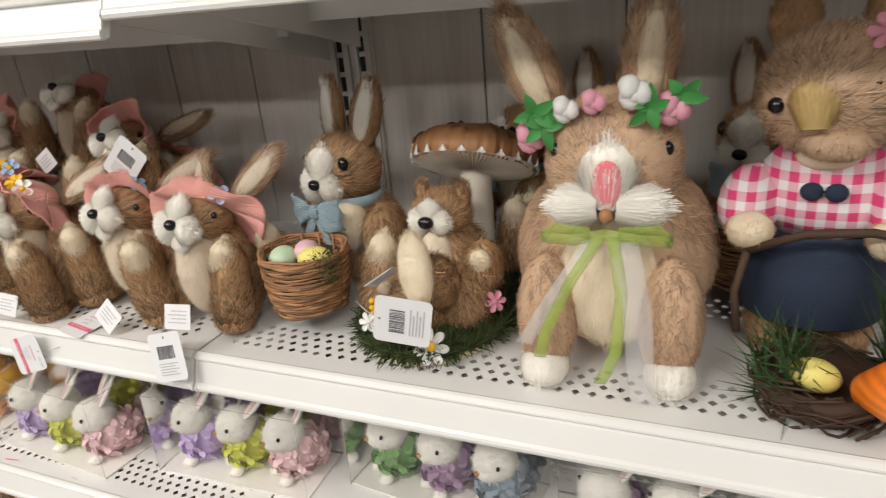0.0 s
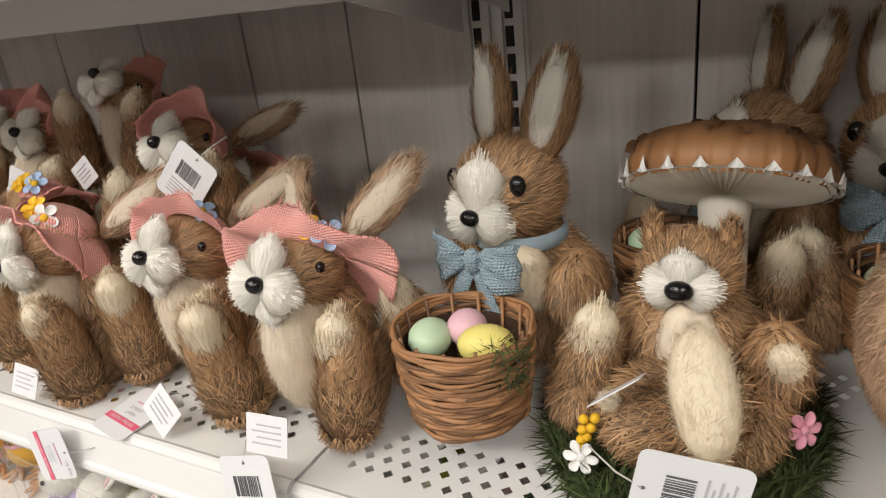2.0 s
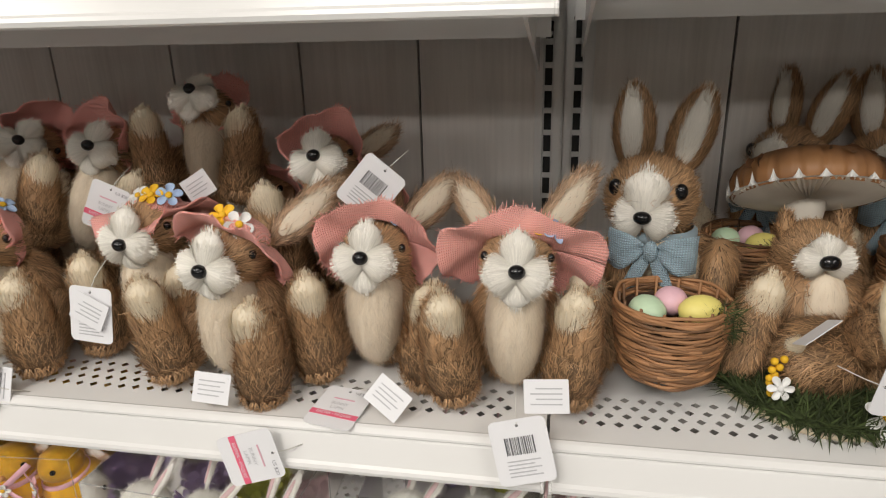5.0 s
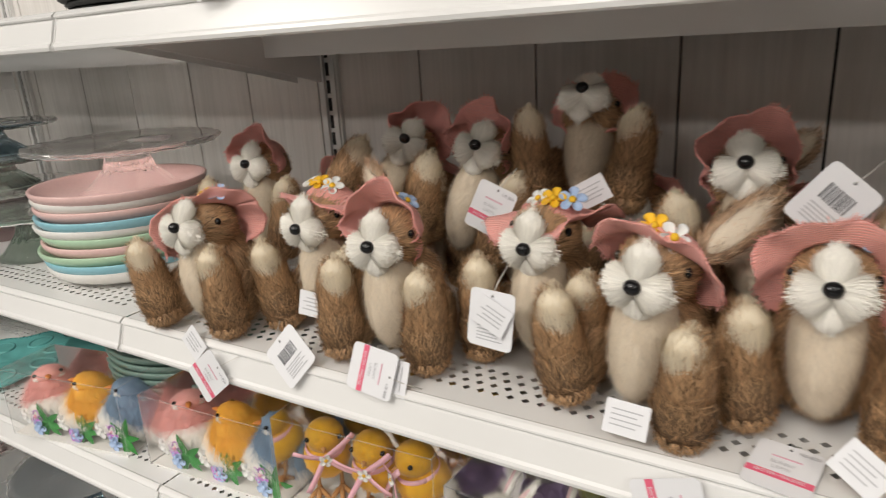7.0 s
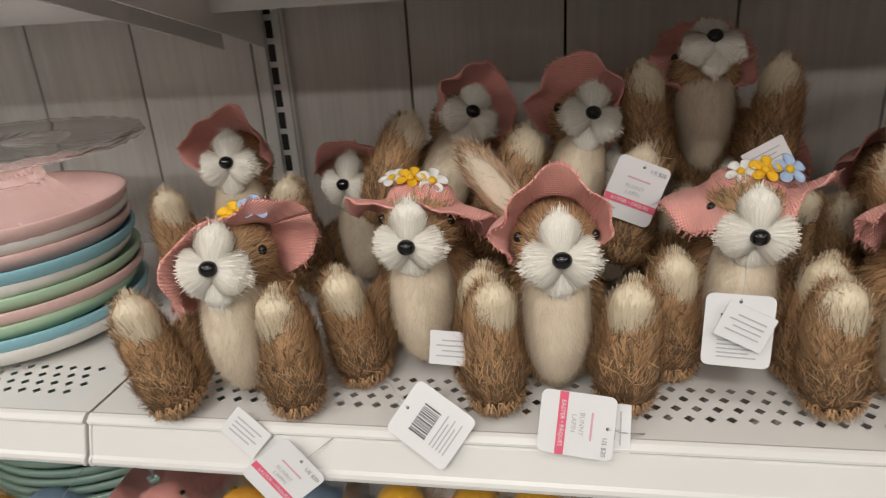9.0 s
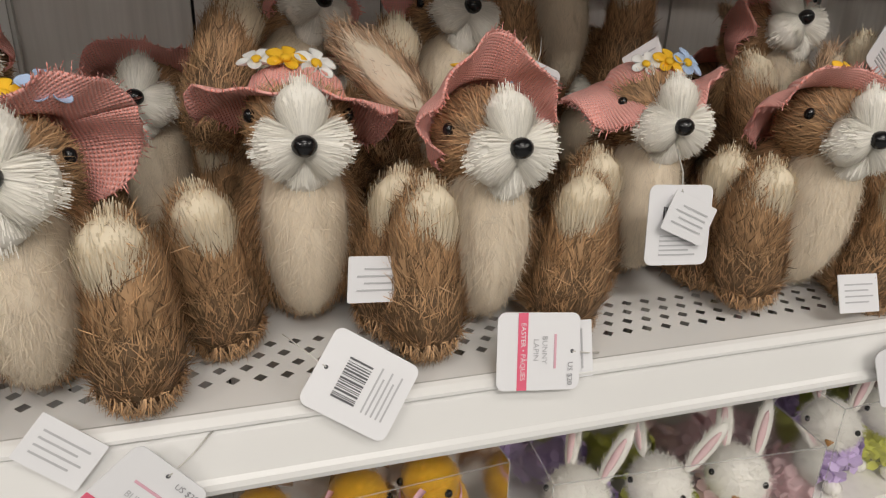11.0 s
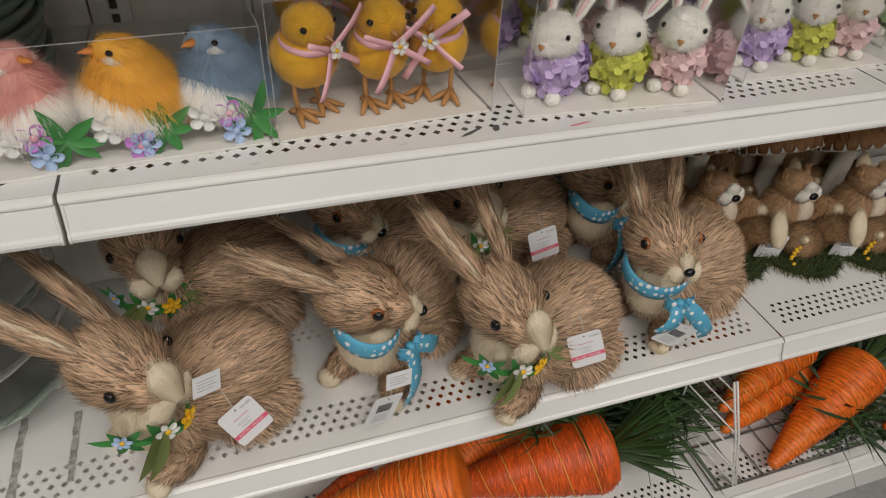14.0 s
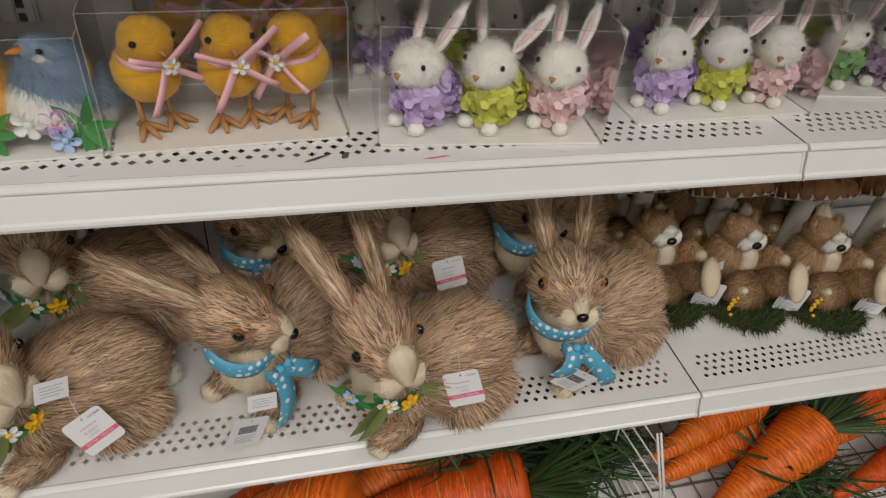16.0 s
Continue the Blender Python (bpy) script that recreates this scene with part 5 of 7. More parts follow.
def nest(m):
    ne = thing("twig_nest", m, "dark twig nest holding a carrot and a yellow egg", "nest")

    g = np.random.default_rng(6)
    for i in range(140):
        k = i % 14
        r, d, z = 0.036 + 0.0013 * k, 0.5 + 0.03 * k, 0.004 + 0.0024 * ((k * 5) % 14)
        part("twig", lambda b: b.tube([(r * math.cos(d * q), r * math.sin(d * q), z + 0.006 * math.sin(3 * q + k)) for q in (0, 0.33, 0.66, 1)], 0.0012, 4), M["nest"], ne, key=("nest_twig", k), m=pose(0, 0, 0, g.uniform(-5, 5), g.uniform(-5, 5), g.uniform(0, 360)))
    part("bowl", lambda b: b.spin([(0.0005, 0.003), (0.034, 0.003), (0.048, 0.022), (0.044, 0.034), (0.030, 0.016), (0.0005, 0.012)], 24), M["nest"], ne)
    part("egg", lambda b: b.ball((-0.006, -0.012, 0.036), (0.020, 0.015, 0.013), pose(0, 0, 0, 0, 20, 20), 10, 14), M["egg_yellow"], ne, "speckled yellow egg")
    part("carrot", lambda b: b.spin([(0.0005, 0.0), (0.012, 0.008), (0.022, 0.03), (0.027, 0.05), (0.022, 0.062), (0.0005, 0.066)], 18, m=pose(0.018, -0.020, 0.032, 60, 30, 30)), M["carrot"], ne, "small orange carrot")
    part("leaves", lambda b: b.straw((-0.03, -0.01, 0.035), (0.02, 0.02, 0.025), None, 200, 0.04, 0.0012, (-0.3, -0.2, 1), 0.3, None, 0.5, 4), M["green_blade"], ne, "green grass blades")
    part("carrot_top", lambda b: b.straw((0.05, 0.0, 0.06), (0.012, 0.012, 0.03), None, 160, 0.07, 0.002, (0.1, 0, 1), 0.2, None, 0.3, 5), M["green_blade"], ne, "green carrot top")


nest(pose(1.500, 0.055, Z_C))

# ---------------------------------------------------------------- reclining rabbits
def polka(name, colour):
    m = material(name, colour, 0.55, vary=0.0, grain=0.05)
    n, lk = m.node_tree.nodes, m.node_tree.links
    tc = n.new("ShaderNodeTexCoord")
    vo = n.new("ShaderNodeTexVoronoi")
    vo.inputs["Scale"].default_value = 78
    vo.inputs["Randomness"].default_value = 0.35
    lk.new(tc.outputs["UV"], vo.inputs["Vector"])
    lt = n.new("ShaderNodeMath")
    lt.operation = "LESS_THAN"
    lt.inputs[1].default_value = 0.27
    lk.new(vo.outputs["Distance"], lt.inputs[0])
    mx = n.new("ShaderNodeMix")
    mx.data_type = "RGBA"
    mx.inputs[6].default_value = rgb(colour)
    mx.inputs[7].default_value = (0.82, 0.86, 0.88, 1)
    lk.new(lt.outputs[0], mx.inputs[0])
    hsv = [x for x in n if x.bl_idname == "ShaderNodeHueSaturation"][0]
    lk.new(mx.outputs[2], hsv.inputs["Color"])
    return m


M["polka"] = polka("blue_polka_dot_ribbon", (0.10, 0.41, 0.62))
M["olive"] = material("olive_felt_leaf", (0.16, 0.20, 0.06), 0.8, vary=0.2)
M["amber"] = material("amber_glass_eye", (0.30, 0.095, 0.025), 0.15, vary=0.0)


def reclining_rabbit(m, style, head_yaw, ear_back, ear_splay=(10, 10), label="", seed=0, head_tilt=0, trunk=(1, 1, 1), tails=((-1, 3, 0.092), (1, -55, 0.062))):
    lb = label or ("pale brown straw rabbit lying with blue polka dot bow" if style == "bow" else "pale brown straw rabbit lying with flower collar and tag")
    ra = thing("lying_rabbit", m, lb, "rabbit figurine", "lying rabbits on the lower shelf")
    v = seed % 2

    def body(b):
        b.fur((0, 0.016, 0.082), (0.080, 0.108, 0.083), None, 11000, 0.027, 0.0013, (0, 1, -0.1), 0.36, 0.16, seed=101 + v, rings=14, segs=22)
        b.fur((0, -0.062, 0.080), (0.060, 0.052, 0.066), None, 3600, 0.026, 0.0012, (0, 0.4, -1), 0.3, 0.2, seed=103 + v)
        for s in (-1, 1):
            b.fur((s * 0.060, 0.040, 0.042), (0.032, 0.060, 0.044), None, 2200, 0.028, 0.0012, (0, 0.6, -1), 0.35, 0.2, seed=105 + v)
            b.fur((s * 0.042, -0.082, 0.020), (0.024, 0.042, 0.021), pose(0, 0, 0, 0, 0, s * 12), 1500, 0.018, 0.0012, (0, -1, -0.1), 0.35, 0.25, seed=107 + v)
    part("body", body, M["fur_light"], ra, key=("ly_body", v), m=Matrix.Translation((0, -0.06, 0)) @ Matrix.Diagonal((*trunk, 1)) @ Matrix.Translation((0, 0.06, 0)))
    part("chest", lambda b: b.fur((0, -0.088, 0.088), (0.045, 0.036, 0.052), None, 2400, 0.022, 0.0005, (0, -0.1, -1), 0.12, 0.2, seed=111), M["cream"], ra, "cream chest", key="ly_chest")
    for s in (-1, 1):
        part("foot", lambda b: b.fur((0, 0, 0.012), (0.017, 0.013, 0.012), None, 900, 0.009, 0.0003, (0, -1, -0.2), 0.3, 0.4, seed=112), M["pad"], ra, "cream front paw", key="ly_foot", m=pose(s * 0.048, -0.114, 0))
    part("tail", lambda b: b.fur((0, 0.096, 0.020), (0.017, 0.016, 0.018), None, 900, 0.014, 0.0004, (0, 1, -0.3), 0.4, 0.4, seed=113), M["white_fur"], ra, "white tail", key="ly_tail")
    hd = Matrix.Translation((0, -0.095, 0.148)) @ pose(0, 0, 0, 0, 0, head_yaw) @ pose(0, 0, 0, head_tilt, 0, 0)

    def head(b):
        b.fur((0, 0.004, 0.022), (0.047, 0.054, 0.046), None, 4200, 0.021, 0.0012, (0, 1, 0.25), 0.36, 0.16, seed=115, rings=12, segs=18, keep=lambda p: (p[:, 1] > -0.90) | (p[:, 2] > 0.1))
        b.fur((0, -0.040, 0.008), (0.029, 0.028, 0.024), None, 1400, 0.017, 0.0012, (0, 1, 0.1), 0.25, 0.15, seed=116)
    hp = part("head", head, M["fur_light"], ra, key="ly_head", m=hd)

    flat_face = style == "bow"

    def muzzle(b):
        for s in (-1, 1):
            b.brush((0, -0.066, 0.001), (s, 0.42, -0.42), 0.027 if flat_face else 0.034, 0.006, 0.0150 if flat_face else 0.0190, 0.65, 1000, 0.0005, 117 + s)
    part("muzzle", muzzle, M["pad"], hp, "white bristle muzzle", key=("ly_muzzle", style))
    part("nose_bridge", lambda b: b.brush((0, -0.073, 0.002), (0, 0.62, 1), 0.027 if flat_face else 0.050, 0.006, 0.0115 if flat_face else 0.0205, 0.55, 1100, 0.0005, 118), M["pad"], hp, "cream nose bridge", key=("ly_bridge", style))
    if style == "bow":
        part("nose", lambda b: b.ball((0, -0.074, 0.002), (0.008, 0.006, 0.0065), None, 8, 12), M["black"], hp, "black nose", key="ly_nose")
    for s in (-1, 1):
        if style == "bow":
            part("iris", lambda b: b.ball((s * 0.0400, -0.026, 0.030), (0.006, 0.0088, 0.0088), None, 8, 12), M["amber"], hp, "amber glass eye ring", key=("ly_iris", s))
        part("eye", lambda b: b.ball((s * 0.0430, -0.0275, 0.030), (0.005, 0.0068, 0.0070), None, 8, 12), M["black"], hp, "glossy black eye", key=("ly_eye", s))
        er = part("ear", lambda b: b.fur((0, 0, 0.056), (0.0150, 0.008, 0.066), None, 1300, 0.034, 0.0012, (0, 0, 1), 0.14, 0.10, seed=119), M["fur_light"], ra, key="ly_ear", m=hd @ pose(s * 0.022, 0.016, 0.050, -ear_back, 0, 0) @ pose(0, 0, 0, 0, s * (ear_splay[0] if s < 0 else ear_splay[1]), s * 25))
        part("ear_lining", lambda b: b.fur((0, -0.0055, 0.056), (0.0042, 0.0040, 0.048), None, 300, 0.022, 0.0005, (0, 0, 1), 0.05, 0.08, seed=120), M["cream"], er, "cream ear lining", key="ly_lining")
    if style == "bow":
        def band(b):
            b.sheet([[(0.050 * math.cos(a) * k, 0.044 * math.sin(a) * k, z + 0.010 * math.sin(a)) for a in np.linspace(0, 2 * math.pi, 33)] for k, z in ((0.98, -0.015), (1.05, -0.006), (1.06, 0.006), (1.0, 0.014))])
        cb = part("neck_ribbon", band, M["polka"], ra, "blue ribbon with white dots", key="ly_band", m=Matrix.Translation((0, -0.092, 0.124)) @ pose(0, 0, 0, 10, 0, head_yaw))
        kn = Matrix.Translation((0, -0.092, 0.118)) @ pose(0, 0, 0, 0, 0, head_yaw - (26 if head_yaw > 80 else 0)) @ Matrix.Translation((0.004, -0.056, -0.006))
        knot = bow(ra, kn, M["polka"], 0.016, 0.022, "blue polka dot knot", tails=False)
        for s, ang, ln in tails:
            t = part("ribbon_tail", lambda b: b.sheet([[((j - 1) * 0.0125 + 0.004 * math.sin(4 * q), -0.006 - 0.012 * math.sin(2.6 * q), -ln * q - (0.006 if j == 1 and q == 1 else 0)) for j in range(3)] for q in np.linspace(0, 1, 9)]), M["polka"], ra, "blue polka dot ribbon tail", key=("ly_tail_ribbon", s, ln), m=kn @ pose(s * 0.003, -0.004, 0, 0, ang, 0))
            cloth(t, 0.0008)
            if not t.data.uv_layers:
                uv_planar(t.data)
        if not cb.data.uv_layers:
            uv_wrap(cb.data)
        cloth(cb, 0.0008)
    else:
        ck = Matrix.Translation((0, -0.092, 0.112)) @ pose(0, 0, 0, 0, 0, head_yaw)
        for i, (a, z) in enumerate(((-60, 0.0), (-25, -0.008), (5, -0.014), (35, -0.008), (65, 0.004))):
            mm = ck @ pose(0, 0, z, 0, 0, a) @ Matrix.Translation((0, -0.056, 0))
            sprig(ra, mm @ pose(0, 0, 0, 10, 20 * i, 0), 6, 0.030, 0.011, 20 + i)
            mt = ("petal_blue", "petal_white", "petal_yellow", "petal_white", "petal_yellow")[i]
            flower(ra, mm @ pose(0.006 * (i % 2), -0.008, 0.006, 0, 15 * i, 0), M[mt], M["petal_yellow"], 0.014 if i != 0 else 0.011, 6)
        for a in (-2.6, 3.3, -0.4, 0.3):
            part("felt_leaf", lambda b: leaf_blade(b, (0.03 * math.cos(a), -0.05 + 0.02 * math.sin(a), 0), (math.cos(a), -0.4, -0.5), 0.05, 0.020, 0.2), M["olive"], ra, "olive felt leaf", key=("ly_olive", a), m=ck)
    return ra


def at_head(hx, hy, yaw):
    """Origin of a lying rabbit whose head stands at (hx, hy) and whose body turns by yaw."""
    a = radians(yaw)
    return pose(hx - 0.095 * math.sin(a), hy + 0.095 * math.cos(a), Z_A, 0, 0, yaw)


LYING = [
    (-0.008, 0.028, -62, "flower", 112, 58, (14, 2)),
    (0.268, 0.066, -42, "bow", 108, 64, (4, 30)),
    (0.432, 0.008, -70, "flower", 92, 42, (16, 2)),
    (0.700, 0.062, -64, "bow", 58, 8, (14, 4)),
    (0.010, 0.245, -82, "flower", 95, 66, (10, 10)),
    (0.285, 0.270, -70, "bow", 105, 60, (10, 12)),
    (0.470, 0.255, -72, "flower", 95, 50, (10, 10)),
    (0.700, 0.250, -58, "bow", 100, 40, (10, 10)),
]
lying = [reclining_rabbit(at_head(x, y, by), st, hy, eb, sp, seed=i, tails=((-1, 16, 0.050), (1, -42, 0.086)) if i == 3 else ((-1, 3, 0.092), (1, -55, 0.062)), head_tilt=(0, -4, 0, -18, 0, 0, 0, 0)[i], trunk=(0.92, 0.86, 0.93) if i < 2 else (0.96, 0.94, 0.96)) for i, (x, y, by, st, hy, eb, sp) in enumerate(LYING)]
for i, p, r, face in ((0, (0.108, -0.022, 0.700), (-18, -22, 22), "band"), (0, (0.075, -0.004, 0.755), (-10, 15, 30), "mini"),
                      (1, (0.292, -0.012, 0.700), (-6, 4, 8), "mini"), (1, (0.270, -0.018, 0.655), (6, 20, 20), "back"),
                      (2, (0.535, -0.040, 0.712), (-12, -18, -10), "band"), (3, (0.705, -0.010, 0.660), (14, 30, -10), "back"),
                      (6, (0.560, 0.150, 0.735), (-8, -14, 0), "band")):
    tag(lying[i], lying[i].matrix_basis.inverted() @ pose(*p, *r), face)

# ---------------------------------------------------------------- clear boxes on the middle shelf
def clear_plastic():
    m = bpy.data.materials.new("clear_box_plastic")
    m.use_nodes = True
    n, lk = m.node_tree.nodes, m.node_tree.links
    out = n["Material Output"]
    n.remove(n["Principled BSDF"])
    tr = n.new("ShaderNodeBsdfTransparent")
    tr.inputs[0].default_value = (0.985, 0.985, 0.98, 1)
    gl = n.new("ShaderNodeBsdfGlossy")
    gl.inputs["Roughness"].default_value = 0.12
    fr = n.new("ShaderNodeFresnel")
    fr.inputs[0].default_value = 1.45
    mx = n.new("ShaderNodeMixShader")
    lk.new(fr.outputs[0], mx.inputs[0])
    lk.new(tr.outputs[0], mx.inputs[1])
    lk.new(gl.outputs[0], mx.inputs[2])
    lk.new(mx.outputs[0], out.inputs[0])
    return m


M["clear"] = clear_plastic()
M["crease"] = material("creased_clear_plastic", (0.75, 0.75, 0.74), 0.3, vary=0.0)
M["crease"].node_tree.nodes["Principled BSDF"].inputs["Alpha"].default_value = 0.22
M["board"] = material("white_cardboard", (0.78, 0.76, 0.72), 0.8, vary=0.0, grain=0.04)
M["chick"] = material("yellow_felted_wool", (0.80, 0.44, 0.018), 0.9, vary=0.18, grain=0.15, scale=70, sheen=0.3)
M["chick_leg"] = material("tan_clay_foot", (0.46, 0.23, 0.075), 0.6, vary=0.0, grain=0.1)
M["pink_satin"] = material("pink_satin_ribbon", (0.88, 0.50, 0.58), 0.35, vary=0.0, grain=0.04)
M["bunny"] = material("white_bottlebrush", (0.90, 0.88, 0.83), 0.75, vary=0.05, grain=0.05)
M["bird_pink"] = material("pink_bristle", (0.84, 0.42, 0.38), 0.75, vary=0.10, grain=0.06)
M["bird_yellow"] = material("golden_bristle", (0.92, 0.50, 0.06), 0.75, vary=0.10, grain=0.08)
M["bird_blue"] = material("dusty_blue_bristle", (0.22, 0.32, 0.44), 0.75, vary=0.10, grain=0.08)
M["beak"] = material("orange_beak", (0.70, 0.25, 0.05), 0.5, vary=0.0)
M["petal_lilac"] = material("lilac_paper_petal", (0.60, 0.46, 0.76), 0.7, vary=0.15)
M["petal_lime"] = material("lime_paper_petal", (0.60, 0.62, 0.10), 0.7, vary=0.18)
M["petal_blush"] = material("blush_paper_petal", (0.82, 0.58, 0.60), 0.7, vary=0.12)
M["felt_green"] = material("green_felt", (0.20, 0.36, 0.14), 0.85, vary=0.15)
M["felt_mauve"] = material("mauve_felt", (0.36, 0.24, 0.36), 0.85, vary=0.15)
M["felt_grey"] = material("blue_grey_felt", (0.24, 0.30, 0.36), 0.85, vary=0.15)


def clear_box(m, w, d, h, label, category="gift box", group="clear gift boxes"):
    """A folded clear plastic box on a white card tray."""
    bx = thing("clear_box", m, label, category, group)

    def walls(b):
        v = [(-w / 2, 0, 0.001), (w / 2, 0, 0.001), (w / 2, d, 0.001), (-w / 2, d, 0.001), (-w / 2, 0.002, h), (w / 2, 0.002, h), (w / 2, d, h * 0.98), (-w / 2, d, h * 0.98)]
        b.add(v, [(0, 1, 5, 4), (1, 2, 6, 5), (2, 3, 7, 6), (3, 0, 4, 7), (4, 5, 6, 7)])
    wl = part("plastic_cover", walls, M["clear"], bx, "clear folded plastic", key=("walls", w, d, h), smooth=False)
    wl.visible_shadow = False
    part("folded_edge", lambda b: [b.tube([p, q], 0.0006, 4) for p, q in (((-w / 2, 0, 0.001), (-w / 2, 0.002, h)), ((w / 2, 0, 0.001), (w / 2, 0.002, h)), ((-w / 2, 0.002, h), (w / 2, 0.002, h)), ((-w / 2, 0.002, h), (-w / 2, d, h)), ((w / 2, 0.002, h), (w / 2, d, h)))], M["crease"], bx, "creased plastic edges", key=("edges", w, d, h))
    part("card_tray", lambda b: b.box((-w / 2 + 0.002, 0.002, 0.0005), (w / 2 - 0.002, d - 0.002, 0.003)), M["board"], bx, "white card tray", key=("tray", w, d), smooth=False)
    return bx


def petal_coat(b, c, r, count, size, seed):
    g = np.random.default_rng(seed)
    for i in range(count):
        p = g.normal(size=3)
        p /= np.linalg.norm(p)
        if p[2] > 0.75 or p[2] < -0.8:
            continue
        nrm = Vector(p)
        pos = Vector(c) + Vector((p[0] * r[0], p[1] * r[1], p[2] * r[2]))
        a = nrm.orthogonal().normalized()
        bb = nrm.cross(a)
        rot = g.uniform(0, 6.28)
        u = a * math.cos(rot) + bb * math.sin(rot)
        w = nrm.cross(u)
        lift = nrm * size * g.uniform(0.2, 0.7)
        b.add([pos, pos + u * size * 0.5 + w * size * 0.55 + lift * 0.6, pos + u * size * 1.1 + w * size * 0.3 + lift, pos + u * size * 1.1 - w * size * 0.3 + lift, pos + u * size * 0.5 - w * size * 0.55 + lift * 0.6],
              [(0, 1, 2, 3, 4)])


def small_bunny(parent, m, coat, v=0):
    fb = part("bunny", lambda b: [b.fur((0, -0.004, 0.066), (0.0250, 0.0255, 0.0232), None, 3200, 0.0085, 0.00025, (0, 0.3, -0.2), 0.75, 0.9, seed=131 + v), b.fur((0, -0.021, 0.060), (0.013, 0.010, 0.010), None, 500, 0.006, 0.0004, (0, -0.2, -0.6), 0.5, 0.6, seed=132)], M["bunny"], parent, "white bottlebrush bunny", key=("bunny", v % 3), m=m)
    part("petal_coat", lambda b: [b.ball((0, 0.012, 0.031), (0.025, 0.033, 0.026), None, 8, 12), petal_coat(b, (0, 0.012, 0.032), (0.026, 0.034, 0.027), 240, 0.0105, 5)], coat, fb, coat.name.replace("_", " ") + " coat", key=("coat", coat.name))
    part("nose", lambda b: b.spin([(0.0005, -0.0036), (0.0040, 0.0022), (0.0005, 0.0030)], 6, c=(0, -0.0315, 0.0615)), M["chick_leg"], fb, "brown nose", key="bn_nose")
    for s in (-1, 1):
        part("eye", lambda b: b.ball((s * 0.0205, -0.0190, 0.0730), (0.0024, 0.0024, 0.0030), None, 6, 8), M["black"], fb, "black bead eye", key=("bn_eye", s))
    sp = (14, 30, 8)[v % 3]
    for s in (-1, 1):
        part("ear", lambda b: b.fur((s * 0.010 + s * 0.012 * sp / 20, 0.018, 0.100), (0.0066, 0.0032, 0.026), pose(0, 0, 0, -32, s * sp, 0), 600, 0.009, 0.0003, (0, 0.5, 1), 0.3, 0.3, seed=134), M["bunny"], fb, "white ear", key=("bn_ear", sp, s))
        part("ear_lining", lambda b: b.ball((s * 0.010 + s * 0.012 * sp / 20, 0.0145, 0.100), (0.0030, 0.0018, 0.019), pose(0, 0, 0, -32, s * sp, 0), 7, 10), M["petal_blush"], fb, "pale pink ear lining", key=("bn_lining", sp, s))
        part("foot", lambda b: b.fur((s * 0.014, -0.017, 0.007), (0.008, 0.009, 0.007), None, 260, 0.006, 0.0004, (0, -1, 0), 0.4, seed=135), M["bunny"], fb, "white foot", key=("bn_foot", s))


def bunny_box(x, y, turn=0, z=Z_B, coats=("petal_lilac", "petal_lime", "petal_blush"), face=-42, lab="clear box of three white bunnies in petal coats"):
    bx = clear_box(pose(x, y, z, 0, 0, turn), 0.236, 0.095, 0.122, lab)
    for i, c in enumerate(coats):
        small_bunny(bx, pose((i - 1) * 0.074, 0.042, 0.003, 0, 0, face + 8 * (i - 1)) @ Matrix.Scale(1.04, 4), M[c], i)
    return bx


bunny_box(0.552, 0.024, -4)
bunny_box(0.848, 0.058, 2)
bunny_box(0.535, 0.165, 2)
bunny_box(0.86, 0.190, -2)
bunny_box(1.120, 0.095, -6, coats=("felt_green", "felt_mauve", "felt_grey"), face=-30, lab="clear box of bunnies in green mauve and grey coats")
bunny_box(1.400, 0.075, 0, coats=("felt_mauve", "felt_green", "felt_grey"), face=-30, lab="clear box of bunnies in mauve green and grey coats")


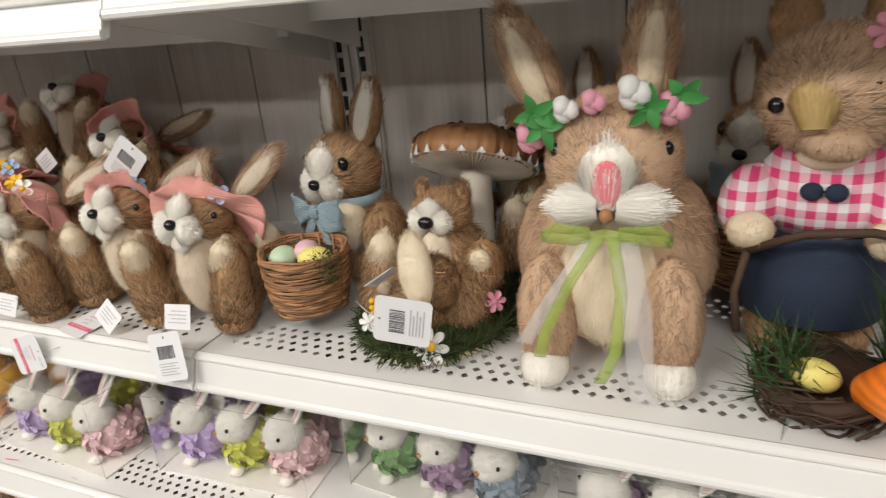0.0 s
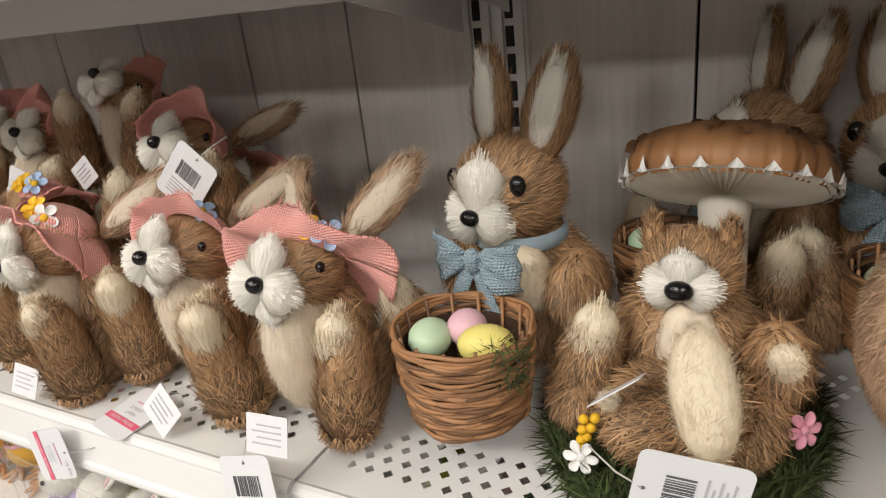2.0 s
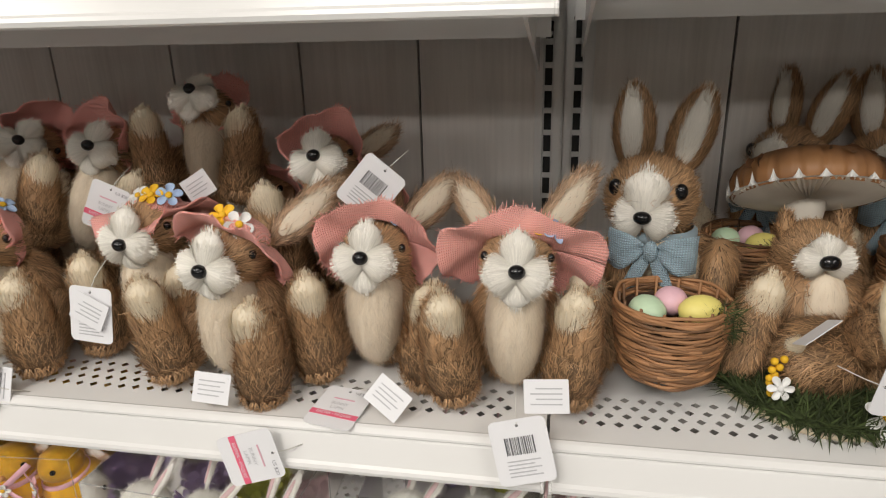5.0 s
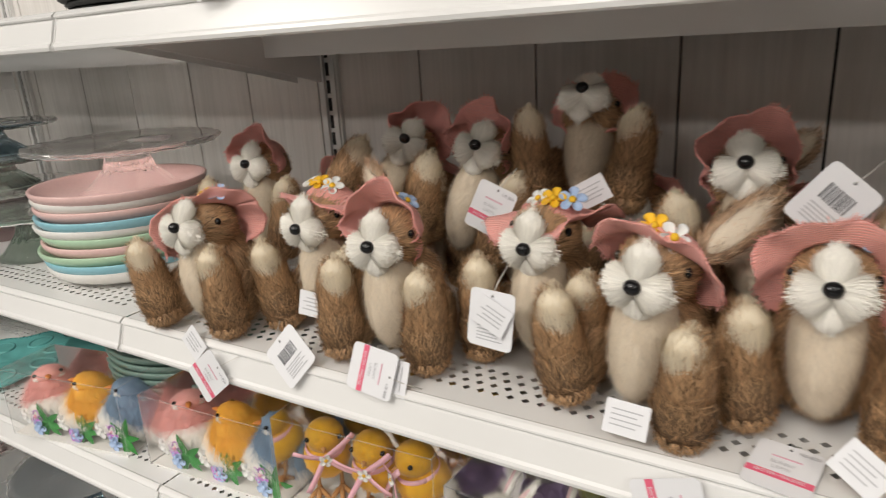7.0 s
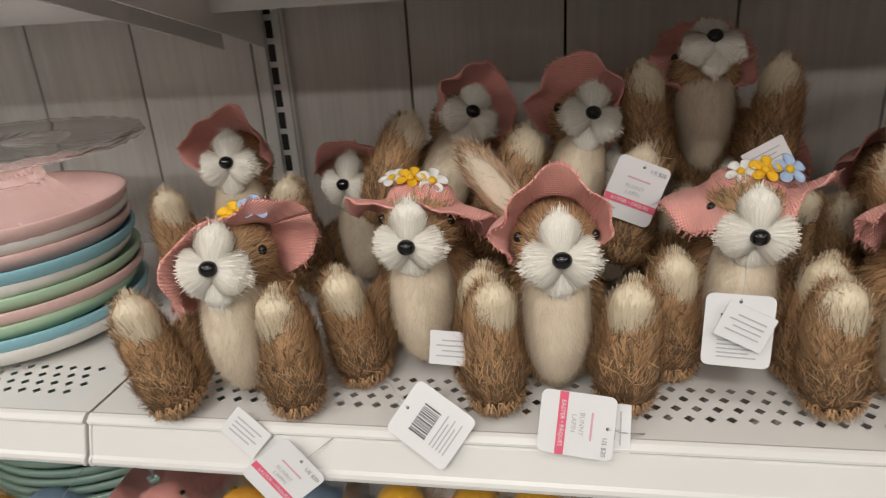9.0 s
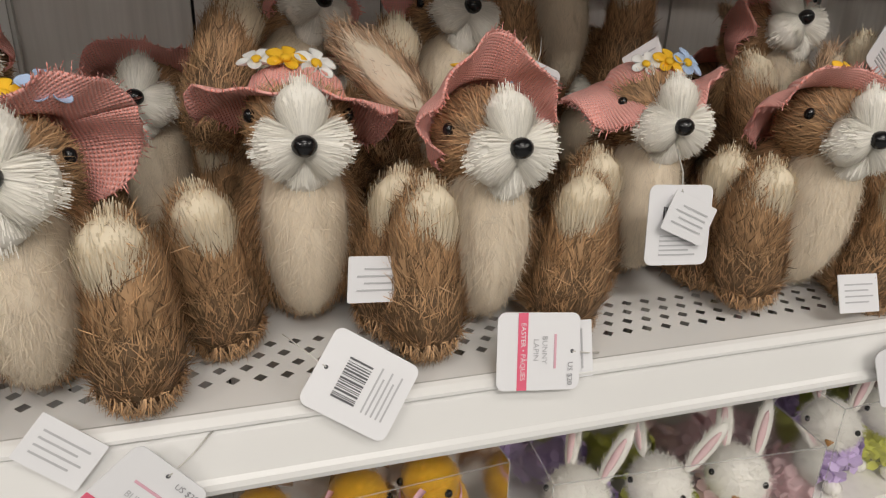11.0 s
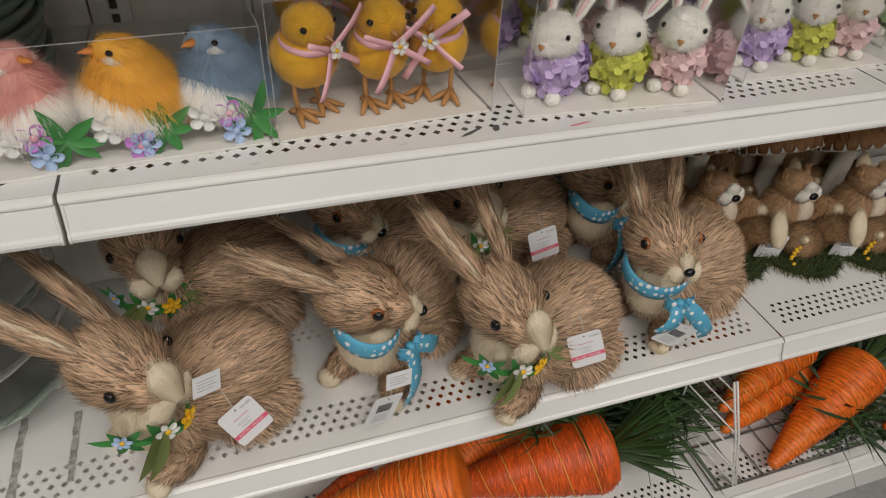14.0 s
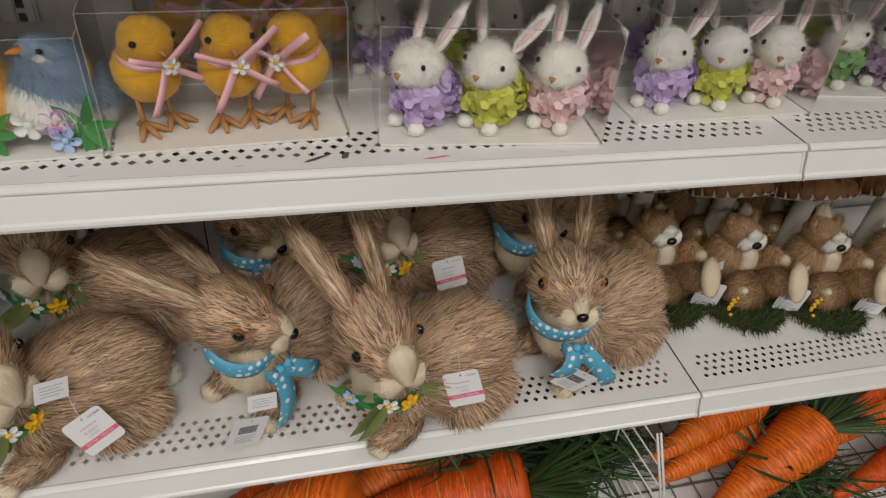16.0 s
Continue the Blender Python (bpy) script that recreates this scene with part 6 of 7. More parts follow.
def chick(parent, m, v=0):
    def make(b):
        b.fur((0, 0.002, 0.058), (0.028, 0.032, 0.029), None, 1500, 0.012, 0.0004, (0.4, 1, 0.1), 0.04, 0.7, seed=141)
        b.fur((0, -0.006, 0.090), (0.0225, 0.0235, 0.0215), None, 1100, 0.010, 0.0004, (1, 0.4, 0.1), 0.04, 0.7, seed=142)
    ck = part("chick", make, M["chick"], parent, "yellow felted chick", key="chick", m=m)
    part("beak", lambda b: b.tube([(0, -0.024, 0.086), (0, -0.030, 0.085), (0, -0.035, 0.083)], 0.0045, 7, (1, 0.6, 0.1)), M["chick_leg"], ck, "tan beak", key="chick_beak")
    for s in (-1, 1):
        part("eye", lambda b: b.ball((0, 0, 0), 0.0032, None, 7, 9), M["black"], ck, key="chick_eye", m=pose(s * 0.0185, -0.019, 0.094))

        def leg(b):
            b.tube([(0, 0, 0.036), (0, -0.002, 0.018), (0, -0.004, 0.008)], 0.0026, 6)
            for a in (-38, 0, 38, 180):
                d = Vector((math.sin(radians(a)), -math.cos(radians(a)), 0))
                ln = 0.024 if a != 180 else 0.012
                b.tube([(0, -0.004, 0.008), Vector((0, -0.004, 0.006)) + d * ln * 0.5, Vector((0, -0.004, 0.0026)) + d * ln], 0.0034, 6, (1, 1, 0.55))
        part("leg", leg, M["chick_leg"], ck, "tan clay leg and foot", key="chick_leg", m=pose(s * 0.014, 0.004, 0))
    rb = part("neck_ribbon", lambda b: b.sheet([[(0.0235 * math.cos(a) * k, -0.003 + 0.0245 * math.sin(a) * k, z + 0.004 * math.sin(a)) for a in np.linspace(0, 2 * math.pi, 29)] for k, z in ((0.96, 0.070), (1.04, 0.073), (1.0, 0.078))]), M["pink_satin"], ck, "pink satin ribbon", key="chick_band")
    cloth(rb, 0.0006)
    for i, (dx, dz, tw) in enumerate(((0.036, 0.034, 0), (0.034, -0.022, 1), (-0.034, 0.016, 2), (-0.022, -0.042, 3))):
        t = part("ribbon_tail", lambda b: b.sheet([[(dx * q - dz * 0.14 * (j - 0.5), -0.032 - 0.006 * math.sin(2 * q), 0.074 + dz * q + dx * 0.14 * (j - 0.5)) for j in range(2)] for q in np.linspace(0, 1, 6)]), M["pink_satin"], ck, key=("chick_tail", i))
        cloth(t, 0.0006)
    flower(ck, pose(0.002, -0.036, 0.074, 0, 0, 0), M["petal_white"], M["petal_yellow"], 0.009, 5)
    return ck


def chick_box(x, y, turn=0, z=Z_B):
    bx = clear_box(pose(x, y, z, 0, 0, turn), 0.222, 0.10, 0.132, "clear box of three yellow felt chicks with ribbons")
    for dx, yaw in ((-0.070, 34), (0.004, 10), (0.068, -38)):
        chick(bx, pose(dx, 0.050, 0.003, 0, 0, yaw) @ Matrix.Diagonal((1.06, 1.06, 1.0, 1)))


chick_box(0.297, 0.045, 4)
chick_box(0.315, 0.185, 0)


def bird(parent, m, mat, v=0):
    br = part("bird", lambda b: [b.fur((0, 0.004, 0.050), (0.037, 0.043, 0.030), None, 5200, 0.026, 0.0003, (0, 0.5, -1), 0.14, 0.25, seed=151), b.fur((0, -0.004, 0.066), (0.029, 0.032, 0.027), None, 3600, 0.020, 0.0003, (0, 0.6, -0.8), 0.14, 0.3, seed=155), b.fur((0, -0.012, 0.084), (0.0205, 0.023, 0.0185), None, 2400, 0.012, 0.0003, (0, 0.8, -0.5), 0.14, 0.3, seed=152)], mat, parent, mat.name.replace("_", " ") + " bird", key=("bird", mat.name), m=m)
    part("underside", lambda b: b.fur((0, -0.002, 0.032), (0.0400, 0.0460, 0.031), None, 3600, 0.016, 0.0003, (0, 0.3, -1), 0.2, 0.3, seed=153), M["bunny"], br, "white underside", key="bird_white")
    for s in (-1, 1):
        part("cheek", lambda b: b.fur((s * 0.011, -0.021, 0.082), (0.008, 0.009, 0.007), None, 300, 0.006, 0.0004, (s, 0.5, 0), 0.2, 0.3, seed=154), M["bunny"], br, "white cheek", key=("bird_cheek", s))
    part("beak", lambda b: b.tube([(0, -0.032, 0.085), (0, -0.039, 0.083), (0, -0.044, 0.081)], 0.0048, 7, (1, 0.6, 0.1)), M["beak"], br, "orange beak", key="bird_beak")
    for s in (-1, 1):
        part("eye", lambda b: b.ball((0, 0, 0), 0.0029, None, 7, 9), M["black"], br, key="bird_eye", m=pose(s * 0.0165, -0.026, 0.090))


def bird_box(x, y, turn=0, z=Z_B, yaws=(50, -70, -58)):
    bx = clear_box(pose(x, y, z, 0, 0, turn), 0.236, 0.10, 0.112, "clear box of pink yellow and blue bristle birds with flowers")
    for i, (mt, yaw) in enumerate(zip(("bird_pink", "bird_yellow", "bird_blue"), yaws)):
        bird(bx, pose((i - 1) * 0.078, 0.050, 0.004, 0, 0, yaw) @ pose(0, 0, 0, -16, 0, 0) @ Matrix.Diagonal((1.12, 1.1, 0.90, 1)), M[mt], i)
        sprig(bx, pose((i - 1) * 0.078 + 0.028, 0.014, 0.026, 0, 20 * i, 0), 7, 0.030, 0.011, 30 + i)
        flower(bx, pose((i - 1) * 0.078 - 0.016, 0.012, 0.032, 0, 0, 0), M["petal_white"], M["petal_white"], 0.015, 5)
        flower(bx, pose((i - 1) * 0.078 + 0.006, 0.010, 0.034 - 0.02 * (i == 1), 0, 30, 0), M["petal_violet"], M["petal_pink"], 0.014, 4)
        flower(bx, pose((i - 1) * 0.078 + 0.010, 0.009, 0.016, 0, 10, 0), M["petal_blue"], M["petal_blue"], 0.014, 5)


bird_box(0.063, 0.030, 4, yaws=(50, -78, -58))
bird_box(-0.215, -0.004, 10)

# ---------------------------------------------------------------- crockery and glass in the next bay
M["glaze_pink"] = material("pink_speckled_glaze", (0.74, 0.50, 0.47), 0.25, vary=0.0, grain=0.08, scale=220)
M["glaze_white"] = material("white_speckled_glaze", (0.78, 0.76, 0.72), 0.25, vary=0.0, grain=0.06, scale=220)
M["glaze_blue"] = material("sky_blue_glaze", (0.26, 0.52, 0.60), 0.25, vary=0.0, grain=0.06, scale=220)
M["glaze_green"] = material("mint_green_glaze", (0.42, 0.60, 0.42), 0.25, vary=0.0, grain=0.06, scale=220)
M["glaze_teal"] = material("turquoise_glaze", (0.14, 0.46, 0.44), 0.22, vary=0.0, grain=0.06, scale=120)
M["glaze_sage"] = material("sage_green_glaze", (0.20, 0.30, 0.26), 0.25, vary=0.0, grain=0.06, scale=120)


def glass(name, colour, rough=0.08):
    m = bpy.data.materials.new(name)
    m.use_nodes = True
    b = m.node_tree.nodes["Principled BSDF"]
    b.inputs["Base Color"].default_value = rgb(colour)
    b.inputs["Roughness"].default_value = rough
    b.inputs["Transmission Weight"].default_value = 0.92
    b.inputs["IOR"].default_value = 1.35
    return m


M["glass_blue"] = glass("smoky_blue_glass", (0.30, 0.42, 0.50))
M["glass_green"] = glass("pale_green_glass", (0.55, 0.65, 0.58))
M["glass_rose"] = glass("dusty_rose_glass", (0.62, 0.46, 0.46))
M["glass_clear"] = glass("clear_pink_glass", (0.94, 0.89, 0.88), 0.05)


def plate(m, mat, r=0.138, label="", name="plate"):
    lb = label or mat.name.replace("_", " ") + " oval plate in a stack"
    return solo(name, lambda b: b.spin([(0.0005, 0.0), (r * 0.62, 0.0), (r * 0.80, 0.003), (r * 0.93, 0.010), (r * 0.985, 0.018), (r, 0.0245), (r * 0.985, 0.0262), (r * 0.955, 0.0245), (r * 0.90, 0.016), (r * 0.70, 0.0075), (r * 0.5, 0.006), (0.0005, 0.006)], 48), mat, lb, "plate", "stacked plates", m=m)


for i, c in enumerate(("white", "blue", "green", "pink", "green", "white", "blue", "pink", "white", "pink")):
    plate(pose(-0.176 + 0.004 * math.sin(2.3 * i), 0.142 + 0.003 * math.cos(1.7 * i), Z_C + 0.001 + 0.0124 * i, 0, 0, 20 * i), M["glaze_" + c], 0.123)
for i in range(9):
    plate(pose(-0.165 + 0.003 * math.sin(2 * i), 0.225, Z_B + 0.001 + 0.0122 * i), M["glaze_sage"], 0.15, "sage green glazed plate in a stack")


def cake_stand(m, mat, r, h, label):
    cs = thing("cake_stand", m, label, "cake stand", "glass cake stands")
    n = 60

    def top(b):
        rows = []
        for q, z in ((0.02, h), (0.5, h), (0.9, h + 0.001), (0.985, h + 0.003), (1.0, h), (0.97, h - 0.005), (0.5, h - 0.006), (0.1, h - 0.007)):
            rows.append([(r * q * (1 + 0.014 * (q > 0.9) * math.cos(14 * a)) * math.cos(a), r * q * (1 + 0.014 * (q > 0.9) * math.cos(14 * a)) * math.sin(a), z + 0.0006 * math.cos(30 * a)) for a in np.linspace(0, 2 * math.pi, n + 1)])
        b.sheet(rows)
    part("plate", top, mat, cs, "ribbed glass plate", key=("cs_top", mat.name, r, h))

    def foot(b):
        rows = []
        for q, z in ((0.5, 0.0), (0.52, 0.004), (0.42, 0.014), (0.26, h * 0.5), (0.22, h * 0.75), (0.30, h - 0.007)):
            rows.append([(r * q * (1 + 0.03 * math.cos(18 * a)) * math.cos(a), r * q * (1 + 0.03 * math.cos(18 * a)) * math.sin(a), z) for a in np.linspace(0, 2 * math.pi, 73)])
        b.sheet(rows)
    part("foot", foot, mat, cs, "ribbed glass foot", key=("cs_foot", mat.name, r, h))
    return cs


for pane in cake_stand(pose(-0.160, 0.150, Z_C + 0.119), M["glass_clear"], 0.136, 0.074, "clear pinkish glass cake stand standing on stacked plates").children:
    pane.visible_shadow = False
c1 = cake_stand(pose(-0.405, 0.120, Z_C), M["glass_green"], 0.122, 0.082, "pale green ribbed glass cake stand with a tag")
tag(c1, pose(-0.020, -0.082, 0.034, 24, 18, -30), "band")
cake_stand(pose(-0.62, 0.185, Z_C), M["glass_rose"], 0.150, 0.085, "dusty rose glass cake stand at the bottom of a stack")
c2 = cake_stand(pose(-0.63, 0.185, Z_C + 0.089), M["glass_green"], 0.130, 0.058, "pale green glass cake stand stacked on another")
tag(c2, pose(-0.02, -0.105, 0.030, 10, 10, 0), "back")
c3 = cake_stand(pose(-0.63, 0.185, Z_C + 0.151), M["glass_blue"], 0.120, 0.056, "smoky blue glass cake stand on top of a stack")
tag(c3, pose(-0.02, -0.105, 0.030, 10, 14, 0), "band")
for x, z, g_ in ((-1.15, Z_C, "glass_blue"), (-1.45, Z_C, "glass_green"), (-0.95, Z_B, "glass_green"), (-1.25, Z_B, "glass_blue"), (-0.75, Z_A, "glass_blue"), (-1.08, Z_A, "glass_rose"), (-1.4, Z_A, "glass_green")):
    cake_stand(pose(x, 0.16, z), M[g_], 0.145, 0.085, M[g_].name.replace("_", " ") + " cake stand on the shelf")
for i in range(4):
    cake_stand(pose(-0.235, 0.20, Z_A + 0.066 * i), M["glass_clear" if i % 2 else "glass_green"], 0.150, 0.062, "clear ribbed glass cake stand in a stack")
for i in range(3):
    cake_stand(pose(-0.50, 0.15, Z_A + 0.066 * i), M["glass_blue"], 0.140, 0.062, "smoky blue glass cake stand in a stack")


def egg_plate(m):
    ep = thing("egg_plate", m, "turquoise glazed egg plate with scalloped beaded rim", "egg plate")
    n = 96

    def rim(a, k=1.0):
        return 0.142 * (1 + 0.085 * math.cos(7 * a)) * k

    def dish(b):
        rows = []
        for k, z in ((0.02, 0.008), (0.30, 0.008), (0.36, 0.013), (0.62, 0.014), (0.92, 0.015), (0.99, 0.018), (1.0, 0.015), (0.9, 0.006), (0.6, 0.0), (0.02, 0.0)):
            rows.append([(rim(a, k) * math.cos(a), rim(a, k) * math.sin(a), z) for a in np.linspace(0, 2 * math.pi, n + 1)])
        b.sheet(rows)
    part("dish", dish, M["glaze_teal"], ep)
    for i in range(7):
        a = 2 * math.pi * i / 7
        part("egg_well", lambda b: b.spin([(0.024, 0.0005), (0.027, 0.003), (0.030, 0.0015), (0.031, -0.001)], 20, m=Matrix.Translation((0.094 * math.cos(a), 0.094 * math.sin(a), 0.0145)) @ pose(0, 0, 0, 0, 0, math.degrees(a)) @ Matrix.Diagonal((1.15, 0.85, 1, 1))), M["glaze_teal"], ep)
    part("beading", lambda b: [b.ball((rim(a, 0.96) * math.cos(a), rim(a, 0.96) * math.sin(a), 0.017), 0.0022, None, 4, 6) for a in np.linspace(0, 2 * math.pi, 90, endpoint=False)], M["glaze_teal"], ep, "row of glazed beads")


egg_plate(pose(-0.595, 0.112, Z_B + 0.001, 0, 0, 12) @ Matrix.Scale(0.82, 4))
for i in range(4):
    plate(pose(-0.365 + 0.003 * math.sin(2 * i), 0.228, Z_B + 0.001 + 0.0122 * i), M["glaze_teal" if i == 3 else "glaze_sage"], 0.122, "teal and sage glazed dish in a low stack")

# ---------------------------------------------------------------- carrots and wire baskets on the base shelf
M["wire"] = material("white_coated_wire", (0.76, 0.75, 0.72), 0.35, vary=0.0)
M["wire_dark"] = material("bare_steel_wire", (0.10, 0.095, 0.09), 0.45, metal=0.0, vary=0.0)


def carrot(tip, top, r=0.052, mat="carrot", greens=True, seed=0, cord=False):
    tip, top = Vector(tip), Vector(top)
    ln = (top - tip).length
    m = Matrix.Translation(tip) @ (top - tip).to_track_quat("Z", "Y").to_matrix().to_4x4()
    ca = thing("raffia_carrot", m, "large orange carrot wound with raffia, green top", "carrot", "raffia carrots on the base shelf")

    def root(b):
        g = np.random.default_rng(seed)
        n = 110
        prof = [(0.0005, -0.004)]
        for i in range(n):
            q = i / (n - 1)
            rr = r * (0.16 + 0.84 * q ** 0.8) * (1 - 0.25 * max(0, q - 0.9) / 0.1)
            prof.append((rr * (1 + 0.018 * (i % 2)) + g.uniform(-0.001, 0.001), ln * q))
        prof.append((r * 0.4, ln + 0.008))
        prof.append((0.0005, ln + 0.010))
        b.spin(prof, 26)
        for k in range(1700):
            q = g.uniform(0.02, 0.97) ** 0.8
            a = g.uniform(0, 6.28)
            rr = r * (0.16 + 0.84 * q ** 0.8) * (1 - 0.25 * max(0, q - 0.9) / 0.1) * 1.012
            da = g.uniform(0.25, 0.7)
            dz = g.uniform(-0.006, 0.006)
            w = 0.0009
            z = ln * q
            p0 = (rr * math.cos(a), rr * math.sin(a))
            am = a + da / 2
            pm = (rr * 1.03 * math.cos(am), rr * 1.03 * math.sin(am))
            p1 = (rr * 1.01 * math.cos(a + da), rr * 1.01 * math.sin(a + da))
            b.add([(*p0, z - w), (*p0, z + w), (*pm, z + dz / 2 - w), (*pm, z + dz / 2 + w), (*p1, z + dz)], [(0, 2, 3, 1), (2, 4, 3)])
    part("root", root, M[mat], ca, key=("carrot", round(ln, 2), r, mat, seed))
    if cord:
        part("cord", lambda b: b.tube([(r * (0.17 + 0.84 * q ** 0.8) * 1.03 * math.cos(40 * q), r * (0.17 + 0.84 * q ** 0.8) * 1.03 * math.sin(40 * q), ln * q) for q in np.linspace(0.05, 0.9, 150)], 0.0014, 4), M["cord"], ca, "twisted orange cord")
    if greens:
        def leaves(b):
            g = np.random.default_rng(seed + 40)
            for k in range(90):
                a = g.uniform(0, 6.28)
                d = Vector((math.cos(a) * g.uniform(0.1, 0.9), math.sin(a) * g.uniform(0.1, 0.9), 1))
                leaf_blade(b, (0.012 * math.cos(a), 0.012 * math.sin(a), ln), d, g.uniform(0.08, 0.15), 0.006, g.uniform(-0.3, 0.5), 4)
        tagged(part("green_top", leaves, M["green_blade"], ca, "green raffia leaves", key=("ctop", round(ln, 2), seed % 3)), kind="stuff")
    return ca


carrot((1.050, -0.040, 0.222), (1.325, 0.060, 0.325), 0.064, "carrot", True, 1)
carrot((0.965, 0.052, 0.315), (1.225, 0.140, 0.345), 0.050, "carrot", True, 2, True)
carrot((0.985, 0.042, 0.252), (1.240, 0.120, 0.265), 0.050, "carrot", True, 3, True)
carrot((1.060, 0.060, 0.225), (1.300, 0.200, 0.250), 0.050, "carrot_dark", True, 4)
carrot((1.330, -0.045, 0.240), (1.600, 0.010, 0.275), 0.046, "carrot_dark", True, 5)
carrot((1.340, 0.045, 0.265), (1.600, 0.120, 0.300), 0.048, "carrot", True, 6)
carrot((1.420, 0.080, 0.340), (1.660, 0.160, 0.360), 0.048, "carrot_dark", True, 7)
carrot((0.180, 0.060, 0.320), (0.398, -0.004, 0.412), 0.074, "carrot", False, 8, True)
carrot((0.420, 0.080, 0.250), (0.700, 0.030, 0.330), 0.078, "carrot_dark", True, 9, True)
carrot((0.050, 0.020, 0.270), (0.290, 0.080, 0.300), 0.066, "carrot_dark", False, 10)
carrot((0.100, 0.030, 0.240), (0.380, 0.080, 0.262), 0.068, "carrot", False, 11)
carrot((0.380, 0.100, 0.235), (0.600, 0.210, 0.262), 0.066, "carrot", False, 12)
carrot((0.420, 0.240, 0.300), (0.700, 0.260, 0.330), 0.066, "carrot", True, 13)
carrot((1.250, 0.250, 0.270), (1.050, 0.280, 0.290), 0.060, "carrot", True, 14)


def green_heap(x, y, z, count, seed):
    g = np.random.default_rng(seed)

    def make(b):
        for k in range(count):
            a = g.uniform(0, 6.28)
            d = Vector((math.cos(a), math.sin(a) * 0.6 - 0.3, g.uniform(-0.15, 0.6)))
            leaf_blade(b, (x + g.uniform(-0.06, 0.06), y + g.uniform(-0.05, 0.05), z + g.uniform(0, 0.10)), d, g.uniform(0.07, 0.14), 0.007, g.uniform(0.1, 0.6), 4)
    solo("carrot_leaves", make, M["green_blade"], "heap of dark green raffia carrot leaves", "leaves", kind="stuff")


green_heap(0.850, 0.120, 0.215, 300, 3)
green_heap(0.840, 0.180, 0.260, 260, 4)
green_heap(1.270, 0.010, 0.205, 150, 5)
green_heap(0.600, 0.120, 0.36, 160, 6)


def wire_basket(x0, x1):
    wb = thing("wire_basket", pose(0, 0, 0), "low wire basket of carrots on the base shelf", "wire basket", "wire baskets")
    zb = Z_BASE + 0.008
    gd = part("grid", lambda b: b.tube([(x0 + 0.005, -0.045, zb + 0.003), (x1 - 0.005, -0.045, zb + 0.003), (x1 - 0.005, 0.36, zb + 0.003), (x0 + 0.005, 0.36, zb + 0.003), (x0 + 0.005, -0.045, zb + 0.003)], 0.0022, 5), M["wire_dark"], wb, "bare steel wire grid")
    for x in np.arange(x0 + 0.02, x1, 0.05):
        part("wire", lambda b: b.tube([(0, -0.045, zb), (0, 0.36, zb)], 0.0017, 5), M["wire_dark"], gd, key="grid_wire", m=pose(float(x), 0, 0))
    for y in (0.05, 0.16, 0.27):
        part("wire", lambda b: b.tube([(x0 + 0.005, 0, zb + 0.003), (x1 - 0.005, 0, zb + 0.003)], 0.0022, 5), M["wire_dark"], gd, key=("cross_wire", x0), m=pose(0, y, 0))
    for x, sd in ((x0, 1), (x1, -1)):
        top, bot = Vector((x - 0.012, 0.012, 0.462)), Vector((x + 0.040, -0.052, zb + 0.004))
        dv = part("divider", lambda b: b.tube([top, top.lerp(bot, 0.5) + Vector((0.004, 0, 0)), bot + Vector((0, 0.004, 0.006)), bot + Vector((-0.012, 0.03, 0))], 0.0024, 6), M["wire"], wb, "white coated wire divider")
        part("wire", lambda b: b.tube([top + Vector((0.007, 0, 0)), top.lerp(bot, 0.5) + Vector((0.011, 0, 0)), bot + Vector((0.007, 0.004, 0.006)), bot + Vector((-0.005, 0.03, 0))], 0.0024, 6), M["wire"], dv)
        for q in (0.08, 0.26, 0.44, 0.62, 0.8, 0.95):
            p = top.lerp(bot, q)
            part("wire", lambda b: b.tube([p, (p.x - 0.03, 0.36, p.z - 0.02)], 0.0018, 5), M["wire"], dv)
        for y in (0.10, 0.22, 0.36):
            part("wire", lambda b: b.tube([(x - 0.02, y, 0.45), (x + 0.0, y, zb)], 0.0018, 5), M["wire"], dv)


wire_basket(0.918, 1.80)

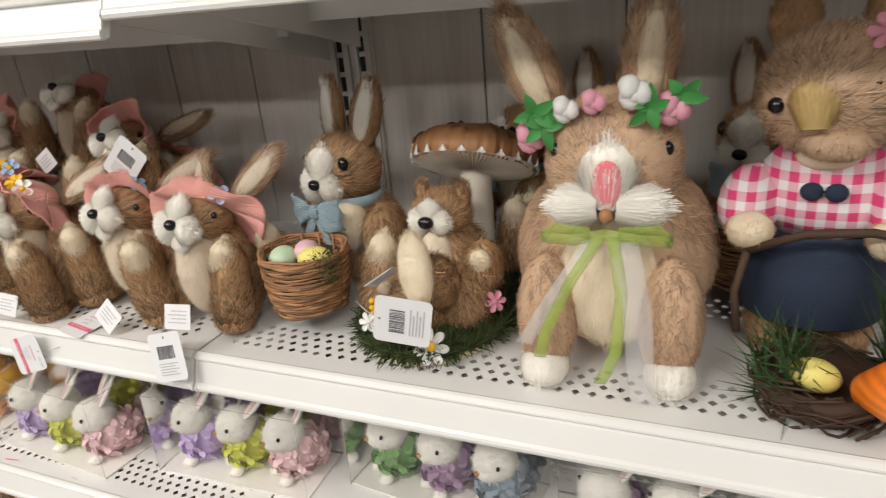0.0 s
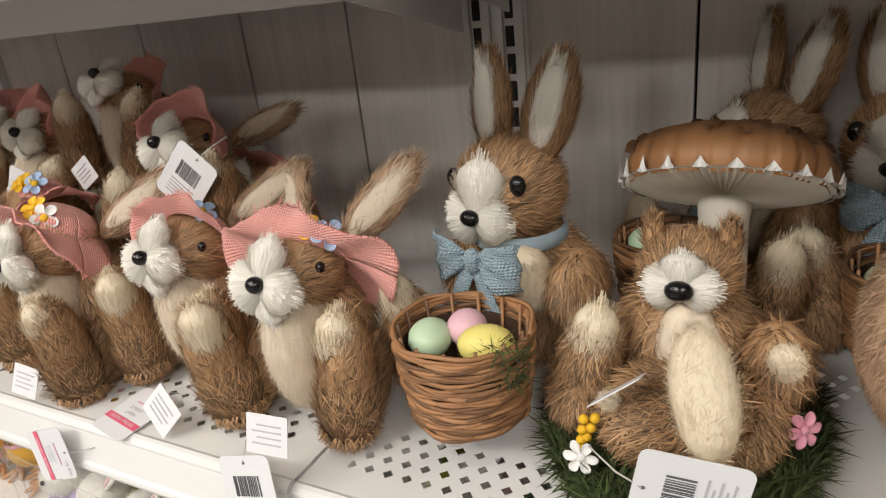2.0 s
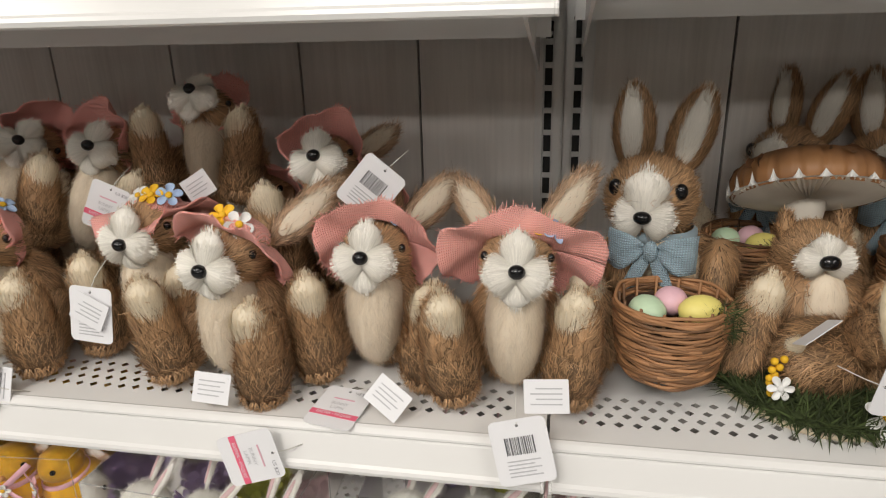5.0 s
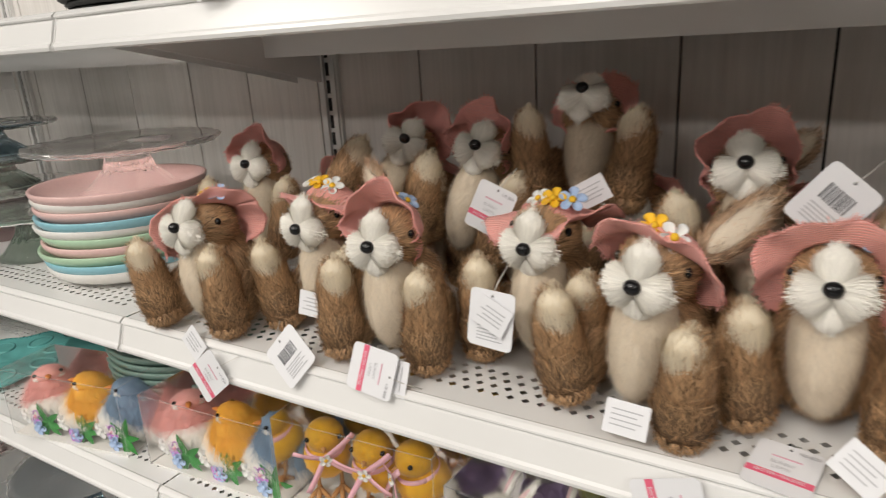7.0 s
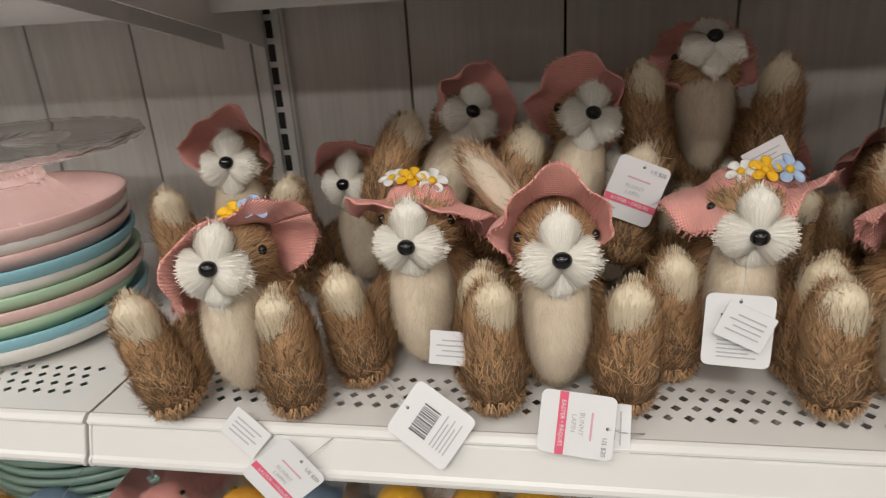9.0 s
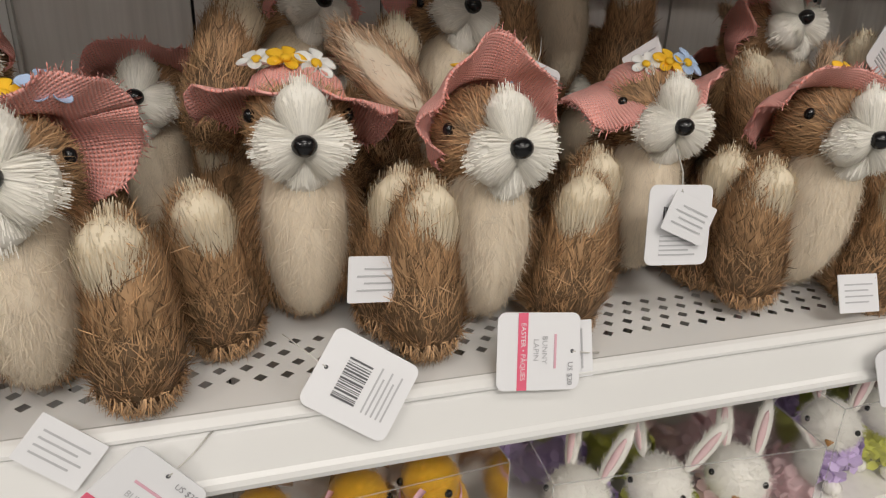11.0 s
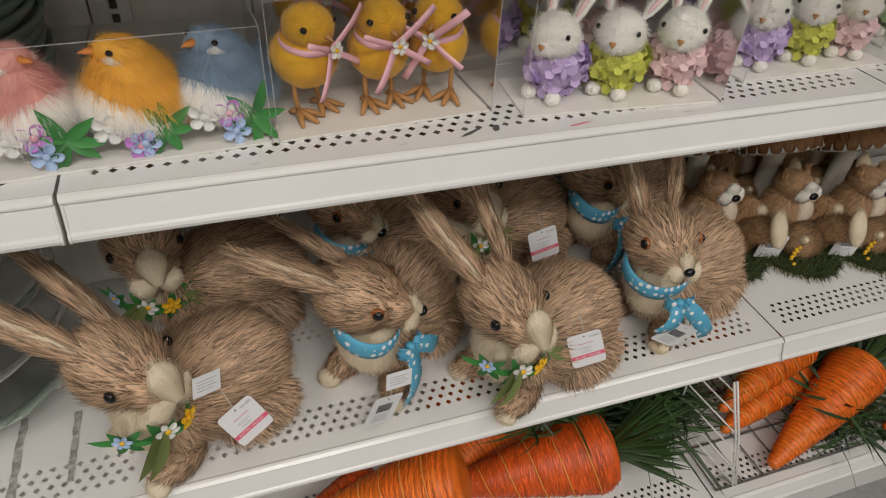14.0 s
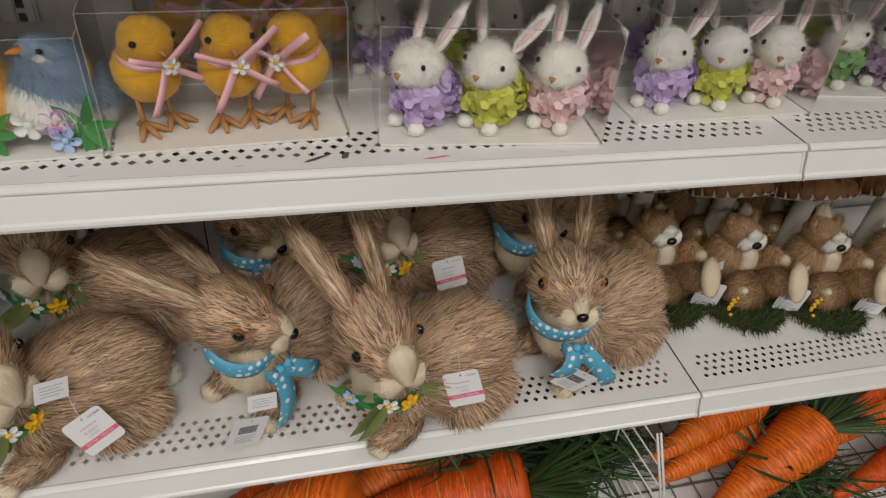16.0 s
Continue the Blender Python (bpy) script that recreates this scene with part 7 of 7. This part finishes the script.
# marks on the shelf edges
def scuff(x, y, z, w, d, mat, turn, label):
    solo("scuff_mark", lambda b: b.add([(w * (-0.5), -d * 0.3, 0), (w * -0.1, -d * 0.5, 0), (w * 0.5, d * 0.1, 0), (w * 0.3, d * 0.5, 0), (w * -0.3, d * 0.2, 0)], [(0, 1, 2, 3, 4)]), mat, label, "mark", m=pose(x, y, z + 0.0008, 0, 0, turn), smooth=False)


scuff(0.372, 0.017, Z_B, 0.030, 0.005, M["ink"], 22, "dark scuff on the white shelf edge")
scuff(0.400, 0.020, Z_B, 0.014, 0.009, M["ink"], 40, "dark scuff on the white shelf edge")
scuff(0.489, 0.008, Z_B, 0.030, 0.003, M["pink_band"], 6, "red mark on the white shelf edge")


def tape(x, y0, y1, w, seed):
    g = np.random.default_rng(seed)
    rows = [[(-w / 2 + g.uniform(-0.0012, 0.0012), y, 0), (w / 2 + g.uniform(-0.0012, 0.0012), y, 0)] for y in np.linspace(y0, y1, 14)]
    solo("tape_residue", lambda b: b.sheet(rows), M["tape"], "grey adhesive tape residue on the white shelf", "tape residue", "strips of tape residue", m=pose(x, 0, Z_A + 0.0008), smooth=False)


M["tape"] = material("dirty_tape_residue", (0.30, 0.29, 0.27), 0.6, vary=0.0, grain=0.5, scale=160, second=(0.60, 0.59, 0.57), mix_scale=90, mix_amount=0.9)
tape(-0.166, 0.006, 0.133, 0.009, 1)
tape(-0.103, 0.020, 0.127, 0.008, 2)
scuff(0.300, 0.010, Z_B, 0.010, 0.0016, M["ink_soft"], 4, "thin grey scuff on the white shelf edge")
scuff(0.620, 0.006, Z_B, 0.016, 0.0014, M["ink_soft"], -8, "thin grey scuff on the white shelf edge")
scuff(0.160, 0.007, Z_B, 0.012, 0.0014, M["ink_soft"], 5, "thin grey scuff on the white shelf edge")


# clear sign holder on the edge of the top shelf
sign = thing("sign_holder", pose(0.659, -0.0045, 1.585), "empty clear plastic price sign holder on the shelf edge", "sign holder")
part("clear_sleeve", lambda b: b.box((-0.017, -0.0012, 0.0), (0.017, 0.0, 0.030)), M["crease"], sign, "clear plastic sleeve", smooth=False)
part("clip", lambda b: b.box((-0.017, -0.0022, 0.026), (0.017, 0.0, 0.0305)), M["crease"], sign, "clear plastic clip", smooth=False)
